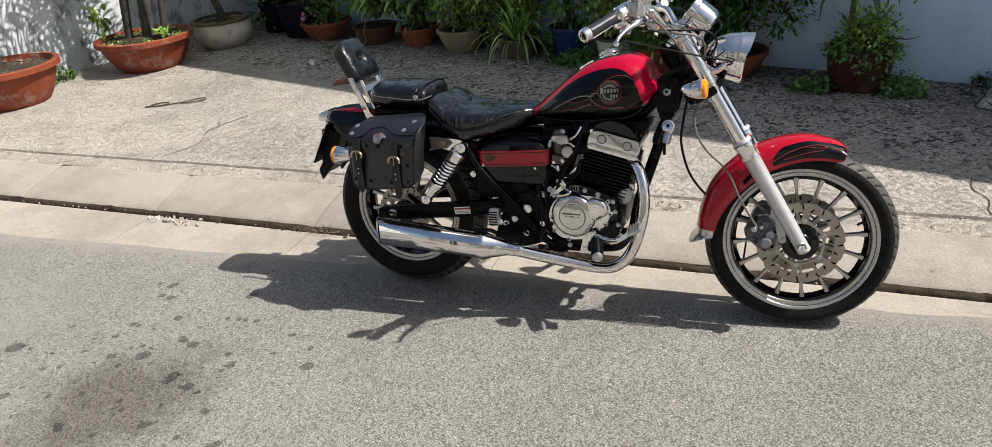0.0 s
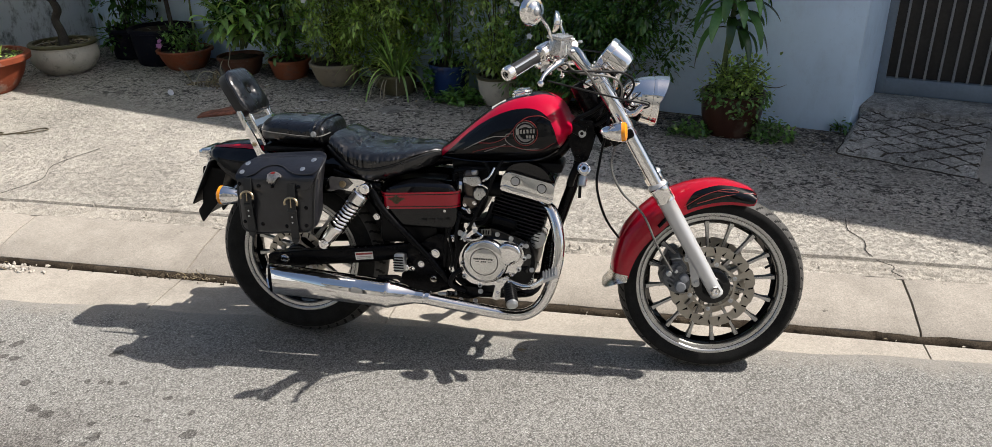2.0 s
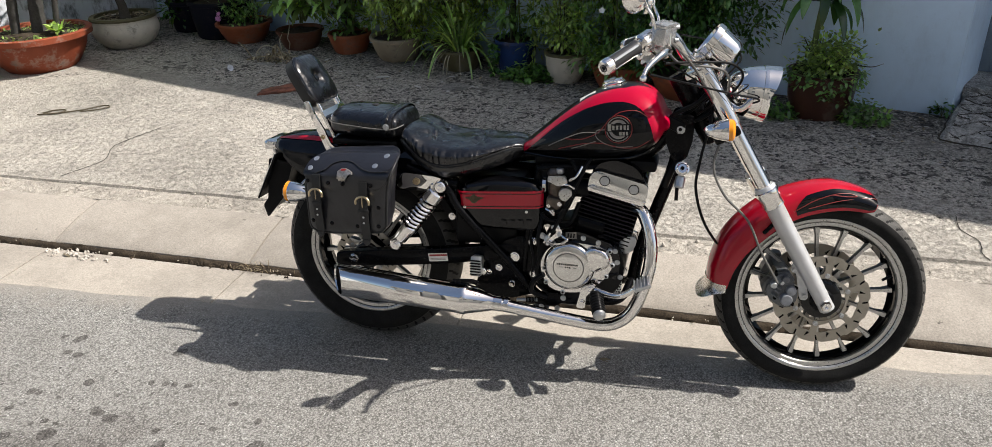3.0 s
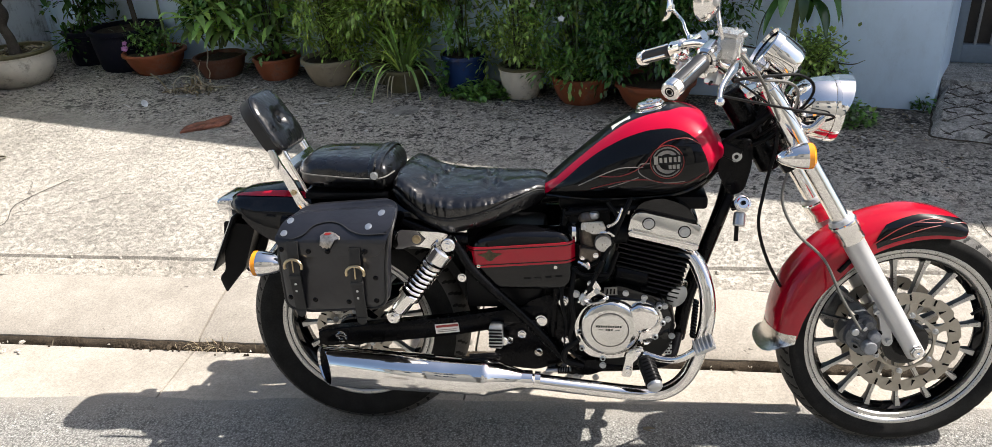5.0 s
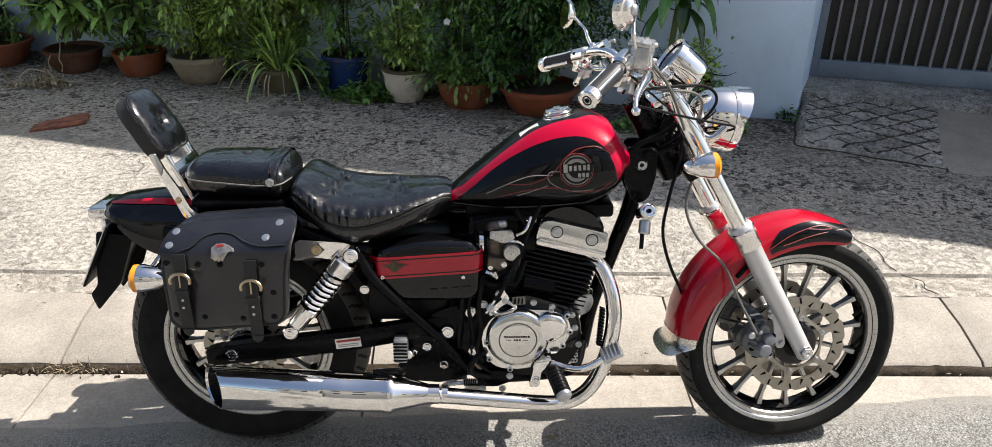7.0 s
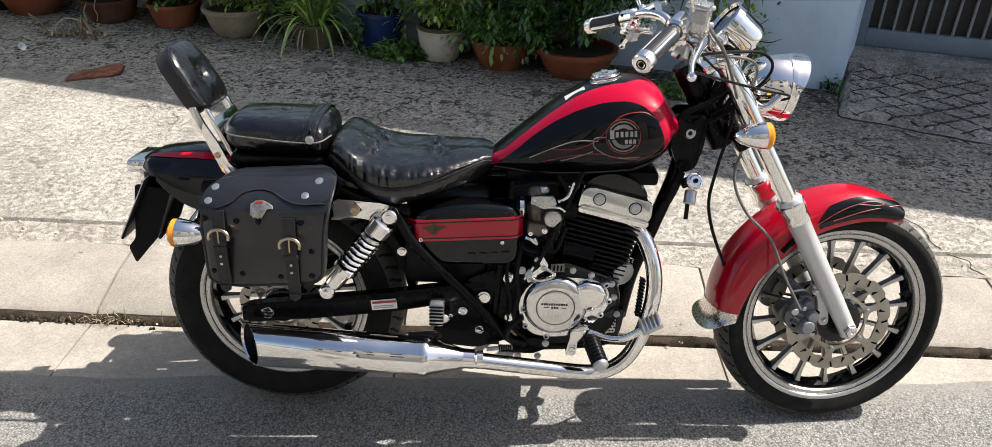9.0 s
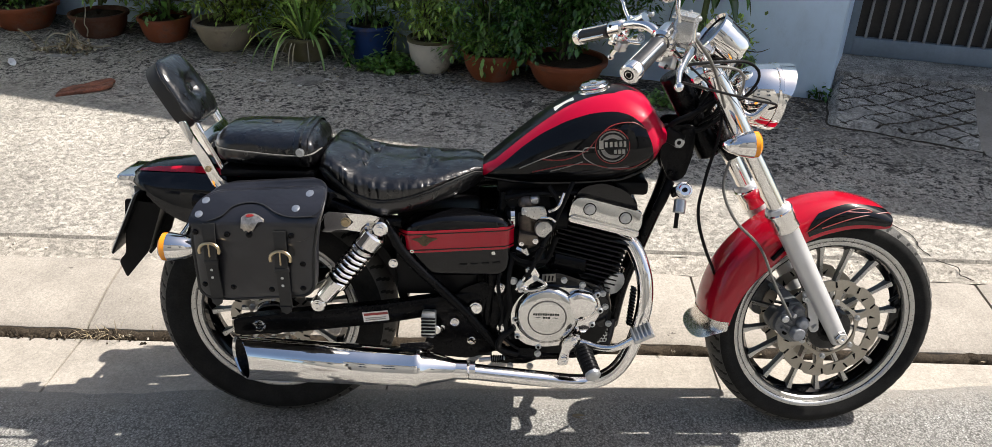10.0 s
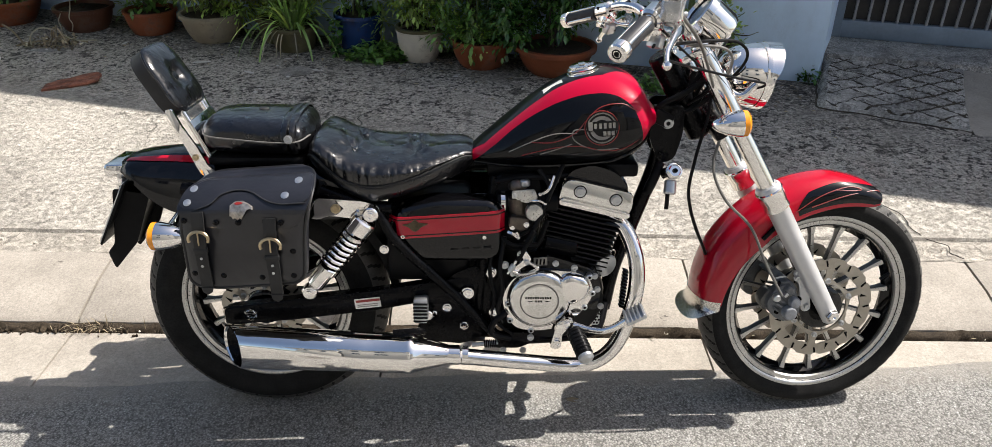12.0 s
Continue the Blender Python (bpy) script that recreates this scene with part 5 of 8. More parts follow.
frame_tube([(0.985, 0, 0.80), (0.9, 0, 0.70), (0.75, 0, 0.672), (0.55, 0, 0.675), (0.38, 0, 0.63), (0.2, 0, 0.62)], 0.021, "backbone")
frame_tube([(1.0, 0, 0.76), (0.985, 0, 0.66), (0.945, 0, 0.53), (0.905, 0, 0.40), (0.885, 0, 0.28)], 0.019, "down_tube")
for s in (-1, 1):
    frame_tube([(0.885, 0.02 * s, 0.3), (0.86, 0.07 * s, 0.255), (0.80, 0.09 * s, 0.245), (0.66, 0.11 * s, 0.247), (0.60, 0.118 * s, 0.27), (0.50, 0.128 * s, 0.385), (0.37, 0.14 * s, 0.525), (0.32, 0.135 * s, 0.6), (0.2, 0.12 * s, 0.645)], 0.0125, "side_tube")
    frame_tube([(0.60, 0.06 * s, 0.66), (0.58, 0.09 * s, 0.5), (0.56, 0.1 * s, 0.33)], 0.014)
    part("side_plate", plate(rounded([(0.40, 0.243), (0.43, 0.345), (0.50, 0.425), (0.56, 0.45), (0.60, 0.36), (0.60, 0.26), (0.52, 0.232)], 0.015), 0.105 * s - 0.003, 0.105 * s + 0.003, None, 0.001), BLACK_FRAME, bike)
    g = part("neck_gusset", plate(rounded([(1.035, 0.83), (0.975, 0.83), (0.955, 0.76), (0.985, 0.69), (1.02, 0.70), (1.035, 0.76)], 0.015), 0.05 * s - 0.004, 0.05 * s + 0.004, None, 0.0015), BLACK_FRAME, bike)
    bolt(g, (0.998, 0.055 * s, 0.789), 0.011, (0, s, 0), SILVER)
    arm = part("swingarm", skin(bmesh.new(), [[(x, y + dy * 0.016, z + dz * h) for dy, dz in ((-1, -0.8), (-0.8, -1), (0.8, -1), (1, -0.8), (1, 0.8), (0.8, 1), (-0.8, 1), (-1, 0.8))] for x, y, z, h in ((0.55, 0.09 * s, 0.395, 0.024), (0.46, 0.105 * s, 0.385, 0.024), (0.3, 0.118 * s, 0.362, 0.026), (0.12, 0.125 * s, 0.343, 0.027), (-0.03, 0.125 * s, 0.325, 0.024), (-0.05, 0.125 * s, 0.323, 0.018))]), BLACK_FRAME, bike, "black box-section swingarm")
    bolt(arm, (0.012, 0.143 * s, 0.332), 0.013, (0, s, 0))
    top, low = Vector((0.317, 0.158 * s, 0.601)), Vector((0.163, 0.152 * s, 0.401))
    d = (low - top).normalized()
    sh = part("shock_absorber", rod(top + d * 0.02, low - d * 0.01, 0.012, 0.002), CHROME, bike, "chrome shock absorber with exposed spring")
    q = d.to_track_quat("Z", "Y").to_matrix()
    coil = [top + d * (0.055 + 0.115 * i / 88) + q @ Vector((0.0245 * math.cos(i * 2 * math.pi / 11), 0.0245 * math.sin(i * 2 * math.pi / 11), 0)) for i in range(89)]
    part("spring", tube(coil, 0.0052, 8, 1, False), CHROME, sh, "chrome coil spring")
    part("damper_core", rod(top + d * 0.05, top + d * 0.17, 0.018, 0.001), BLACK_FRAME, sh)
    part("upper_cup", rod(top + d * 0.018, top + d * 0.058, 0.029, 0.004), CHROME, sh)
    part("lower_cup", lathe([(0, 0), (0, 0.029), (0.012, 0.029), (0.014, 0.022), (0.06, 0.021), (0.066, 0.015), (0.066, 0)], along(top + d * 0.168, low), 24), CHROME, sh)
    for p in (top, low):
        e = part("eye", rod(p + Vector((0, -0.014, 0)), p + Vector((0, 0.014, 0)), 0.018, 0.003), CHROME, sh)
        bolt(sh, p + Vector((0, 0.015 * s, 0)), 0.009, (0, s, 0))
    rail = part("fender_strut", plate(rounded([(0.17, 0.585), (0.19, 0.632), (0.30, 0.625), (0.335, 0.612), (0.335, 0.59), (0.31, 0.578), (0.22, 0.59), (0.19, 0.578)], 0.012), 0.14 * s - 0.005, 0.14 * s + 0.005, None, 0.002), CHROME, bike, "chrome fender strut")
    bolt(rail, (0.235, 0.146 * s, 0.607), 0.009, (0, s, 0), BRASS)
    part("frame_rail", tube([(0.36, 0.12 * s, 0.6), (0.15, 0.125 * s, 0.61), (-0.12, 0.11 * s, 0.64)], 0.016, 10), BLACK_FRAME, bike)
for at in ((0.535, -0.118, 0.379), (0.45, -0.112, 0.317), (0.484, -0.112, 0.336), (0.526, -0.112, 0.286), (0.593, -0.115, 0.436), (0.338, -0.12, 0.495)):
    bolt(bike, at, 0.009 if at[0] != 0.535 else 0.0125)
stk = part("warning_sticker", box((0.295, -0.1395, 0.362), (0.062, 0.0012, 0.026), 0, pose(0, 0, 0, 0, -7, 0)), WHITE_STICKER, bike, "white sticker with a red band")
part("red_band", box((0.2955, -0.1405, 0.369), (0.058, 0.0012, 0.006), 0, pose(0, 0, 0, 0, -7, 0)), PIN_RED, stk)
for dz in (-0.002, -0.007):
    part("text_bar", box((0.295, -0.1405, 0.361 + dz), (0.05, 0.0012, 0.002), 0, pose(0, 0, 0, 0, -7, 0)), PIN_GREY, stk)
part("chain_guard", box((0.24, 0.1, 0.42), (0.32, 0.03, 0.03), 0.008, pose(0, 0, 0, 0, -10, 0)), BLACK_PLASTIC, bike)
part("inner_mudguard", skin(bmesh.new(), [[(RW.x + r * math.cos(a), y, RW.z + r * math.sin(a)) for y, r in ((-0.075, 0.325), (-0.07, 0.345), (0.07, 0.345), (0.075, 0.325))] for a in (radians(10 + 6 * i) for i in range(14))], False), BLACK_PLASTIC, bike)
part("battery_box", box((0.44, 0, 0.5), (0.2, 0.2, 0.2), 0.015), BLACK_PLASTIC, bike)
part("side_stand", tube([(0.62, 0.12, 0.24), (0.58, 0.2, 0.13), (0.55, 0.255, 0.035)], 0.012, 10), BLACK_FRAME, bike)
part("stand_foot", box((0.548, 0.262, 0.034), (0.06, 0.045, 0.008), 0.003), BLACK_FRAME, bike)

# side cover
def side_cover(s):
    outl = rounded([(0.345, 0.545), (0.37, 0.605), (0.46, 0.625), (0.60, 0.622), (0.618, 0.60), (0.622, 0.48), (0.60, 0.468), (0.40, 0.466), (0.372, 0.49)], 0.03, 6)
    c = Vector((0.49, 0, 0.545))
    rings = []
    for y, k in ((0.08, 1.0), (0.108, 1.0), (0.122, 0.975), (0.131, 0.92), (0.136, 0.8), (0.138, 0.4)):
        rings.append([(c.x + (u - c.x) * k, y * s, c.z + (v - c.z) * k) for u, v in outl])
    cover = part("side_cover", skin(bmesh.new(), rings), BLACK, bike, "glossy black side cover with a red stripe")

    def band(z0, z1, lift, mat, nm):
        rr = []
        for x in spaced(0.352, 0.622, 0.012):
            e = max(0.0, abs(x - 0.49) / 0.138)
            y = 0.1385 - 0.0275 * max(0.0, (e - 0.8) / 0.2) ** 1.6 + lift
            rr.append([(x, s * y, z0 + 0.01 * (x - 0.49) / 0.138), (x, s * y, z1 + 0.01 * (x - 0.49) / 0.138), (x, s * (y - 0.006), z1 + 0.01 * (x - 0.49) / 0.138), (x, s * (y - 0.006), z0 + 0.01 * (x - 0.49) / 0.138)])
        return part(nm, skin(bmesh.new(), rr), mat, cover)

    band(0.538, 0.591, 0.0005, RED, "red_stripe")
    band(0.583, 0.5855, 0.0014, BLACK, "pinstripe")
    band(0.5435, 0.546, 0.0014, BLACK, "pinstripe")
    part("emblem", plate(rounded([(0.384, 0.566), (0.4, 0.56), (0.407, 0.552), (0.414, 0.549), (0.421, 0.552), (0.428, 0.56), (0.446, 0.569), (0.424, 0.571), (0.414, 0.579), (0.404, 0.57)], 0.003), s * 0.1395, s * 0.1412), EMBLEM_DARK, cover, "small winged emblem")
    for k in range(4):
        part("relief_bar", box((0.505 + 0.026 * k, s * 0.1378, 0.498 + 0.002 * k), (0.018, 0.003, 0.016), 0.001, pose(0, 0, 0, 0, -4, 0)), BLACK, cover)
    for x in (0.385, 0.575):
        bolt(cover, (x, s * 0.134, 0.535), 0.005, (0, s, 0))
    return cover


side_cover(-1)
side_cover(1)

# ---- engine ----
eng = part("crankcase", plate(rounded([(0.60, 0.30), (0.64, 0.258), (0.80, 0.25), (0.86, 0.30), (0.87, 0.40), (0.82, 0.46), (0.70, 0.475), (0.62, 0.45), (0.59, 0.37)], 0.03), -0.11, 0.11, None, 0.012), FIN_BLACK, bike, "black and chrome single-cylinder engine")
ck = part("clutch_cover", plate(rounded([(0.618, 0.381), (0.625, 0.335), (0.65, 0.294), (0.70, 0.286), (0.765, 0.296), (0.817, 0.345), (0.838, 0.388), (0.830, 0.426), (0.796, 0.446), (0.70, 0.452), (0.643, 0.43)], 0.022, 6), -0.138, -0.105, None, 0.008), CHROME, eng, "polished chrome clutch cover")
cm = along((0.707, -0.137, 0.376), (0.707, -1, 0.376))
BRUSHED = simple("brushed_chrome", (0.74, 0.73, 0.70), 0.13, 1.0, 0.06, 30)
part("cover_rim", lathe([(0, 0.0745), (0.008, 0.0735), (0.013, 0.070), (0.017, 0.063), (0.018, 0.047), (0.016, 0.046), (0.016, 0.0445), (0.0185, 0.0435), (0.0195, 0.04), (0.0195, 0)], cm, 64), BRUSHED, ck, "round cover plate")
part("cover_groove", lathe([(0.001, 0.0745), (0.001, 0.077), (0.0035, 0.077), (0.0035, 0.0740)], cm, 64, closed=True), BLACK_FRAME, ck)
part("ring_line", lathe([(0.0160, 0.0445), (0.0160, 0.0460), (0.0172, 0.0460), (0.0172, 0.0445)], cm, 64, closed=True), PIN_GREY, ck)
for k in range(11):
    part("letter_bar", box((0.675 + 0.0058 * k, -0.1568, 0.386), (0.0043, 0.001, 0.0055 if k % 3 else 0.0045), 0), BLACK_FRAME, ck)
for k in range(3):
    part("letter_bar", box((0.699 + 0.0062 * k, -0.1568, 0.377), (0.0045, 0.001, 0.0045), 0), BLACK_FRAME, ck)
for x in (0.685, 0.726):
    part("letter_bar", box((x, -0.1568, 0.377), (0.012, 0.001, 0.0012), 0), BLACK_FRAME, ck)
lobe = rounded([(0.752, 0.433), (0.775, 0.447), (0.816, 0.437), (0.831, 0.411), (0.825, 0.385), (0.786, 0.362), (0.762, 0.372)], 0.02, 6)
rings = []
for y, k in ((-0.130, 1.0), (-0.142, 1.0), (-0.150, 0.94), (-0.155, 0.82), (-0.157, 0.55), (-0.157, 0.2)):
    rings.append([(0.793 + (u - 0.793) * k, y, 0.408 + (v - 0.408) * k) for u, v in lobe])
part("front_case", skin(bmesh.new(), rings), CHROME, ck, "bulged chrome front cover")
for x, z in ((0.632, 0.361), (0.638, 0.315), (0.69, 0.287), (0.772, 0.302), (0.818, 0.352), (0.835, 0.39), (0.826, 0.433), (0.655, 0.44)):
    cup = part("bolt_boss", rod((x, -0.12, z), (x, -0.1415, z), 0.0075, 0.002, 14), SILVER, ck)
    part("socket", rod((x, -0.14, z), (x, -0.1423, z), 0.0036, 0.0003, 8), BLACK_FRAME, cup)
deck = part("case_deck", plate(rounded([(0.64, 0.43), (0.672, 0.475), (0.73, 0.482), (0.835, 0.448), (0.858, 0.40), (0.85, 0.33), (0.80, 0.36), (0.70, 0.42)], 0.015, 4), -0.125, -0.09, None, 0.006), BLACK, eng, "glossy black upper case")
lab = part("case_label", plate([(0.693, 0.456), (0.725, 0.459), (0.724, 0.480), (0.692, 0.477)], -0.1275, -0.1255), BADGE_GREY, deck, "small silver label")
for k in range(3):
    part("label_bar", box((0.7 + 0.0085 * k, -0.1283, 0.468), (0.004, 0.001, 0.014), 0, pose(0, 0, 0, 0, 4, 0)), BLACK_FRAME, lab)
for x, z in ((0.745, 0.463), (0.79, 0.452), (0.848, 0.395), (0.859, 0.349), (0.84, 0.43)):
    bolt(deck, (x, -0.126, z), 0.0065, (0, -1, 0), SILVER)
arm = part("cable_bracket", plate(rounded([(0.650, 0.497), (0.671, 0.507), (0.686, 0.482), (0.676, 0.468), (0.663, 0.46), (0.642, 0.435), (0.634, 0.441), (0.654, 0.468), (0.670, 0.48), (0.664, 0.492), (0.653, 0.487)], 0.004, 3), -0.146, -0.139, None, 0.0015), CHROME, eng, "bent chrome cable bracket")
for at in ((0.675, -0.146, 0.476), (0.643, -0.146, 0.446), (0.659, -0.146, 0.497)):
    bolt(arm, at, 0.0055, (0, -1, 0), SILVER)
part("clutch_lever", tube([(0.682, -0.142, 0.472), (0.70, -0.15, 0.462), (0.685, -0.152, 0.452), (0.66, -0.15, 0.446), (0.64, -0.148, 0.452)], 0.0045, 8), CHROME, eng)
part("clutch_cable", tube([(0.755, -0.10, 0.70), (0.742, -0.115, 0.677), (0.696, -0.14, 0.571), (0.664, -0.148, 0.50), (0.652, -0.148, 0.48)], 0.0055, 10), BLACK_PLASTIC, eng, "black clutch cable")
part("cable_ferrule", rod((0.690, -0.143, 0.557), (0.675, -0.147, 0.525), 0.0085, 0.002, 14), BLACK_FRAME, eng)
part("cable_end", rod((0.652, -0.148, 0.482), (0.630, -0.146, 0.445), 0.0038, 0.0005, 10), CHROME, eng)
part("adjuster", rod((0.645, -0.147, 0.468), (0.636, -0.1465, 0.453), 0.008, 0.001, 6), SILVER, eng)
for pts, r in (([(0.60, -0.12, 0.52), (0.588, -0.135, 0.45), (0.60, -0.14, 0.38), (0.594, -0.14, 0.33), (0.615, -0.138, 0.30), (0.645, -0.135, 0.275)], 0.0045), ([(0.622, -0.12, 0.53), (0.612, -0.14, 0.46), (0.618, -0.145, 0.40), (0.608, -0.142, 0.35), (0.62, -0.14, 0.31)], 0.006), ([(0.60, -0.11, 0.54), (0.64, -0.135, 0.515), (0.70, -0.12, 0.51)], 0.005)):
    part("breather_hose", tube(pts, r, 8), BLACK_PLASTIC, eng)
bolt(eng, (0.598, -0.138, 0.338), 0.009)
bolt(eng, (0.591, -0.125, 0.435), 0.009)
bolt(eng, (0.624, -0.135, 0.463), 0.008, (0, -1, 0), SILVER)
grille = part("sprocket_grille", plate(rounded([(0.829, 0.285), (0.862, 0.285), (0.862, 0.33), (0.829, 0.33)], 0.006), -0.105, -0.10, None, 0.001), SILVER, eng, "perforated grey shield")
for a in range(4):
    for b in range(5):
        x, z = 0.8335 + 0.0075 * a + (0.0037 if b % 2 else 0), 0.291 + 0.0083 * b
        part("hole", rod((x, -0.104, z), (x, -0.1055, z), 0.0028, 0.0002, 8), BLACK_FRAME, grille)
link = part("brake_switch", plate(rounded([(0.603, 0.232), (0.612, 0.268), (0.65, 0.276), (0.69, 0.274), (0.70, 0.25), (0.66, 0.232)], 0.006), -0.128, -0.108, None, 0.002), BLACK_FRAME, eng)
for x, z in ((0.623, 0.226), (0.672, 0.226), (0.69, 0.262)):
    bolt(link, (x, -0.128, z), 0.007, (0, -1, 0), SILVER)
part("brake_rod", rod((0.545, -0.128, 0.240), (0.61, -0.128, 0.247), 0.0055, 0.001, 10), SILVER, link)
part("spring", tube([(0.575 + 0.03 * i / 60, -0.128 + 0.009 * math.cos(i * 0.7), 0.244 + 0.009 * math.sin(i * 0.7)) for i in range(61)], 0.0018, 5, 1, False), BLACK_FRAME, link)
tiltm = pose(0.801, 0, 0.514, 0, 13.5, 0)
cyl = part("cylinder", add_box(bmesh.new(), (0, 0, 0), (0.15, 0.14, 0.17), 0.02, tiltm), FIN_BLACK, eng, "black finned cylinder")
for k in range(15):
    w = 0.175 if 2 < k < 14 else 0.16
    part("cooling_fin", add_box(bmesh.new(), (0, 0, 0), (w, 0.175, 0.0042), 0.0012, tiltm @ pose(0.002, 0, -0.098 + 0.0122 * k), 1), FIN_BLACK, cyl)
head = part("cylinder_head", add_box(bmesh.new(), (0, 0, 0), (0.165, 0.15, 0.075), 0.025, tiltm @ pose(0.006, 0, 0.118), 4), BLACK, eng, "black cylinder head with chrome side plate")
crown = [[tiltm @ Vector((x, y, z)) for x, z in rounded([(-0.075, 0.12), (-0.065, 0.158), (-0.02, 0.185), (0.05, 0.178), (0.09, 0.13), (0.09, 0.11)], 0.03, 5)] for y in (-0.085, -0.09, 0.09, 0.085)]
part("rocker_cover", skin(bmesh.new(), crown), BLACK, head)
hp = part("chrome_side_plate", plate(rounded([(-0.075, 0.082), (0.092, 0.082), (0.098, 0.108), (0.09, 0.142), (-0.06, 0.142), (-0.076, 0.128)], 0.01), -0.102, -0.088, tiltm, 0.003), BRUSHED, head, "polished side plate with two bolts")
part("plate_ledge", plate(rounded([(-0.075, 0.078), (0.095, 0.078), (0.098, 0.094), (-0.072, 0.094)], 0.006), -0.108, -0.086, tiltm, 0.003), CHROME, hp)
for x in (-0.032, 0.055):
    p = tiltm @ Vector((x, -0.102, 0.118))
    bolt(hp, p, 0.0105, (0, -1, 0), SILVER)
    part("bolt_recess", lathe([(0.0002, 0.0125), (0.0002, 0.0155), (0.0014, 0.0155), (0.0014, 0.0125)], along(p, p + Vector((0, -1, 0))), 20, closed=True), BLACK_FRAME, hp)
# air box and intake behind the carburettor, black masses added to close the gaps to sunlit ground
abx = part("air_box", plate(rounded([(0.595, 0.52), (0.60, 0.668), (0.70, 0.672), (0.712, 0.6), (0.70, 0.55), (0.67, 0.49), (0.60, 0.47)], 0.015, 4), -0.075, 0.085, None, 0.008), BLACK_PLASTIC, bike, "black plastic air box")
part("intake_boot", tube([(0.70, -0.03, 0.61), (0.74, -0.02, 0.605), (0.78, -0.01, 0.6)], (0.032, 0.026, 0.03), 16), BLACK_PLASTIC, abx)
# block added under the tank to stop light coming through the gap
part("tank_tunnel", box((0.76, 0, 0.672), (0.36, 0.11, 0.035), 0.01), BLACK_PLASTIC, abx)
for pts in ([(0.60, -0.09, 0.655), (0.66, -0.1, 0.67), (0.74, -0.085, 0.668), (0.8, -0.06, 0.672)], [(0.61, -0.085, 0.5), (0.66, -0.1, 0.488), (0.70, -0.1, 0.50), (0.725, -0.09, 0.56)]):
    part("wiring", tube(pts, 0.007, 8), BLACK_PLASTIC, abx)
# carburettor
CAST_BROWN = simple("oily_cast_metal", (0.13, 0.105, 0.085), 0.4, 0.7, 0.35, 60, 0.3, 200)
carb = part("carburettor", lathe([(-0.012, 0), (-0.012, 0.018), (0.0, 0.024), (0.03, 0.026), (0.034, 0.021), (0.055, 0.022), (0.075, 0.02), (0.075, 0)], along((0.66, -0.10, 0.548), (0.648, -0.10, 0.64)), 24), CAST_BROWN, bike, "brown oily cast carburettor")
part("throttle_body", rod((0.60, -0.075, 0.6), (0.75, -0.065, 0.6), 0.028, 0.004), BLACK_PLASTIC, carb)
part("intake_clamp", lathe([(0.012, 0.029), (0.012, 0.0315), (0.022, 0.0315), (0.022, 0.029)], along((0.60, -0.075, 0.6), (0.75, -0.065, 0.6)), 28, closed=True), CHROME, carb)
part("float_bowl", add_box(bmesh.new(), (0.655, -0.12, 0.568), (0.046, 0.03, 0.03), 0.006, pose(0, 0, 0, 0, 8, 0)), CAST_BROWN, carb)
tp = part("top_plate", plate(rounded([(0.637, 0.632), (0.637, 0.649), (0.688, 0.654), (0.697, 0.634), (0.679, 0.623), (0.662, 0.623), (0.651, 0.632)], 0.004, 3), -0.142, -0.132, None, 0.002), RIM_SILVER, carb, "chrome linkage plate")
for x, z in ((0.643, 0.641), (0.687, 0.646)):
    bolt(tp, (x, -0.142, z), 0.0045, (0, -1, 0), SILVER)
part("carburettor_cap", lathe([(0, 0), (0, 0.022), (0.006, 0.023), (0.012, 0.02), (0.02, 0.013), (0.024, 0)], along((0.652, -0.10, 0.645), (0.647, -0.10, 0.69)), 24), CAST_BROWN, carb)
part("carburettor_cap", rod((0.668, -0.11, 0.652), (0.668, -0.11, 0.668), 0.012, 0.003, 16), SILVER, carb)
part("diaphragm_cover", lathe([(0, 0), (0.0, 0.0215), (0.010, 0.0215), (0.014, 0.019), (0.0155, 0.014), (0.0165, 0)], along((0.690, -0.126, 0.597), (0.689, -1, 0.598)), 32), RIM_SILVER, carb, "round chrome diaphragm cover")
for pts, r in (([(0.70, -0.135, 0.64), (0.72, -0.14, 0.655), (0.733, -0.12, 0.68)], 0.004), ([(0.675, -0.135, 0.625), (0.70, -0.148, 0.63), (0.715, -0.14, 0.618)], 0.003), ([(0.63, -0.125, 0.545), (0.645, -0.13, 0.54), (0.655, -0.13, 0.53), (0.65, -0.128, 0.545)], 0.005)):
    part("linkage", tube(pts, r, 8), CHROME, carb)
for at in ((0.64, -0.13, 0.558), (0.672, -0.135, 0.566)):
    bolt(carb, at, 0.0055)
part("fuel_hose", tube([(0.7, -0.1, 0.69), (0.725, -0.115, 0.645), (0.70, -0.12, 0.57), (0.66, -0.12, 0.535), (0.62, -0.11, 0.525)], 0.0055, 8), BLACK_PLASTIC, carb)
part("starter_motor", rod((0.715, -0.06, 0.492), (0.80, -0.06, 0.475), 0.035, 0.006), BLACK_FRAME, eng)
# front engine mount and horn
part("engine_mount", plate(rounded([(0.84, 0.41), (0.895, 0.43), (0.9, 0.47), (0.855, 0.48)], 0.01), -0.06, -0.05, None, 0.001), CHROME, eng)
part("mount_cover", plate(rounded([(0.844, 0.44), (0.866, 0.462), (0.892, 0.465), (0.898, 0.445), (0.886, 0.416), (0.859, 0.406)], 0.008), -0.086, -0.078, None, 0.003), SILVER, eng, "silver engine mount cover")
bolt(eng, (0.86, -0.06, 0.345), 0.012)
part("oil_hose", tube([(0.63, -0.14, 0.34), (0.60, -0.145, 0.315), (0.595, -0.14, 0.28), (0.64, -0.13, 0.26)], 0.008, 10), BLACK_PLASTIC, eng)
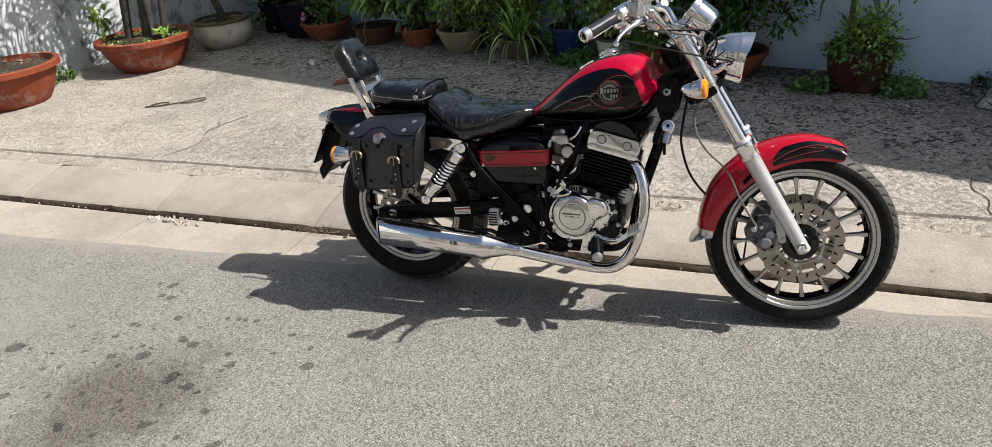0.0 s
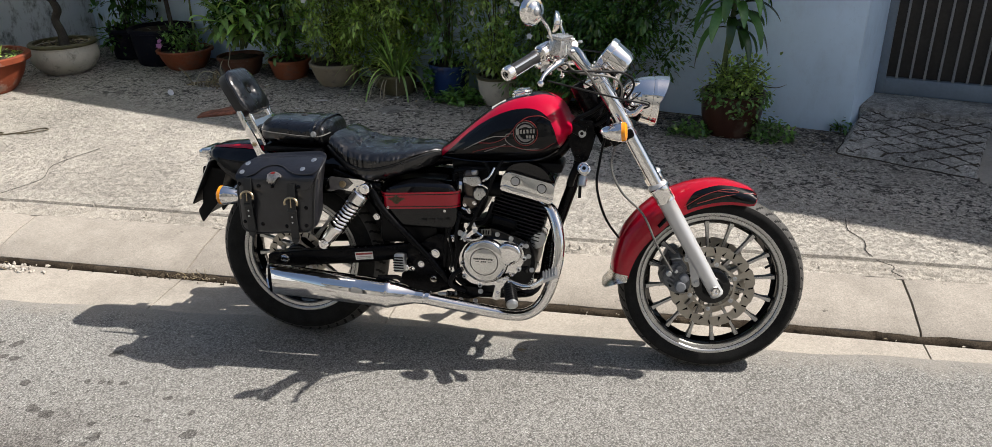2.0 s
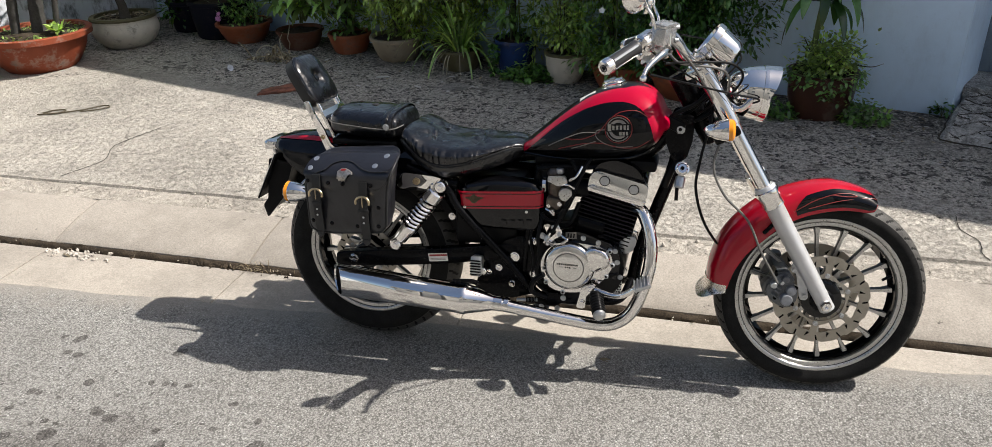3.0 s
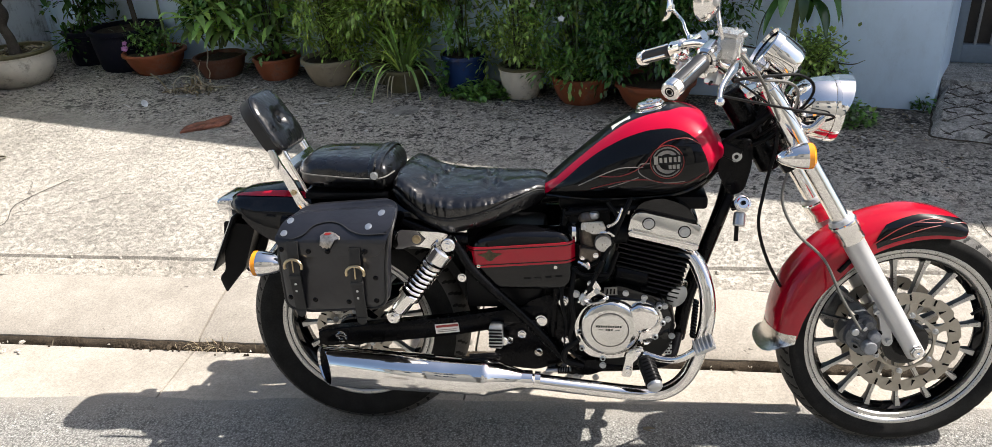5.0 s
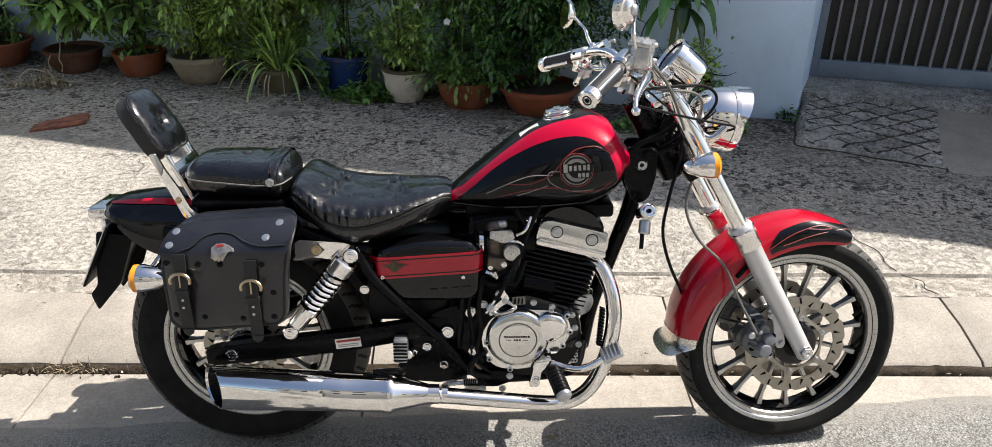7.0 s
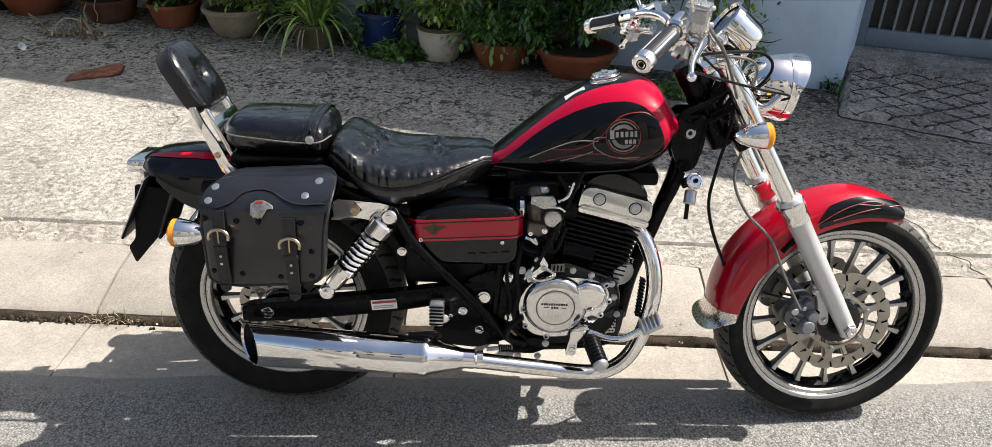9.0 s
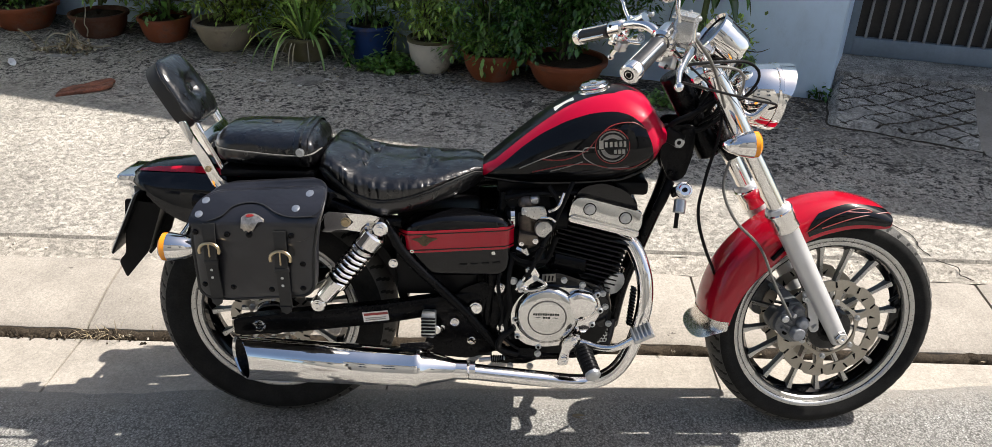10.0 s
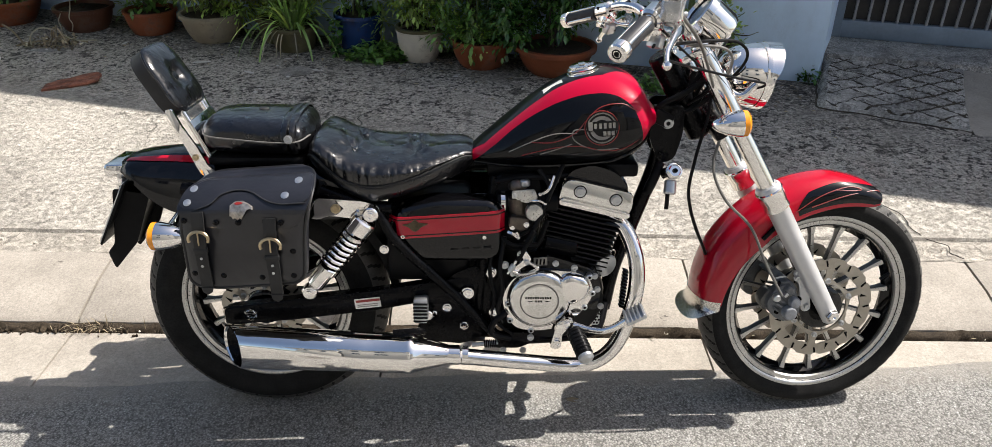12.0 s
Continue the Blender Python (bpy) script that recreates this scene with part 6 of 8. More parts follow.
lock = part("steering_lock", rod((1.0050, -0.055, 0.665), (1.0130, -0.105, 0.69), 0.0155, 0.003), CHROME, bike, "chrome ignition lock")
part("lock_bezel", lathe([(0.044, 0.0165), (0.047, 0.02), (0.052, 0.02), (0.054, 0.016), (0.054, 0.009), (0.050, 0)], along((1.0050, -0.055, 0.665), (1.0130, -0.105, 0.69)), 24), CHROME, lock)
part("keyhole", rod((1.0125, -0.104, 0.6895), (1.01303, -0.109, 0.692), 0.0055, 0.0005, 12), BLACK_FRAME, lock)
part("lock_barrel", rod((1.0100, -0.085, 0.66), (1.0060, -0.1, 0.63), 0.014, 0.003), SILVER, lock)
key = part("key", box((1.0020, -0.1, 0.615), (0.01, 0.003, 0.045), 0.001), BLACK_PLASTIC, lock)
part("radiator_hose", tube([(0.99, -0.045, 0.69), (0.975, -0.06, 0.655), (0.965, -0.05, 0.62)], 0.012, 10), BLACK_PLASTIC, bike)

# ---- exhaust ----
MUF_A, MUF_B = Vector((-0.022, -0.222, 0.290)), Vector((0.425, -0.205, 0.262))
ex = part("exhaust", lathe([(0.004, 0.0462), (0.0, 0.0475), (0.0, 0.0495), (0.006, 0.0505), (0.32, 0.0475), (0.41, 0.0475), (0.415, 0.049), (0.428, 0.049), (0.432, 0.046), (0.515, 0.023), (0.53, 0.0225)], along(MUF_A, MUF_B), 48), CHROME, bike, "long polished chrome silencer and pipe")
bore = part("silencer_bore", lathe([(0.003, 0.0468), (0.014, 0.046), (0.3, 0.041), (0.3, 0.0)], along(MUF_A, MUF_B), 40), BLACK_FRAME, ex)
for o in (ex, bore):
    # the mouth is cut at a slant that opens outwards
    for v in o.data.vertices:
        near = max(0.0, 1 - (v.co.x - MUF_A.x + 0.02) / 0.06)
        if near > 0:
            v.co.x += (0.75 * (MUF_A.y - v.co.y) + 0.012) * min(1.0, near * 1.4)
dirx = (MUF_B - MUF_A).normalized()
jn = MUF_A + dirx * 0.515
part("header_pipe", tube([jn, (0.56, -0.188, 0.241), (0.68, -0.165, 0.215), (0.795, -0.148, 0.196), (0.853, -0.142, 0.205), (0.896, -0.138, 0.243), (0.926, -0.132, 0.313), (0.943, -0.122, 0.40), (0.939, -0.105, 0.47), (0.915, -0.075, 0.53), (0.88, -0.05, 0.56)], 0.0195, 20), CHROME, ex, "curved chrome header pipe")
part("clamp", lathe([(0, 0.0205), (0, 0.0235), (0.03, 0.0235), (0.03, 0.0205)], along(jn - dirx * 0.005, jn + dirx), 32, closed=True), CHROME, ex)
part("clamp", lathe([(0.036, 0.0205), (0.036, 0.0228), (0.05, 0.0228), (0.05, 0.0205)], along(jn - dirx * 0.005, jn + dirx), 32, closed=True), CHROME, ex)
part("heat_shield_strap", tube([(0.43, -0.17, 0.3), (0.42, -0.19, 0.315), (0.36, -0.19, 0.31)], 0.008, 8), BLACK_FRAME, ex)
for k in range(12):
    a = k / 11
    part("shield_slot", box((0.915 - 0.006 * a, -0.115 - 0.01 * a, 0.44 - 0.09 * a), (0.014, 0.02, 0.003), 0.001, pose(0, 0, 0, 0, 20, 0)), BLACK_FRAME, ex)

# ---- pegs and pedals ----
def peg(at, d, w, parent_label):
    at, d = Vector(at), Vector(d).normalized()
    p = part("foot_peg", lathe([(0, 0), (0, 0.014), (0.004, 0.018), (0.075, 0.0175), (0.08, 0.015), (0.08, 0)], along(at, at + d), 20, lambda k, i: 0.002 if k % 4 < 2 and 1 < i < 4 else 0), BLACK_PLASTIC, bike, parent_label)
    part("end_cap", lathe([(0.08, 0), (0.078, 0.0185), (0.086, 0.0185), (0.092, 0.012), (0.092, 0)], along(at, at + d), 20), SILVER, p)
    for k in range(7):
        part("rib", lathe([(0.008 + 0.01 * k, 0.0178), (0.010 + 0.01 * k, 0.021), (0.0125 + 0.01 * k, 0.021), (0.0145 + 0.01 * k, 0.0178)], along(at, at + d), 16), BLACK_PLASTIC, p)
    return p


peg((0.792, -0.165, 0.305), (0.25, -0.8, -0.36), 0, "front foot peg with a ribbed rubber")
peg((0.772, 0.165, 0.3), (0.25, 0.8, -0.32), 0, "front foot peg with a ribbed rubber")
rp = part("rear_foot_peg", box((0.424, -0.15, 0.352), (0.034, 0.04, 0.062), 0.006, pose(0, 0, 0, -10, 0, 0)), SILVER, bike, "folded grey rear foot peg")
for k in range(6):
    part("rib", box((0.424, -0.172, 0.331 + 0.009 * k), (0.034, 0.006, 0.004), 0.001, pose(0, 0, 0, -10, 0, 0)), BLACK_PLASTIC, rp)
part("hinge", rod((0.44, -0.115, 0.33), (0.44, -0.15, 0.333), 0.012, 0.002), CHROME, rp)
pb = part("peg_bracket", plate(rounded([(0.735, 0.252), (0.75, 0.32), (0.785, 0.335), (0.80, 0.31), (0.765, 0.30), (0.762, 0.252)], 0.008), -0.165, -0.152, None, 0.002), CHROME, bike, "chrome peg bracket")
bolt(pb, (0.752, -0.166, 0.27), 0.009)
bolt(pb, (0.775, -0.166, 0.318), 0.009)
pedal = part("brake_pedal", tube([(0.79, -0.16, 0.315), (0.84, -0.175, 0.31), (0.875, -0.19, 0.322), (0.91, -0.2, 0.35)], 0.009, 10), CHROME, bike, "chrome rear brake pedal")
pd = box((0, 0, 0), (0.05, 0.042, 0.012), 0.003, pose(0.928, -0.2, 0.366, 18, -28, 0))
pdo = part("pedal_pad", pd, SILVER, pedal, "ribbed pedal pad")
for k in range(5):
    part("rib", add_box(bmesh.new(), (0, 0, 0), (0.004, 0.042, 0.006), 0.001, pose(0.928, -0.2, 0.366, 18, -28, 0) @ pose(-0.02 + 0.01 * k, 0, 0.008)), SILVER, pdo)

# ---- saddlebag ----
def saddlebag():
    y0, y1 = -0.17, -0.292
    outl = rounded([(-0.058, 0.47), (-0.062, 0.62), (-0.04, 0.705), (-0.015, 0.728), (0.205, 0.742), (0.212, 0.70), (0.195, 0.6), (0.188, 0.495), (0.17, 0.478), (0.0, 0.462)], 0.025, 6)
    c = Vector((0.07, 0, 0.59))
    rings = []
    for y, k in ((y0, 0.84), (-0.2, 0.90), (-0.235, 0.97), (-0.258, 1.0), (-0.275, 0.985), (-0.286, 0.95), (y1, 0.86)):
        rings.append([(c.x + (u - c.x) * k, y, c.z + (v - c.z) * k) for u, v in outl])
    bag = part("saddlebag", skin(bmesh.new(), rings), BAG_LEATHER, bike, "black leather saddlebag with buckled straps and an eagle badge")
    flap = rounded([(-0.06, 0.655), (-0.046, 0.71), (-0.015, 0.731), (0.206, 0.745), (0.212, 0.70), (0.197, 0.64), (0.175, 0.612), (0.12, 0.618), (0.03, 0.612), (-0.02, 0.618), (-0.045, 0.63)], 0.018, 5)
    part("flap", plate(flap, -0.296, -0.2895, None, 0.002), BAG_LEATHER, bag, "leather flap")
    yoke = [(-0.055, 0.665), (-0.04, 0.71), (-0.012, 0.729), (0.204, 0.743), (0.209, 0.70), (0.2, 0.675), (0.15, 0.672), (0.118, 0.682), (0.09, 0.70), (0.06, 0.705), (0.03, 0.695), (0.01, 0.672), (-0.02, 0.658)]
    part("flap_yoke", plate(rounded(yoke, 0.012, 4), -0.300, -0.2955, None, 0.0015), BAG_LEATHER, bag)
    part("stitching", tube([(u, -0.3005, v) for u, v in yoke[5:]], 0.0014, 6, 5), STRAP_LEATHER, bag)
    part("piping", tube([(u * 1.0, -0.283, v) for u, v in [((c.x + (a - c.x) * 0.975), (c.z + (b - c.z) * 0.975)) for a, b in (*outl, outl[0])]], 0.004, 8, 1, False), STRAP_LEATHER, bag)
    for at in ((-0.03, 0.708), (0.178, 0.728), (-0.037, 0.675), (0.157, 0.692)):
        part("stud", lathe([(0, 0.008), (0.001, 0.008), (0.003, 0.005), (0.0036, 0)], along((at[0], -0.300, at[1]), (at[0], -1, at[1])), 14), SILVER, bag)
    for u, v in ((-0.045, 0.632), (0.02, 0.628), (0.065, 0.628), (0.12, 0.632), (0.15, 0.628), (-0.04, 0.505), (0.02, 0.5), (0.1, 0.497), (0.165, 0.502), (0.168, 0.56)):
        part("stud", lathe([(0, 0.0065), (0.001, 0.0065), (0.003, 0.004), (0.0036, 0)], along((u, -0.2975 if v > 0.6 else -0.291, v), (u, -1, v)), 12), BLACK_FRAME, bag)
    for x, z in ((-0.016, 0.598), (0.128, 0.583)):
        s = part("strap", skin(bmesh.new(), [[(x - 0.0125, y, zz), (x + 0.0125, y, zz), (x + 0.0125, y + 0.005, zz), (x - 0.0125, y + 0.005, zz)] for zz, y in ((z + 0.055, -0.301), (z + 0.01, -0.305), (z - 0.03, -0.308), (z - 0.09, -0.3), (z - 0.125, -0.297))]), STRAP_LEATHER, bag, "black buckled strap")
        part("strap_tip", plate([(x - 0.0125, z - 0.124), (x + 0.0125, z - 0.124), (x + 0.010, z - 0.136), (x, z - 0.143), (x - 0.010, z - 0.136)], -0.2995, -0.2945, None, 0.001), STRAP_LEATHER, s)
        part("strap_keeper", box((x, -0.306, z - 0.032), (0.03, 0.008, 0.011), 0.002), STRAP_LEATHER, s)
        part("buckle", tube([(x + 0.0205 * math.cos(a), -0.311, z - 0.004 + 0.018 * math.sin(a)) for a in (radians(-20 + 220 * i / 14) for i in range(15))], 0.0034, 8, 2), BRASS, s, "worn brass buckle")
        part("prong", rod((x, -0.312, z + 0.012), (x, -0.312, z - 0.018), 0.0018, 0.0005, 8), BRASS, s)
        for k in range(2):
            part("strap_hole", lathe([(0, 0), (0, 0.003), (0.001, 0.003), (0.001, 0)], along((x, -0.3085, z - 0.05 - 0.018 * k), (x, -1, z - 0.05 - 0.018 * k)), 10), SILVER, s)
    e = [(0.048, 0.672), (0.058, 0.681), (0.075, 0.683), (0.088, 0.676), (0.1, 0.668), (0.101, 0.66), (0.094, 0.664), (0.086, 0.66), (0.082, 0.648), (0.075, 0.634), (0.071, 0.642), (0.066, 0.632), (0.061, 0.641), (0.055, 0.634), (0.053, 0.645), (0.047, 0.643), (0.05, 0.655)]
    e = [(0.072 + 0.86 * (u - 0.072), 0.656 + 0.86 * (v - 0.656)) for u, v in e]
    eg = part("emblem", plate(e, -0.305, -0.2985, None, 0.0012), EAGLE_METAL, bag, "metal bird-head emblem")
    part("crest", plate([(0.060, 0.6745), (0.064, 0.678), (0.073, 0.6785), (0.077, 0.676), (0.071, 0.673), (0.064, 0.672)], -0.3062, -0.303), PIN_RED, eg)

    # the lid curves back over the top, and the bag hangs closer in towards the rear
    tuck = Matrix(((1.1, 0, 0, -0.019), (-0.15, 1, 0, 0.036), (0.065, 0, 1, -0.009), (0, 0, 0, 1)))
    for o in (bag, *bag.children_recursive):
        bm = bmesh.new()
        bm.from_mesh(o.data)
        for k in range(11):
            bmesh.ops.bisect_plane(bm, geom=[*bm.verts, *bm.edges, *bm.faces], plane_co=(0, 0, 0.648 + 0.009 * k), plane_no=(0, 0, 1))
        for v in bm.verts:
            f = 0.088 * max(0.0, (v.co.z - 0.648) / 0.095) ** 1.5 * min(1.0, max(0.0, (-0.165 - v.co.y) / 0.11))
            v.co.y += f
            v.co.z -= 0.40 * f
        bm.to_mesh(o.data)
        bm.free()
        o.data.transform(tuck)
    return bag


def other_side(ob):
    """A mirror image of a part with all its pieces."""
    made = {}
    for o in (ob, *ob.children_recursive):
        made[o] = new(o.name.split(".")[0], o.data)
        made[o].parent = made.get(o.parent, o.parent)
        for key in o.keys():
            made[o][key] = o[key]
    made[ob].matrix_local = Matrix.Diagonal((1, -1, 1, 1))


other_side(saddlebag())

for k in range(4):
    part("wiring_loom", tube([(1.08 - 0.01 * k, -0.06 + 0.025 * k, 0.9), (1.03, -0.055 + 0.02 * k, 0.86 - 0.012 * k), (0.98, -0.05 + 0.02 * k, 0.83 - 0.02 * k), (0.94, -0.03, 0.77)], 0.007, 8), BLACK_PLASTIC, bike)
part("ignition_coil", box((0.985, -0.035, 0.80), (0.05, 0.05, 0.035), 0.006, pose(0, 0, 0, 0, 25, 0)), BLACK_PLASTIC, bike)
for x, z in ((0.985, 0.71), (1.01, 0.815)):
    bolt(bike, (x, -0.056, z), 0.007, material=BLACK_FRAME)
# ---- plants ----
def leaf_material(name, colour, trans=0.25, rough=0.42):
    m = Nodes(name)
    geo = m.t.nodes.new("ShaderNodeNewGeometry").outputs["Random Per Island"]
    c = m.mix(m.math("MULTIPLY", geo, geo), shade(colour, 0.4), shade(colour, 2.1))
    c = m.mix(m.math("MULTIPLY", m.ramp(geo, 0.9, 0.97), 0.5), c, (colour[1] * 1.3, colour[1] * 1.05, colour[2]))
    c = m.mix(m.math("MULTIPLY", m.ramp(m.noise(60, 3), 0.4, 0.7), 0.3), c, shade(colour, 0.5))
    m.set(Base_Color=c, Roughness=rough, Specular_IOR_Level=0.7)
    m.bump(m.noise(120, 2), 0.15, 0.003)
    out = m.t.nodes["Material Output"]
    tr = m.node("BsdfTranslucent", Color=m.mix(1.0, c, (1.4, 1.5, 0.6), "MULTIPLY"))
    mx = m.node("MixShader")
    mx.inputs[0].default_value = trans
    m.t.links.new(m.b.outputs[0], mx.inputs[1])
    m.t.links.new(tr.outputs[0], mx.inputs[2])
    m.t.links.new(mx.outputs[0], out.inputs["Surface"])
    return m.mat


LEAF_MID = leaf_material("mid_green_leaf", (0.1428, 0.2729, 0.0707), 0.3, 0.28)
LEAF_DARK = leaf_material("dark_green_leaf", (0.0762, 0.175, 0.0475), 0.25, 0.26)
LEAF_LIGHT = leaf_material("light_green_leaf", (0.3029, 0.4811, 0.1515), 0.3, 0.3)
LEAF_YELLOW = leaf_material("yellow_green_leaf", (0.3071, 0.4371, 0.1181), 0.3, 0.32)
LEAF_STRAW = leaf_material("straw_leaf", (0.46, 0.42, 0.32), 0.1, 0.8)
LEAF_DRY = leaf_material("dry_leaf", (0.24, 0.19, 0.12), 0.1, 0.8)
BARK = simple("dark_bark", (0.045, 0.038, 0.03), 0.85, 0.0, 0.4, 14, 0.9, 60)
PALM_BARK = simple("grey_ringed_bark", (0.06, 0.056, 0.05), 0.85, 0.0, 0.35, 10, 0.9, 40)
STEM_GREEN = simple("green_stem", (0.09, 0.13, 0.04), 0.6, 0.0, 0.3, 20)
SOIL = concrete_material("potting_soil", (0.06, 0.045, 0.03), 0.6, 9.0, 1.0, 0.5)
PETAL = simple("white_petal", (0.68, 0.68, 0.663), 0.6, 0.0, 0.05, 40)
PETAL_PINK = simple("pink_petal", (0.45, 0.18, 0.42), 0.6, 0.0, 0.1, 40)


def pot_material(name, colour, wear, rough=0.6, worn=(0.45, 0.4, 0.34)):
    m = Nodes(name)
    c = m.mix(m.ramp(m.noise(6, 4), 0.3, 0.7), shade(colour, 0.8), shade(colour, 1.15))
    c = m.mix(m.math("MULTIPLY", m.ramp(m.noise(4.5, 7, 0.7), 0.55, 0.64), wear), c, worn)
    c = m.mix(m.math("MULTIPLY", m.ramp(m.noise(9, 7, 0.75), 0.55, 0.7), 0.65), c, (0.04, 0.03, 0.022))
    m.set(Base_Color=c, Roughness=rough, Specular_IOR_Level=0.25)
    m.bump(m.noise(50, 4), 0.3, 0.004)
    return m.mat


TERRA = pot_material("terracotta", (0.22, 0.066, 0.028), 0.12)
TERRA_OLD = pot_material("peeling_terracotta_paint", (0.23, 0.055, 0.025), 0.5)
TERRA_BROWN = pot_material("brown_terracotta", (0.10, 0.042, 0.024), 0.1)
BEIGE_POT = pot_material("beige_cement", (0.26, 0.22, 0.155), 0.2, 0.8)
WHITE_POT = pot_material("white_glaze", (0.528, 0.493, 0.414), 0.1, 0.4)
BLUE_POT = pot_material("blue_glaze", (0.012, 0.035, 0.12), 0.05, 0.25)
NAVY_POT = pot_material("navy_plastic", (0.0015, 0.0025, 0.009), 0.0, 0.8)
OLIVE_POT = pot_material("olive_glaze", (0.1, 0.09, 0.045), 0.1, 0.5)
MAROON_POT = pot_material("brown_glaze", (0.055, 0.022, 0.014), 0.12, 0.3)


class Leaves:
    """Collects many leaves into one mesh."""

    def __init__(self):
        self.v, self.f = [], []

    def blade(self, at, d, length, width, droop=0.3, fold=0.25, n=4, up=None):
        """One leaf from at along d: a folded blade that narrows at both ends and droops."""
        d = Vector(d).normalized()
        side = d.cross(Vector(up) if up else Vector((0, 0, 1)))
        side = side.normalized() if side.length > 1e-3 else d.orthogonal().normalized()
        p, k = Vector(at), len(self.v)
        for i in range(n + 1):
            t = i / n
            w = width * 0.5 * max(0.03, math.sin(math.pi * min(1.0, 0.12 + 0.88 * t)) ** 0.75)
            nn = side.cross(d)
            self.v += [p - side * w + nn * w * fold, p.copy(), p + side * w + nn * w * fold]
            d = (d + Vector((0, 0, -droop / n))).normalized()
            p = p + d * (length / n)
        for i in range(n):
            a = k + 3 * i
            self.f += [(a, a + 1, a + 4, a + 3), (a + 1, a + 2, a + 5, a + 4)]

    def part(self, name, material, parent, label=""):
        me = bpy.data.meshes.new(name)
        me.from_pydata([tuple(p) for p in self.v], [], self.f)
        me.materials.append(material)
        me.shade_smooth()
        ob = new(name, me)
        ob.parent = parent
        return tagged(ob, label)


def rnd(a, b):
    return random.uniform(a, b)


def any_way():
    z, a = rnd(-1, 1), rnd(0, 2 * math.pi)
    r = math.sqrt(1 - z * z)
    return Vector((r * math.cos(a), r * math.sin(a), z))


def pot(t, r, h, base, material, bulge=0.0, lip=0.02, soil_drop=0.025, label=""):
    prof = [(0, 0), (0, base * r)]
    for i in range(1, 9):
        k = i / 9
        prof.append((h * k, r * (base + (0.94 - base) * k ** 0.75) + bulge * r * math.sin(math.pi * k)))
    prof += [(h - lip * 1.6, r * 0.94), (h - lip * 1.4, r), (h - 0.004, r * 1.005), (h, r * 0.985), (h, r * 0.9), (h - lip, r * 0.885), (h - soil_drop - 0.02, r * 0.86)]
    p = part("pot", lathe(prof, Matrix(), 40, lambda k, i: 0.004 * r * math.sin(k * 0.8 + i)), material, t, label)
    part("soil", grid_disc(r * 0.9, h - soil_drop), SOIL, t)
    return p


def grid_disc(r, z):
    bm = bmesh.new()
    rings = [[(r * k * math.cos(a), r * k * math.sin(a), z + (0.02 * noise.noise((k * 4 * math.cos(a), k * 4 * math.sin(a), z * 9)) if k < 0.95 else 0) + 0.015 * (1 - k)) for a in (2 * math.pi * i / 24 for i in range(24))] for k in (1.0, 0.75, 0.5, 0.25, 0.05)]
    return skin(bm, rings, True, False)


def bush(t, z0, z1, r, n, size, material, stems=7, spread=0.75, off=(0, 0), flowers=0, petal=None, wide=0.5, droop=0.25):
    """Twigs from the soil with leaves round clumps along them."""
    lv, ends = Leaves(), []
    for i in range(stems):
        a = rnd(0, 2 * math.pi)
        k = r * spread * math.sqrt(rnd(0.05, 1))
        top = Vector((off[0] + k * math.cos(a), off[1] + k * math.sin(a), z0 + (z1 - z0) * rnd(0.65, 1.0)))
        mid = Vector((off[0] * 0.4 + 0.4 * k * math.cos(a) + rnd(-0.02, 0.02), off[1] * 0.4 + 0.4 * k * math.sin(a), z0 + (top.z - z0) * 0.5))
        foot = Vector((rnd(-0.04, 0.04), rnd(-0.04, 0.04), z0 - 0.05))
        part("stem", tube([foot, mid, top], (0.006, 0.004, 0.002), 6, 4), STEM_GREEN if i % 2 else BARK, t)
        ends.append((foot, mid, top))
    clumps = []
    for _ in range(60):
        f, a = rnd(0.02, 1.0), rnd(0, 2 * math.pi)
        k = r * math.sqrt(rnd(0.0, 1.0)) * (0.55 + 0.4 * math.sin(math.pi * min(1.0, 0.15 + f)))
        clumps.append(Vector((off[0] * f + k * math.cos(a), off[1] * f + k * math.sin(a) * 0.85, z0 + (z1 - z0) * f)))
    for i in range(int(n * 2.4)):
        c, q = random.choice(clumps), any_way()
        s = size * rnd(0.6, 1.3)
        p = c + q * r * 0.36 * rnd(0.2, 1.0)
        lv.blade(p, q + Vector((0, 0, rnd(-0.3, 0.5))), s, s * wide, droop + rnd(-0.1, 0.4), 0.25, 2)
    for i in range(int(n * 0.6)):
        f, m, e = random.choice(ends)
        k = rnd(0.12, 1.08)
        p = f.lerp(m, min(1, k * 2)) if k < 0.5 else m.lerp(e, (k - 0.5) * 2)
        q = any_way()
        p = p + q * r * rnd(0.05, 0.42) * (0.5 + 0.7 * min(1, k))
        d = (q + Vector((0, 0, rnd(-0.2, 0.7)))).normalized()
        s = size * rnd(0.6, 1.3)
        lv.blade(p, d, s, s * wide, droop + rnd(-0.1, 0.4), 0.25, 2)
    lv.part("foliage", material, t)
    for i in range(flowers):
        f, m, e = random.choice(ends)
        q = any_way()
        q.y = -abs(q.y)
        flower(t, m.lerp(e, rnd(0.2, 1.05)) + q * r * 0.42, petal or PETAL)


def flower(t, at, material, s=0.022):
    lv = Leaves()
    face = Vector((rnd(-0.4, 0.6), -1, rnd(0, 0.8))).normalized()
    u = face.orthogonal().normalized()
    w = face.cross(u)
    for k in range(5):
        a = 2 * math.pi * k / 5
        lv.blade(at, u * math.cos(a) + w * math.sin(a) + face * 0.15, s, s * 0.9, 0.0, 0.1, 2, face)
    lv.part("flower", material, t)


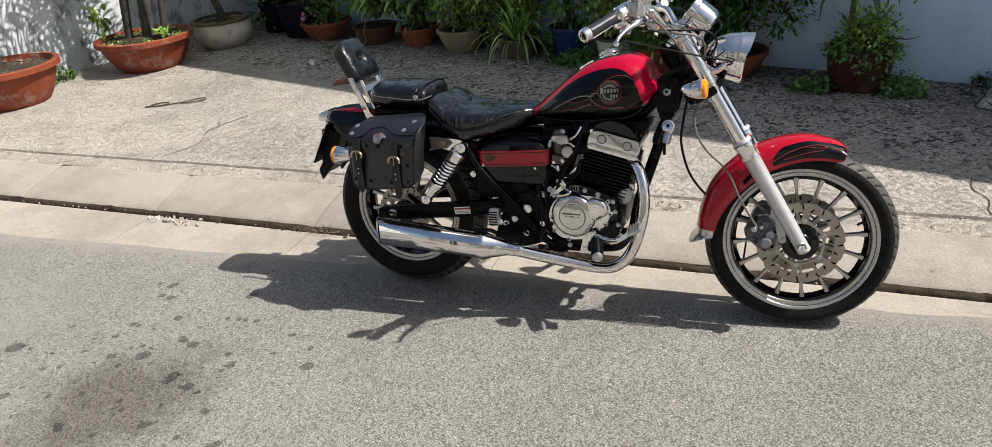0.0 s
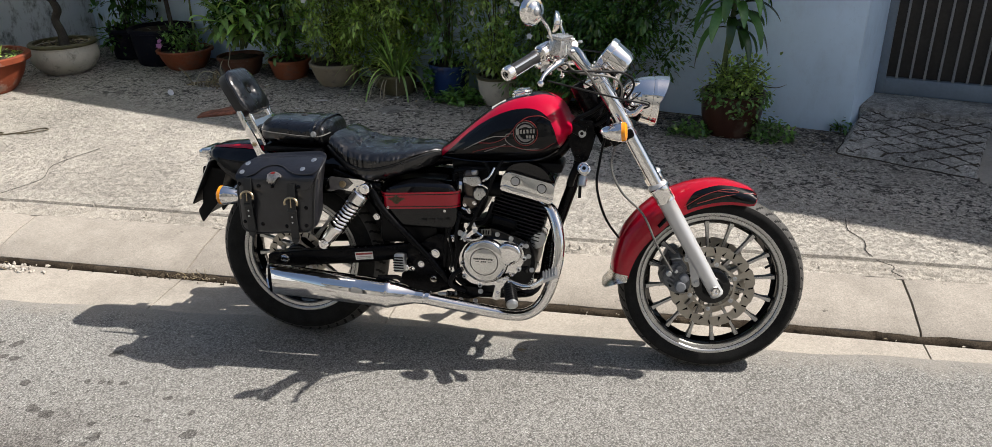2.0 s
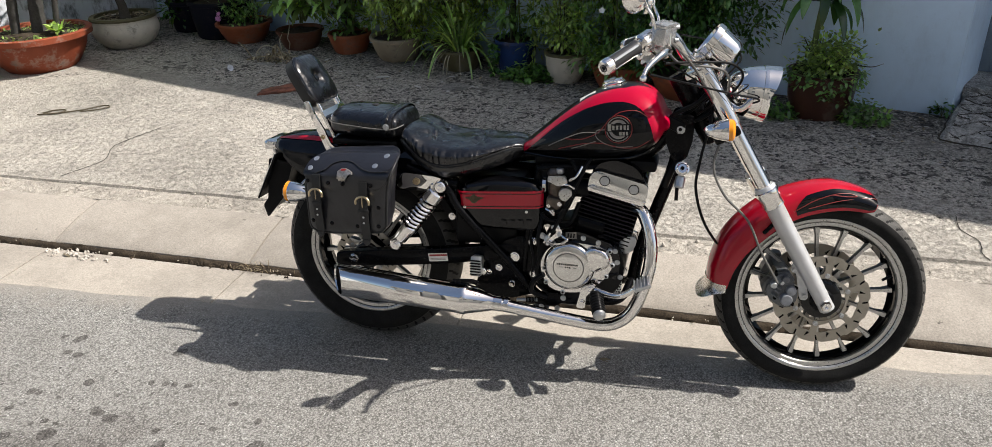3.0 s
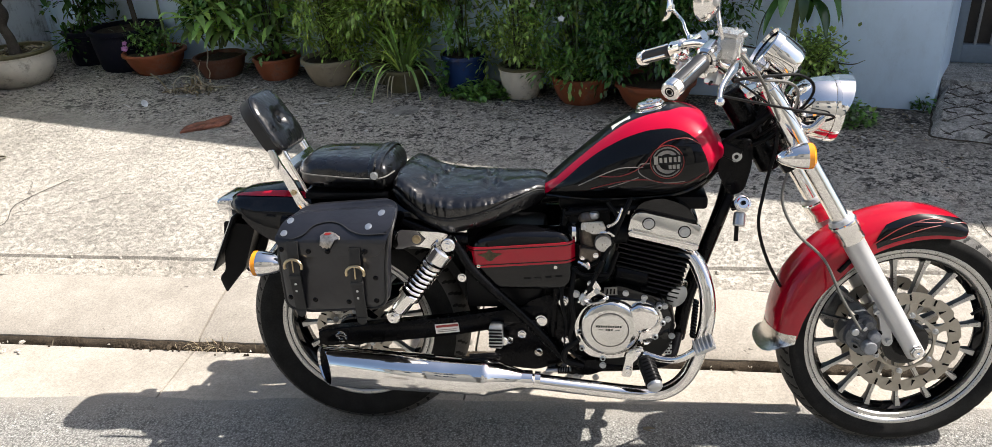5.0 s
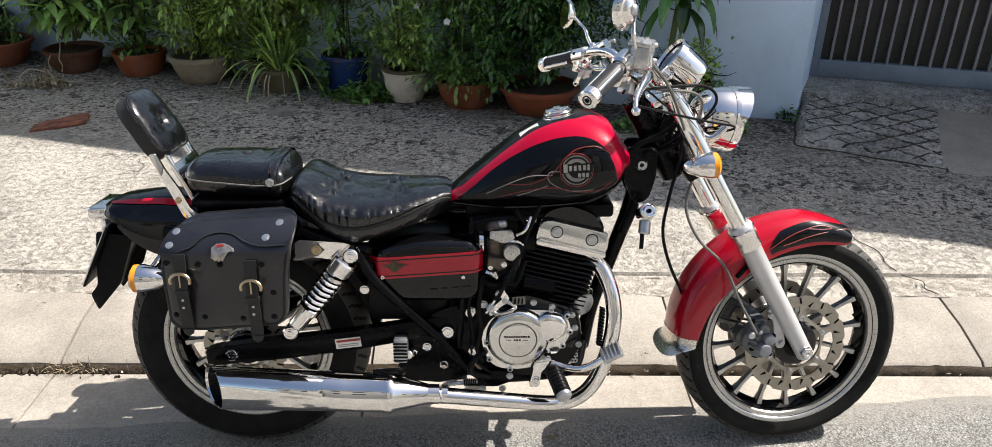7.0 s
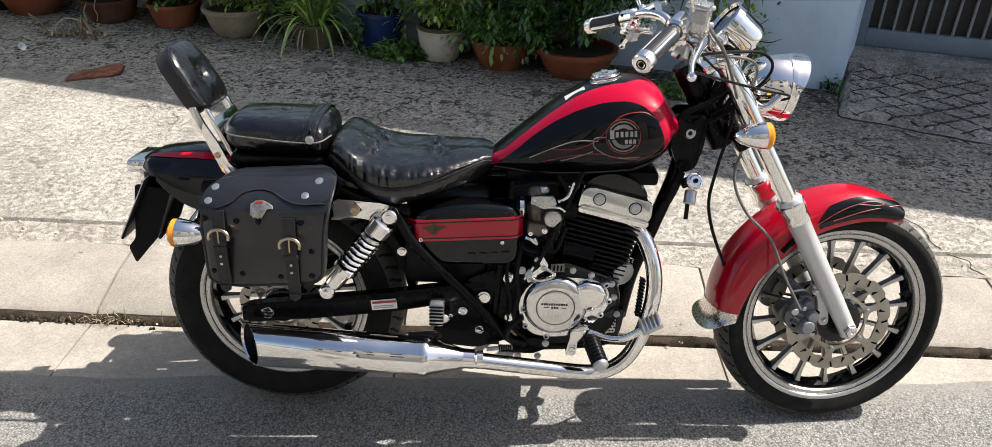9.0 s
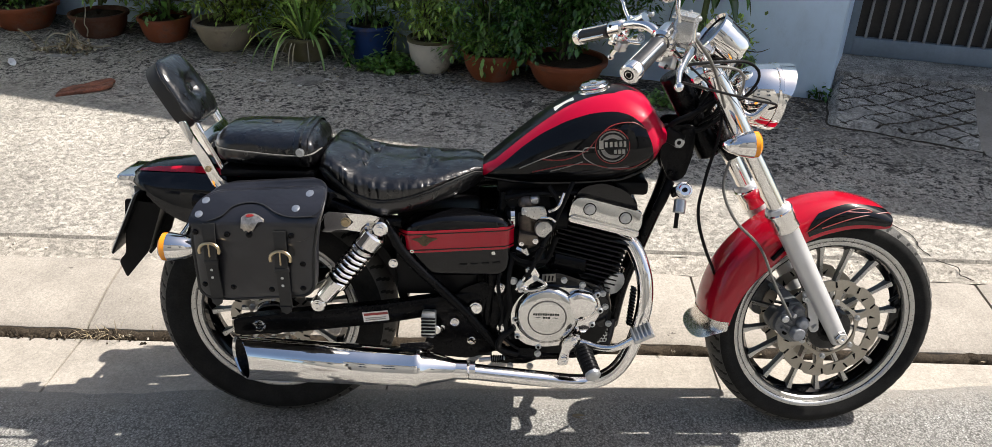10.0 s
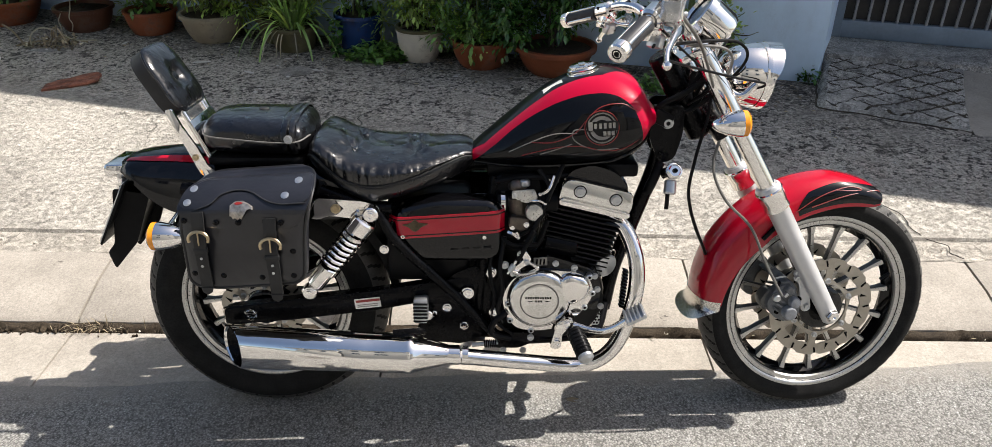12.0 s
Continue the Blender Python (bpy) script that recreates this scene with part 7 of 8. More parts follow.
def tuft(t, z0, n, length, width, material, lean=0.75, droop=1.3, name="foliage"):
    """Strap leaves that arch out of the pot."""
    lv = Leaves()
    for i in range(n):
        a = rnd(0, 2 * math.pi)
        k = rnd(0.1, lean)
        lv.blade((0.05 * math.cos(a), 0.05 * math.sin(a), z0 - 0.02), (k * math.cos(a), k * math.sin(a), 1.0), length * rnd(0.55, 1.15), width * rnd(0.7, 1.2), droop * rnd(0.6, 1.8), 0.3, 8)
    lv.part(name, material, t)


def lance(t, z0, shoots, height, size, material, off=(0, 0)):
    """Upright shoots with long pointed leaves all the way up."""
    lv = Leaves()
    for s in range(shoots):
        a = rnd(0, 2 * math.pi)
        top = Vector((off[0] + 0.26 * math.cos(a) * rnd(0.3, 1), off[1] + 0.14 * math.sin(a), z0 + height * rnd(0.5, 1.0)))
        foot = Vector((0.05 * math.cos(a), 0.05 * math.sin(a), z0 - 0.04))
        part("stem", tube([foot, foot.lerp(top, 0.5) + Vector((0.01, 0, 0.02)), top], (0.007, 0.006, 0.003), 6, 4), STEM_GREEN, t)
        m = 9
        for i in range(m):
            k = 0.3 + 0.7 * i / (m - 1)
            p = foot.lerp(top, k)
            b = 2.4 * i + rnd(-0.3, 0.3)
            lv.blade(p, (math.cos(b), math.sin(b) - 0.25, 0.45 if i < m - 2 else 1.4), size * rnd(0.75, 1.25), size * rnd(0.17, 0.23), rnd(0.6, 1.5), 0.3, 8)
    lv.part("foliage", material, t)


def potted(x, y, label, category="potted plant"):
    return thing("potted_plant", label, category, pose(x, y, PAVE_Z - 0.004, 0, 0, 0), "potted plants along the wall")


# peeling terracotta bowls by the weathered wall
p = potted(-4.13, 1.57, "small tree in a peeling red terracotta bowl")
pot(p, 0.375, 0.295, 0.6, TERRA_OLD, 0.03, 0.03, 0.04, "wide-rimmed red bowl with peeling paint")
part("trunk", tube([(-0.05, 0, 0.24), (-0.06, 0.02, 0.5), (-0.02, 0.05, 0.9), (0.05, 0.05, 1.5), (0.1, 0.05, 2.0)], (0.035, 0.028, 0.022, 0.018, 0.01), 10), BARK, p)
lv = Leaves()
for i in range(420):
    q = any_way()
    lv.blade(Vector((0.15, 0.15, 1.75)) + q * rnd(0.05, 0.62), q + Vector((0, 0, -0.2)), rnd(0.08, 0.15), rnd(0.04, 0.06), 0.4, 0.2, 3)
lv.part("crown", LEAF_MID, p)
lv = Leaves()
for i in range(160):
    a, k = rnd(0, 6.28), 0.33 * math.sqrt(rnd(0.02, 1))
    lv.blade((k * math.cos(a), k * math.sin(a), 0.262), (math.cos(a * 3), math.sin(a * 3), 0.15), rnd(0.02, 0.05), 0.014, 0.3, 0.2, 2)
tagged(lv.part("leaf_litter", LEAF_DRY, p), kind="stuff")

p = potted(-3.75, 2.58, "palm with ringed trunks in a peeling red terracotta bowl")
pot(p, 0.39, 0.268, 0.6, TERRA_OLD, 0.03, 0.03, 0.03, "wide-rimmed red bowl with peeling paint")
for x, y, r, tx, ty, h in ((0.0, 0.05, 0.042, 0.25, 0.1, 2.1), (-0.13, -0.04, 0.026, 0.16, -0.02, 1.7), (-0.2, 0.02, 0.02, 0.0, 0.05, 1.6), (0.16, 0.05, 0.017, 0.42, 0.05, 1.5)):
    tr = part("trunk", lathe([(0.0, r * 1.45), *[(0.02 + (h - 0.24) * k / 60, r * (1.25 - 0.4 * k / 60) * (1.04 if k % 3 == 0 else 0.97)) for k in range(61)], (h - 0.2, 0)], along((x, y, 0.22), (tx, ty, h)), 14), PALM_BARK, p)
for x, y, h in ((0.25, 0.1, 2.05), (0.16, -0.02, 1.65), (0.0, 0.05, 1.55), (0.42, 0.05, 1.45)):
    lv = Leaves()
    for k in range(9):
        a = 0.7 * k + rnd(0, 0.4)
        d, q = Vector((math.cos(a), math.sin(a), 0.9)).normalized(), Vector((x, y, h))
        for s in range(14):
            d = (d + Vector((0, 0, -0.10))).normalized()
            q = q + d * 0.055
            for side in (-1, 1):
                lv.blade(q, d * 0.6 + d.cross(Vector((0, 0, 1))) * side, 0.2 - 0.009 * s, 0.016, 0.5, 0.2, 3)
    lv.part("frond", LEAF_MID, p)
lv = Leaves()
for i in range(240):
    a, k = rnd(0, 6.28), 0.36 * math.sqrt(rnd(0.15, 1))
    lv.blade((k * math.cos(a), k * math.sin(a), 0.245), (math.cos(a * 5), math.sin(a * 5), 1.0), rnd(0.02, 0.045), 0.016, 0.6, 0.2, 2)
for i in range(26):
    lv.blade((0.2 + rnd(-0.03, 0.03), 0.0 + rnd(-0.03, 0.03), 0.27), any_way() + Vector((0, 0, 1)), rnd(0.05, 0.1), 0.035, 0.4, 0.2, 3)
for i in range(40):
    lv.blade((-0.33 + rnd(-0.08, 0.08), -0.1 + rnd(-0.1, 0.1), rnd(0.3, 0.75)), any_way() + Vector((0, 0, -0.6)), rnd(0.06, 0.1), 0.045, 0.4, 0.2, 3)
lv.part("foliage", LEAF_YELLOW, p)

# white round pot with a gnarled little tree
p = potted(-3.52, 3.26, "gnarled bonsai tree in a round white glazed pot")
pot(p, 0.25, 0.232, 0.64, WHITE_POT, 0.2, 0.018, 0.02, "round white pot with a dark rim")
part("pot_rim", lathe([(0.222, 0.22), (0.222, 0.252), (0.236, 0.257), (0.248, 0.249), (0.248, 0.216)], Matrix(), 40, closed=True), OLIVE_POT, p)
part("trunk", tube([(0.06, -0.05, 0.2), (0.05, -0.04, 0.32), (0.02, -0.04, 0.42), (0.05, -0.03, 0.5), (0.02, -0.03, 0.58)], (0.045, 0.034, 0.03, 0.032, 0.026), 10), BARK, p)
for pts in (((0.02, -0.03, 0.57), (-0.1, -0.02, 0.63), (-0.22, 0, 0.74), (-0.3, 0.05, 0.9)), ((0.02, -0.03, 0.57), (0.06, -0.02, 0.7), (0.02, 0, 0.85), (0.0, 0, 1.0)), ((0.03, -0.03, 0.57), (0.12, -0.05, 0.66), (0.16, -0.04, 0.8), (0.15, 0, 0.95)), ((-0.1, -0.02, 0.63), (-0.14, -0.08, 0.74), (-0.18, -0.1, 0.86))):
    part("branch", tube(pts, (0.02, 0.015, 0.011, 0.006), 8), BARK, p)
lv = Leaves()
for i in range(210):
    q = Vector((rnd(-0.35, 0.25), rnd(-0.2, 0.2), rnd(0.72, 1.15)))
    lv.blade(q, any_way() + Vector((0, 0, 0.3)), rnd(0.05, 0.09), 0.038, 0.4, 0.2, 3)
lv.part("foliage", LEAF_MID, p)
lv = Leaves()
for i in range(120):
    a, k = rnd(0, 6.28), 0.22 * math.sqrt(rnd(0.02, 1))
    lv.blade((k * math.cos(a), k * math.sin(a), 0.225), (math.cos(a * 3), math.sin(a * 3), rnd(0, 1)), rnd(0.03, 0.06), 0.02, 0.4, 0.2, 2)
tagged(lv.part("leaf_litter", LEAF_DRY, p), kind="stuff")

p = potted(-2.90, 3.70, "dark sapling in a large navy blue tub")
pot(p, 0.27, 0.30, 0.8, NAVY_POT, 0.02, 0.02, 0.03)
part("trunk", tube([(0.1, 0, 0.26), (0.08, 0, 0.6), (0.05, 0, 1.0), (0.03, 0, 1.5)], (0.02, 0.017, 0.013, 0.006), 8), BARK, p)
bush(p, 0.55, 1.45, 0.42, 420, 0.075, LEAF_DARK, 6)
p = potted(-3.3, 3.85, "dark overgrown shrub in an old navy tub in the corner")
pot(p, 0.2, 0.26, 0.8, NAVY_POT, 0.02, 0.02, 0.03)
bush(p, 0.08, 1.1, 0.3, 420, 0.07, LEAF_DARK, 8)

p = potted(-2.60, 3.52, "low flowering herb in a terracotta bowl")
pot(p, 0.225, 0.16, 0.6, TERRA, 0.03, 0.015)
bush(p, 0.12, 0.30, 0.2, 170, 0.04, LEAF_MID, 8, 0.9)
part("stem", tube([(0.12, 0, 0.13), (0.11, 0, 0.4), (0.13, 0, 0.8)], (0.012, 0.009, 0.005), 8), STEM_GREEN, p)
for i in range(5):
    flower(p, Vector((-0.2 + rnd(-0.03, 0.03), -0.05 + rnd(-0.03, 0.03), 0.2 + rnd(-0.03, 0.03))), PETAL_PINK, 0.022)

p = potted(-2.03, 3.38, "light green lance-leaved plant in a brown terracotta bowl")
pot(p, 0.183, 0.148, 0.65, TERRA_BROWN, 0.04, 0.014)
lance(p, 0.24, 15, 0.42, 0.24, LEAF_LIGHT, (0.04, -0.08))
bush(p, 0.3, 1.0, 0.22, 450, 0.065, LEAF_DARK, 9, 0.9, (0.02, 0.2))
for pts in (((-0.06, -0.16, 0.15), (-0.07, -0.2, 0.1), (-0.065, -0.2, 0.05), (-0.075, -0.19, 0.0)), ((0.0, -0.16, 0.17), (0.0, -0.2, 0.12), (0.012, -0.2, 0.08), (0.0, -0.2, 0.04)), ((-0.02, -0.12, 0.26), (0.0, -0.15, 0.2), (-0.01, -0.16, 0.15))):
    part("aerial_root", tube(pts, 0.0035, 6), LEAF_STRAW, p, "pale hanging root")
p = potted(-1.58, 3.31, "leafy purple-flowered plant in a terracotta pot")
pot(p, 0.164, 0.150, 0.68, TERRA, 0.05, 0.014)
lance(p, 0.22, 7, 0.5, 0.21, LEAF_LIGHT, (-0.06, -0.07))
bush(p, 0.13, 0.95, 0.24, 480, 0.055, LEAF_MID, 10, 0.95, (0, 0.04), 2, PETAL_PINK)
p = potted(-1.14, 3.17, "fine-leaved bush in a beige cement pot")
pot(p, 0.2, 0.172, 0.6, BEIGE_POT, 0.05, 0.018)
bush(p, 0.14, 1.1, 0.3, 1900, 0.042, LEAF_YELLOW, 14, 0.95, (0.0, 0.0), 5, None, 0.36)
p = potted(-0.72, 3.16, "tall white-flowered shrub in an olive glazed pot")
pot(p, 0.15, 0.15, 0.7, OLIVE_POT, 0.03, 0.014)
bush(p, 0.14, 1.25, 0.38, 2900, 0.043, LEAF_YELLOW, 18, 0.95, (0.05, -0.05), 24, None, 0.42)
p = potted(-0.60, 2.97, "arching strap-leaved plant in an olive glazed pot")
pot(p, 0.15, 0.148, 0.7, OLIVE_POT, 0.03, 0.014)
tuft(p, 0.14, 85, 0.46, 0.016, LEAF_LIGHT, 0.62, 1.5)
lv = Leaves()
for i in range(5):
    a = rnd(3.6, 5.9)
    lv.blade((0.06 * math.cos(a), 0.06 * math.sin(a), 0.14), (0.8 * math.cos(a), 0.8 * math.sin(a), 0.75), rnd(0.30, 0.46), rnd(0.011, 0.019), rnd(2.4, 4.2), 0.3, 12)
lv.part("hanging_leaves", LEAF_LIGHT, p)
lv = Leaves()
for i in range(9):
    a = rnd(2.9, 5.2)
    lv.blade((0.08 * math.cos(a), 0.08 * math.sin(a), 0.14), (math.cos(a), math.sin(a), 0.55), rnd(0.24, 0.38), rnd(0.005, 0.009), rnd(2.2, 4.5), 0.3, 12)
lv.part("dry_leaves", LEAF_STRAW, p, "withered straw-coloured leaves")
p = potted(-0.2, 2.94, "straggling plant in a blue glazed pot")
pot(p, 0.148, 0.235, 0.72, BLUE_POT, 0.02, 0.016)
bush(p, 0.22, 1.05, 0.24, 420, 0.05, LEAF_MID, 9, 0.9, (0.0, 0.05), 3)
lv = Leaves()
for i in range(60):
    lv.blade((-0.12 + rnd(-0.03, 0.03), -0.12 + rnd(-0.03, 0.02), rnd(0.02, 0.22)), any_way() + Vector((0, -1, 0)), 0.035, 0.03, 0.3, 0.2, 2)
lv.part("creeper", LEAF_DARK, p)
p = potted(0.165, 2.79, "white-flowered periwinkle in a cream pot with dark rim")
pot(p, 0.138, 0.190, 0.62, WHITE_POT, 0.09, 0.014)
part("pot_rim", lathe([(0.182, 0.122), (0.182, 0.139), (0.194, 0.142), (0.200, 0.136), (0.200, 0.12)], Matrix(), 40, closed=True), OLIVE_POT, p)
bush(p, 0.18, 1.05, 0.28, 1500, 0.038, LEAF_YELLOW, 11, 0.95, (0.04, 0.08), 16, None, 0.44)
p = potted(0.52, 2.70, "leafy white-flowered shrub in a terracotta bowl")
pot(p, 0.184, 0.162, 0.6, TERRA, 0.05, 0.016)
bush(p, 0.14, 1.05, 0.31, 1700, 0.039, LEAF_MID, 10, 0.9, (0.0, 0.08), 10, None, 0.46)
bush(p, 0.15, 0.26, 0.17, 240, 0.03, LEAF_YELLOW, 8, 0.9)
p = potted(0.93, 2.60, "dense rounded dark green bush in a terracotta bowl")
pot(p, 0.228, 0.155, 0.58, TERRA, 0.05, 0.018)
bush(p, 0.2, 1.15, 0.4, 3600, 0.037, LEAF_DARK, 26, 0.9, (0.1, -0.02), 0, None, 0.5)

p = potted(1.66, 2.375, "broad-leaved dracaena with undergrowth in a brown glazed pot")
pot(p, 0.188, 0.25, 0.76, MAROON_POT, 0.05, 0.016)
part("stem", tube([(-0.07, 0, 0.2), (-0.065, 0, 0.45), (-0.04, 0, 0.75), (0.0, 0, 1.0)], (0.018, 0.016, 0.015, 0.01), 10), STEM_GREEN, p)
lv = Leaves()
for i in range(46):
    a = 2.399 * i + 0.4
    z = 0.60 + 0.010 * i
    d = Vector((math.cos(a), math.sin(a) * (0.55 if math.sin(a) > 0 else 1), 0.35 + 0.03 * i))
    lv.blade((-0.05 + 0.02 * math.cos(a), 0.02 * math.sin(a), z), d, rnd(0.24, 0.35), rnd(0.05, 0.075), rnd(2.0, 3.8), 0.3, 14)
lv.part("leaves", LEAF_DARK, p, "long drooping glossy leaves")
bush(p, 0.2, 0.42, 0.18, 620, 0.026, LEAF_YELLOW, 14, 1.0, (0.04, -0.04), wide=0.7)
lv = Leaves()
for i in range(260):
    a = rnd(3.4, 6.1)
    k, z = 0.195 + rnd(-0.02, 0.03), 0.27 - abs(random.gauss(0, 0.05)) * (1.6 if a > 4.6 else 0.7)
    lv.blade((k * math.cos(a), k * math.sin(a), z), any_way() + Vector((math.cos(a), math.sin(a), -0.2)), rnd(0.02, 0.034), 0.018, 0.4, 0.2, 2)
lv.part("creeper", LEAF_MID, p)
part("twig", tube([(0.12, -0.05, 0.3), (0.22, -0.06, 0.29), (0.28, -0.06, 0.31)], (0.004, 0.003, 0.001), 6), BARK, p)

def weeds(x, y, rx, ry, h, n, size, material, label):
    lv = Leaves()
    for i in range(n):
        a, k = rnd(0, 6.28), math.sqrt(rnd(0, 1))
        z = h * rnd(0.05, 1) * (1.1 - k * 0.8)
        lv.blade((rx * k * math.cos(a), ry * k * math.sin(a), max(0.004, z)), any_way() + Vector((0, -0.4, 0.5)), size * rnd(0.6, 1.3), size * 0.7, 0.4, 0.2, 2)
    w = thing("ground_plant", label, "plant", pose(x, y, PAVE_Z))
    for i in range(8):
        a = rnd(0, 6.28)
        part("stem", tube([(0, 0, -0.01), (rx * 0.5 * math.cos(a), ry * 0.5 * math.sin(a), h * 0.5)], 0.002, 5), STEM_GREEN, w)
    lv.part("foliage", material, w)


weeds(-0.075, 2.765, 0.19, 0.1, 0.135, 520, 0.038, LEAF_MID, "dark creeping herb on the concrete before the pots")
weeds(1.43, 2.28, 0.13, 0.08, 0.11, 200, 0.032, LEAF_MID, "green weeds at the foot of a pot")
weeds(1.88, 2.24, 0.13, 0.09, 0.16, 260, 0.032, LEAF_MID, "green weeds at the foot of the brown pot")
weeds(2.30, 2.44, 0.06, 0.06, 0.12, 80, 0.03, LEAF_DARK, "small weed growing between wall and ramp")
weeds(-4.3, 2.12, 0.12, 0.14, 0.12, 130, 0.04, LEAF_MID, "weeds at the foot of the weathered wall")

# ---- litter on the forecourt ----
RUBBLE_GREY = concrete_material("grey_slate", (0.36, 0.35, 0.33), 0.3, 5.0, 0.8, 0.3)
TILE_RED = simple("red_brown_board", (0.252, 0.095, 0.054), 0.8, 0.0, 0.6, 22, 0.9, 80)
edge = [Vector(q) for q in ((-0.115, -0.12, 0), (-0.135, -0.03, 0), (-0.04, 0.07, 0), (0.025, 0.135, 0), (0.075, 0.125, 0), (0.095, 0.06, 0), (0.105, 0.02, 0), (0.0, -0.055, 0))]
ring = [q + Vector((0.007 * noise.noise(q * 60), 0.007 * noise.noise(q * 60 + Vector((9, 0, 0))), 0)) for q in spline([*edge, edge[0]], 5)[:-1]]
ob = part("board", skin(bmesh.new(), [[(q.x * k, q.y * k, z + 0.004 * noise.noise((q.x * 40, q.y * 40, 2))) for q in ring] for z, k in ((0.0, 0.94), (0.003, 1.0), (0.012, 1.0), (0.016, 0.96), (0.0165, 0.5), (0.0165, 0.05))]), TILE_RED, smooth=25)
ob.matrix_world = pose(-1.59, 2.27, PAVE_Z + 0.004, 3, -2, -4)
tagged(ob, "broken red-brown wooden board with a ragged edge on the concrete", "board")
wire = [(0, 0, 0), (0.05, 0.06, 0), (0.13, 0.07, 0), (0.11, 0.0, 0), (0.03, -0.02, 0), (-0.02, -0.03, 0), (0.1, 0.0, 0), (0.25, 0.07, 0), (0.36, 0.17, 0), (0.42, 0.15, 0), (0.36, 0.08, 0), (0.26, 0.04, 0)]
ob = part("wire", tube([(0.85 * x, 0.9 * y, z) for x, y, z in wire], 0.0045, 6), simple("brown_wire", (0.06, 0.047, 0.025), 0.6))
ob.matrix_world = pose(-2.86, 1.60, PAVE_Z + 0.007, 0, 0, 8)
tagged(ob, "looped brown wire lying on the sunlit concrete", "wire")
ob = part("lid", lathe([(0, 0), (0, 0.085), (0.005, 0.09), (0.007, 0.084), (0.0065, 0.05), (0.006, 0)], Matrix(), 36, lambda k, i: 0.006 * noise.noise((k * 0.9, 3, 0)) if i < 4 else 0), concrete_material("grey_lid", (0.42, 0.40, 0.36), 0.5, 6, 1.0, 0.5, 0.5))
ob.matrix_world = pose(-0.50, 2.52, PAVE_Z + 0.001)
tagged(ob, "flat round grey lid in the concrete", "lid")
pile = thing("dead_plant", "uprooted dry plant lying on the concrete", "plant", pose(-2.06, 2.95, PAVE_Z))
lv = Leaves()
for i in range(120):
    a, k = rnd(0, 6.28), math.sqrt(rnd(0, 1))
    lv.blade((0.17 * k * math.cos(a), 0.09 * k * math.sin(a), rnd(0.003, 0.05)), any_way() + Vector((0, 0, 0.3)), rnd(0.015, 0.045), 0.016, 0.6, 0.2, 3)
lv.part("dry_leaves", LEAF_DRY, pile)
lv = Leaves()
for i in range(26):
    lv.blade((rnd(-0.12, 0.2), rnd(-0.08, 0.06), rnd(0.01, 0.08)), any_way() + Vector((0, 0, 0.4)), rnd(0.012, 0.03), 0.014, 0.5, 0.2, 3)
lv.part("pale_leaves", LEAF_STRAW, pile)
for pts in (((-0.10, -0.02, 0.0), (-0.09, -0.02, 0.07), (-0.03, -0.01, 0.115), (0.05, 0.0, 0.10), (0.14, 0.02, 0.04), (0.26, 0.05, 0.03)), ((-0.18, 0.04, 0.01), (-0.24, 0.06, 0.08), (-0.30, 0.08, 0.11)), ((0.0, 0.03, 0.0), (0.02, 0.02, 0.09), (0.07, 0.0, 0.11), (0.12, -0.02, 0.02)), ((-0.2, 0.0, 0.005), (-0.05, 0.02, 0.03), (0.15, 0.03, 0.02)), ((-0.06, 0.05, 0.01), (0.04, 0.04, 0.05), (0.2, 0.06, 0.015)), ((0.04, -0.03, 0.0), (0.06, -0.02, 0.06), (0.065, 0.0, 0.13))):
    part("stalk", tube(pts, rnd(0.0035, 0.006), 6), LEAF_STRAW if len(pts) > 4 else LEAF_DRY, pile)
flat = thing("flat_stone", "flat grey piece of slate under the dry plant", "stone", pose(-2.05, 2.885, PAVE_Z))
part("slab", plate(rounded([(-0.11, -0.03), (0.03, -0.045), (0.11, 0.02), (0.09, 0.06), (-0.04, 0.03)], 0.015), -0.001, 0.010, Matrix.Rotation(radians(-90), 4, "X"), 0.002), RUBBLE_GREY, flat)

PAPER = simple("litter_paper", (0.595, 0.578, 0.544), 0.8, 0.0, 0.15, 40)
bits = bmesh.new()
for i in range(85):
    x = rnd(-4.0, 2.3)
    y = rnd(1.9, 3.0) - 0.29 * x * 0.85
    if y > back_y(x) - 0.05:
        continue
    s = rnd(0.006, 0.018) * (1.0 if i % 8 else 1.7)
    m = pose(x, y, PAVE_Z + 0.010, rnd(-15, 15), rnd(-15, 15), rnd(0, 180))
    w = rnd(0.25, 0.8)
    add_plate(bits, [(-s * rnd(0.8, 1.2), -s * w * rnd(0.1, 0.6)), (s * rnd(-0.2, 0.4), -s * w), (s * rnd(0.7, 1.3), s * w * rnd(-0.4, 0.4)), (s * rnd(0.0, 0.4), s * w * rnd(0.3, 1.0)), (-s * rnd(0.5, 0.9), s * w * rnd(0.2, 0.9))], -0.001, 0.003, m @ Matrix.Rotation(radians(-90), 4, "X"))
tagged(part("paper_litter", bits, PAPER, smooth=0), "scattered pale scraps and chips on the shaded concrete", "litter", kind="stuff")
lv = Leaves()
for i in range(520):
    x = rnd(-4.2, 2.3)
    y = back_y(x) - 0.05 - abs(random.gauss(0, 0.35))
    lv.blade((x, y, PAVE_Z + 0.008), (rnd(-1, 1), rnd(-1, 1), 0.15), rnd(0.015, 0.045), rnd(0.008, 0.018), 0.3, 0.3, 2)
tagged(lv.part("leaf_litter", LEAF_DRY, None), "scattered dry leaves along the wall", "leaf litter", kind="stuff")
lv = Leaves()
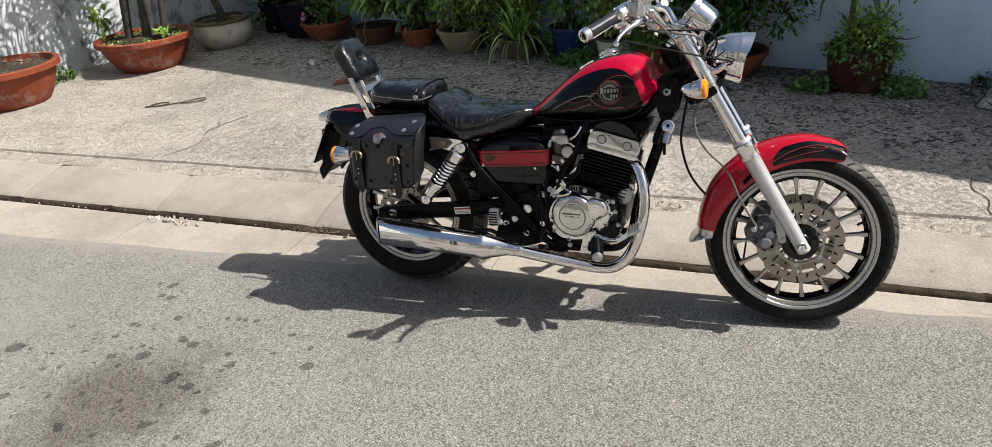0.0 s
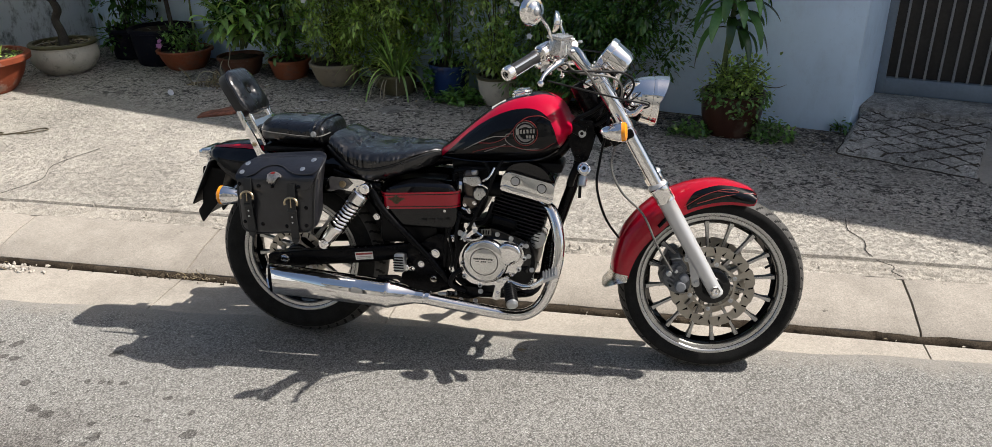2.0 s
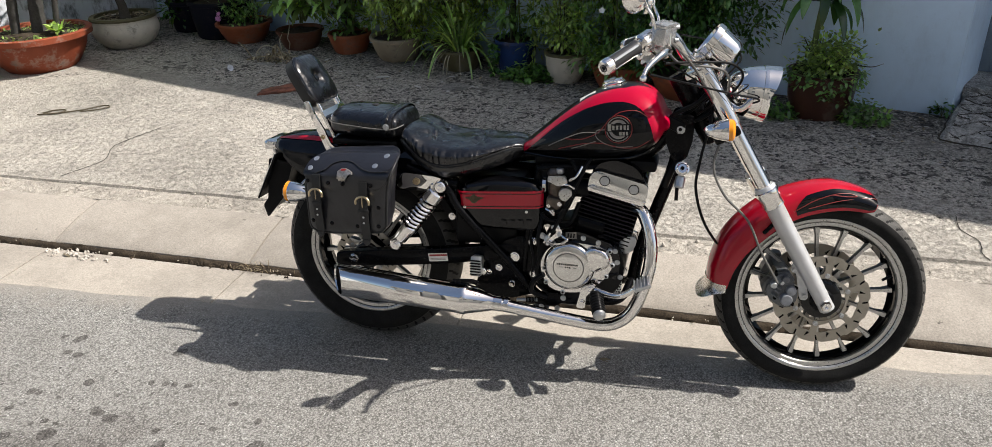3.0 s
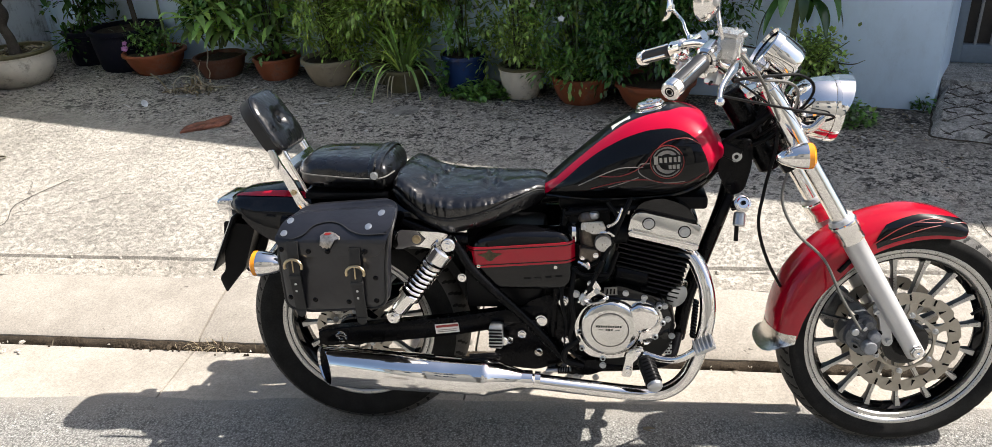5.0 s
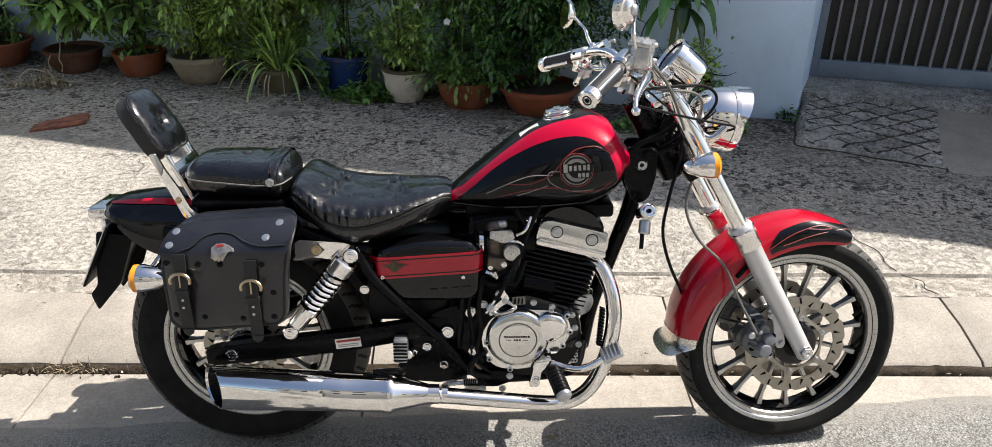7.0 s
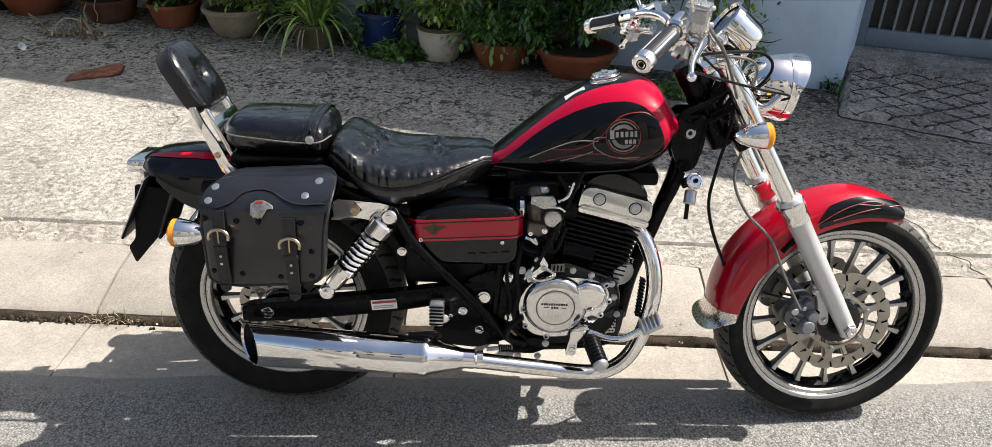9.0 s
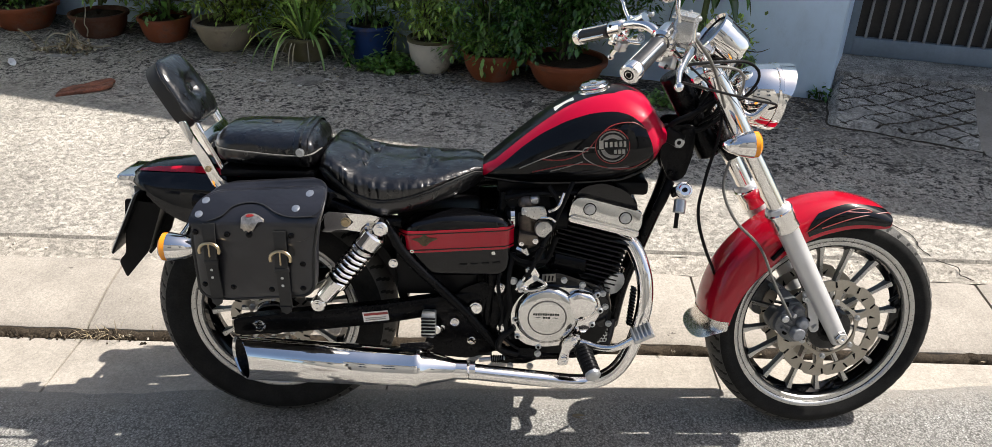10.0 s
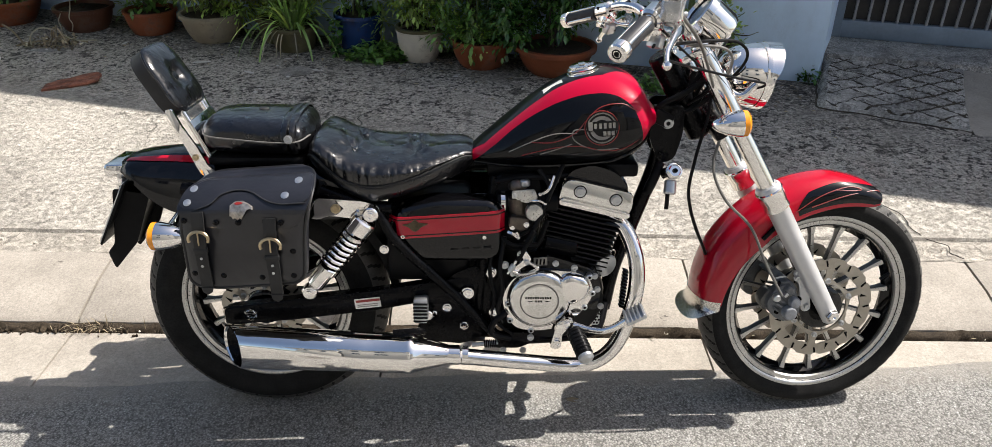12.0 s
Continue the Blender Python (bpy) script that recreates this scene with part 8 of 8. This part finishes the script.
for i in range(26):
    x = rnd(-2.5, 2.3)
    lv.blade((x, 0.27 + rnd(-0.02, 0.03), 0.005), (rnd(-1, 1), rnd(-0.5, 0.5), 0.3), rnd(0.01, 0.03), 0.006, 0.3, 0.3, 2)
for x, y in ((-1.52, 0.22), (0.8, -0.03)):
    lv.blade((x, y, 0.01), (1, rnd(-0.5, 0.5), 0.05), 0.045, 0.02, 0.2, 0.3, 3)
tagged(lv.part("gutter_leaves", LEAF_DRY, None), "dry leaf scraps in the gutter joint", "leaf litter", kind="stuff")
# cracks running from the kerb joints into the forecourt
CRACK = simple("crack_dirt", (0.03, 0.027, 0.022), 0.9)
for pts in ([(2.19, 0.605), (2.165, 0.645), (2.18, 0.69), (2.13, 0.735), (2.10, 0.80), (2.115, 0.9), (2.07, 1.0), (2.08, 1.12)], [(-0.1, 1.62), (-0.02, 1.75), (-0.05, 1.85), (0.06, 2.0), (0.1, 2.12)], [(-2.0, 0.78), (-1.93, 1.0), (-2.02, 1.2), (-1.95, 1.5)]):
    bm = bmesh.new()
    line = spline([(x, y, 0) for x, y in pts], 4)
    rows = []
    for i, p in enumerate(line):
        w = 0.0022 + 0.0016 * noise.noise((i * 1.7, pts[0][0], 0))
        z = PAVE_Z + (0.004 if p.y > 0.75 else -0.004)
        j = 0.006 * noise.noise((i * 2.3, 5, pts[0][0]))
        rows.append([(p.x - w + j, p.y, z), (p.x + j, p.y, z + 0.002), (p.x + w + j, p.y, z)])
    tagged(part("crack", skin(bm, rows, False), CRACK, bpy.data.objects["pavement"]))

# dirt, rubble and dry weeds caught in the gutter
# soil strip drawn up the kerb face, also standing in for the face's shade
dirt = []
for x in spaced(-6, 6, 0.012):
    n1, n2 = noise.noise((x * 9, 3, 1)), noise.noise((x * 40, 7, 2))
    top = 0.016 + 0.009 * n1 + 0.005 * n2
    front = KERB_FRONT - 0.022 + 0.008 * n2 + 0.008 * n1
    dirt.append([(x, front, -0.03), (x, front + 0.004, 0.003), (x, front + 0.012, 0.004 + 0.5 * max(0.0, top)), (x, KERB_FRONT - 0.002, max(0.004, top)), (x, KERB_FRONT + 0.004, max(0.004, top) - 0.004)])
tagged(part("gutter_dirt", skin(bmesh.new(), dirt, False), SOIL), "dark soil packed in the joint under the kerb", "dirt", kind="stuff")
RUBBLE = concrete_material("pale_rubble", (0.527, 0.484, 0.425), 0.2, 9.0, 0.8, 0.2)


def pebbles(n, cx, cy, rx, ry, z, lo, hi, material, name, label):
    bm = bmesh.new()
    for _ in range(n):
        s = rnd(lo, hi) * (1.0 if random.random() < 0.85 else 1.7)
        x, y = cx + rx * random.gauss(0, 0.5), cy + ry * random.gauss(0, 0.5)
        made = bmesh.ops.create_icosphere(bm, subdivisions=1, radius=s)["verts"]
        for v in made:
            v.co *= 1 + 0.35 * noise.noise(v.co * 90 + Vector((x * 50, y * 50, 0)))
        bmesh.ops.transform(bm, matrix=Matrix.Translation((x, y, z + s * 0.25)) @ pose(0, 0, 0, rnd(0, 360), rnd(0, 360), rnd(0, 360)) @ Matrix.Diagonal((1, rnd(0.5, 0.9), rnd(0.35, 0.6), 1)), verts=made)
    tagged(part(name, bm, material, None, smooth=0), label, "rubble", kind="stuff")


pebbles(60, -1.47, 0.222, 0.16, 0.035, 0.004, 0.004, 0.013, RUBBLE, "rubble", "pale crumbled concrete in the gutter")
pebbles(90, -0.7, 0.262, 0.3, 0.02, 0.006, 0.003, 0.008, SOIL, "soil_crumbs", "dark soil crumbs in the gutter joint")
pebbles(70, 0.0, 0.27, 5.0, 0.022, 0.004, 0.0025, 0.006, RUBBLE, "gutter_grit", "pale grit along the foot of the kerb")
pebbles(110, -0.2, 0.67, 4.0, 0.07, 0.083, 0.003, 0.008, RUBBLE, "loose_chips", "loose concrete chips on the rough strip")
lv = Leaves()
for i in range(60):
    x = -0.62 + random.gauss(0, 0.06)
    lv.blade((x, 0.272 + rnd(-0.012, 0.012), 0.01), (rnd(-1, 1), rnd(-1.2, 0.3), rnd(0.2, 1.0)), rnd(0.02, 0.06), rnd(0.0012, 0.003), rnd(0.4, 1.5), 0.2, 4)
tagged(lv.part("dry_weeds", LEAF_DRY, None), "dry straw weeds in the gutter joint", "weeds", kind="stuff")
scrap = part("plastic_scrap", lathe([(0.0, 0.004), (0.012, 0.008), (0.024, 0.02), (0.034, 0.031), (0.0335, 0.028), (0.022, 0.016), (0.0, 0.002)], pose(0, 0, 0.012, 62, 0, 0), 18, lambda k, i: 0.005 * noise.noise((k * 0.8, i * 0.5, 1))), simple("white_plastic", (0.72, 0.74, 0.76), 0.4))
scrap.matrix_world = pose(-2.23, 2.66, PAVE_Z + 0.004, 0, 0, 70) @ Matrix.Scale(0.75, 4)
tagged(scrap, "crumpled white plastic cup on the concrete", "litter")
for x, y, w, a in ((-1.063, 2.671, 0.05, 12), (-0.747, 2.497, 0.035, -35), (-0.385, 2.55, 0.03, -20), (-0.52, 2.43, 0.018, 40)):
    ob = part("paper_scrap", plate(rounded([(-w, -0.008), (-0.3 * w, -0.011), (w, -0.004), (0.8 * w, 0.009), (-0.6 * w, 0.006)], 0.003), -0.001, 0.003, Matrix.Rotation(radians(-86), 4, "X")), PAPER)
    ob.matrix_world = pose(x, y, PAVE_Z + 0.006, 0, 0, a)
    tagged(ob, "torn strip of white paper on the concrete", "litter", "torn paper strips")
# wall end, gate, ramp
U = Vector((math.cos(radians(BACK_TURN)), math.sin(radians(BACK_TURN)), 0))
N = Vector((-U.y, U.x, 0))
wall_end = Vector((2.335, back_y(2.335), 0))
gate_at = Vector((2.548, 2.862, 0))
far = gate_at + N * 0.3
foot = [(wall_end.x - 0.02, wall_end.y + 0.006), (wall_end.x, wall_end.y), (gate_at.x, gate_at.y), (far.x, far.y), (far.x - 0.3, far.y + 0.1), (wall_end.x - 0.05, wall_end.y + 0.28)]
bm = bmesh.new()
skin(bm, [[(x, y, z) for x, y in foot] for z in (0.0, WALL_H)])
tagged(part("wall_return", bm, WALL_BLUE), "blue-grey wall end beside the gate", "wall", kind="structure")
GATE_PAINT = simple("blue_grey_gate_paint", (0.20, 0.25, 0.30), 0.45, 0.0, 0.12, 6, 0.1)
BAR_PAINT = simple("pale_gate_bar_paint", (0.2945, 0.3022, 0.2945), 0.45, 0.0, 0.15, 8)
GATE_BACK = simple("dark_gate_sheet", (0.0336, 0.0307, 0.0269), 0.5, 0.0, 0.3, 5)
gm = Matrix.Translation(gate_at) @ Matrix.Rotation(radians(BACK_TURN), 4, "Z")
gate = thing("gate_1", "blue-grey steel gate with pale upright bars over a dark sheet", "gate", gm, kind="structure")
part("stile", box((0.025, 0.06, 1.25), (0.05, 0.05, 2.06), 0.004), GATE_PAINT, gate)
part("stile", box((2.35, 0.06, 1.25), (0.10, 0.05, 2.06), 0.004), GATE_PAINT, gate)
part("bottom_rail", box((1.175, 0.06, 0.27), (2.25, 0.048, 0.10), 0.004), GATE_PAINT, gate)
part("top_rail", box((1.175, 0.06, 2.23), (2.25, 0.048, 0.1), 0.004), GATE_PAINT, gate)
part("back_sheet", box((1.175, 0.09, 1.25), (2.25, 0.006, 1.94)), GATE_BACK, gate)
for i in range(29):
    part("bar", box((0.109 + 0.0765 * i, 0.055, 1.25), (0.014, 0.022, 1.862), 0.002), BAR_PAINT, gate)
ob = part("wall_lintel", box((1.4, 0.5, 3.165), (2.8, 1.0, 1.77), 0.005), WALL_BLUE)
ob.matrix_world = gm @ pose(0, -0.36, 0)
tagged(ob, "blue-grey wall over the gate", "wall", kind="structure")
ob = part("wall_right", box((3.4, 0.15, 2.025), (2.0, 0.3, 4.05), 0.005), WALL_BLUE)
ob.matrix_world = gm @ pose(0, -0.36, 0)
tagged(ob, "blue-grey wall beyond the gate", "wall", kind="structure")
ob = part("gate_sill", box((1.2, -0.12, 0.14), (2.5, 0.40, 0.155), 0.012), RAMP_CONCRETE)
ob.matrix_world = gm
tagged(ob, "worn concrete sill under the gate", "sill", kind="structure")


def score(u, v):
    """How deep the scored diamond lines cut at u, v: 0 to 1."""
    deep = 0.0
    for a in (38, -24):
        k = (u * math.sin(radians(a)) + v * math.cos(radians(a)) + 0.010 * noise.noise((u * 6, v * 6, a))) / 0.098
        deep = max(deep, 1 - abs(k - round(k)) * 0.098 / 0.0078)
    return max(0.0, deep) * min(1.0, max(0.0, 0.95 + 1.1 * noise.noise((u * 5, v * 5, 8))))


RAMP_W = 0.675


def ramp_at(u, v):
    """Across and out from the sill: the cast ramp widens and reaches further out towards its free end."""
    x = -0.055 - 0.075 * v + 0.03 * v * v + u + 0.012 * noise.noise((v * 5, 0, 0)) * (u < 0.1) + 0.05 * (u / RAMP_W) * (1 - v)
    y = -0.30 - (0.575 + 0.2 * u + 0.016 * noise.noise((u * 7, 1, 0))) * v
    edge = min(1.0, (1 - v) / 0.055) * min(1.0, u / 0.04) * min(1.0, max(0.0, (RAMP_W - u) / 0.02))
    z = 0.196 - 0.082 * v + 0.008 * noise.noise((u * 5, v * 3, 3)) + 0.007 * noise.noise((u * 21, v * 13, 3)) + 0.004 * noise.noise((u * 60, v * 36, 5))
    inner = min(1.0, max(0.0, (0.97 - v) / 0.04)) * min(1.0, max(0.0, (u - 0.03) / 0.03))
    return x, y, 0.078 + (z - 0.010 * score(u, v * 0.6) * inner - 0.078) * edge ** 0.5


us, vs2 = spaced(0, RAMP_W, 0.0034), spaced(0, 1.0, 0.0062)
nv = len(vs2)
faces = [(i * nv + j, (i + 1) * nv + j, (i + 1) * nv + j + 1, i * nv + j + 1) for i in range(len(us) - 1) for j in range(nv - 1)]
me = bpy.data.meshes.new("ramp")
me.from_pydata([ramp_at(u, v) for u in us for v in vs2], [], faces)
me.materials.append(RAMP_CONCRETE)
me.materials.append(SOIL_DARK)
me.polygons.foreach_set("material_index", [1 if score(us[i] + 0.0017, (vs2[j] + 0.0031) * 0.6) > 0.2 and vs2[j] < 0.96 and us[i] > 0.04 else 0 for i in range(len(us) - 1) for j in range(nv - 1)])
me.shade_smooth()
ob = new("ramp", me)
ob.matrix_world = gm
tagged(ob, "cast concrete ramp scored with diamonds before the gate", "ramp", kind="structure")
apron = grid_sheet(spaced(RAMP_W - 0.16, 2.45, 0.05), spaced(-1.14, -0.24, 0.03), lambda x, y: 0.076 + (0.108 * min(1.0, max(0.0, (y + 1.14) / 0.84)) + 0.012 * noise.noise((x * 4, y * 4, 1))) * (1.0 if y > -1.12 else 0.0))
ob = part("ramp_apron", apron, KERB)
ob.matrix_world = gm
tagged(ob, "smooth newer concrete ramp beside the scored one", "ramp", kind="structure")

# white paint drips on the ramp
for u, v, r in ((0.155, 0.56, 0.017), (0.30, 0.93, 0.013)):
    x, y, z = ramp_at(u, v)
    spot = part("paint_drip", lathe([(-0.004, 0), (-0.003, r * 0.9), (0.001, r), (0.003, r * 0.7), (0.0034, 0)], Matrix.Diagonal((1.25, 0.8, 1, 1)), 18, lambda k, i: 0.12 * r * math.sin(k * 1.9)), PAPER)
    spot.matrix_world = gm @ pose(x, y, z + 0.003, -8, 0, 0)
    tagged(spot, "splash of white paint dried on the ramp", "paint splash")

# dirt along the foot of the ramp
foot_line = [ramp_at(0.0, v)[:2] for v in spaced(0.05, 0.98, 0.05)] + [ramp_at(u, 1.0)[:2] for u in spaced(0.01, RAMP_W, 0.03)] + [ramp_at(RAMP_W, v)[:2] for v in spaced(0.97, 0.1, 0.05)]
bm = bmesh.new()
add_tube(bm, [(x, yy, 0.090) for x, yy in foot_line], [0.006 + 0.004 * abs(noise.noise((i * 0.9, 2, 2))) for i in range(len(foot_line))], 8, 2)
ob = part("ramp_dirt", bm, SOIL_DARK)
ob.matrix_world = gm
tagged(ob, "dark dirt gathered along the foot of the ramp", "dirt", kind="stuff")

# houses over the road, seen only in the chrome
def street_house(x, w, h, label):
    hs = thing("house", label, "house", pose(x, -10.5, -0.05), "houses across the road")
    part("wall", box((0, -2, h / 2), (w, 4, h), 0.03), FACADE, hs)
    part("roof", box((0, -2, h + 0.12), (w + 0.5, 4.5, 0.24), 0.05), RAMP_CONCRETE, hs)
    for fl in range(int(h // 3)):
        for i in range(int(w // 4) if fl else 0):
            wx, wz = -w / 2 + 2.1 + 3.6 * i, 1.7 + 3.0 * fl
            wn = part("window", box((wx, 0.02, wz), (1.1, 0.08, 1.3), 0.01), BAR_PAINT, hs)
            part("pane", box((wx - 0.26, 0.065, wz), (0.46, 0.02, 1.14)), DARK_GLASS, wn)
            part("pane", box((wx + 0.26, 0.065, wz), (0.46, 0.02, 1.14)), DARK_GLASS, wn)
    return hs


street_house(-7.5, 8, 6.5, "pale two-storey house across the road")
street_house(1.0, 8, 9.5, "pale three-storey house across the road")
street_house(9.5, 8, 6.5, "pale two-storey house with a flat roof")
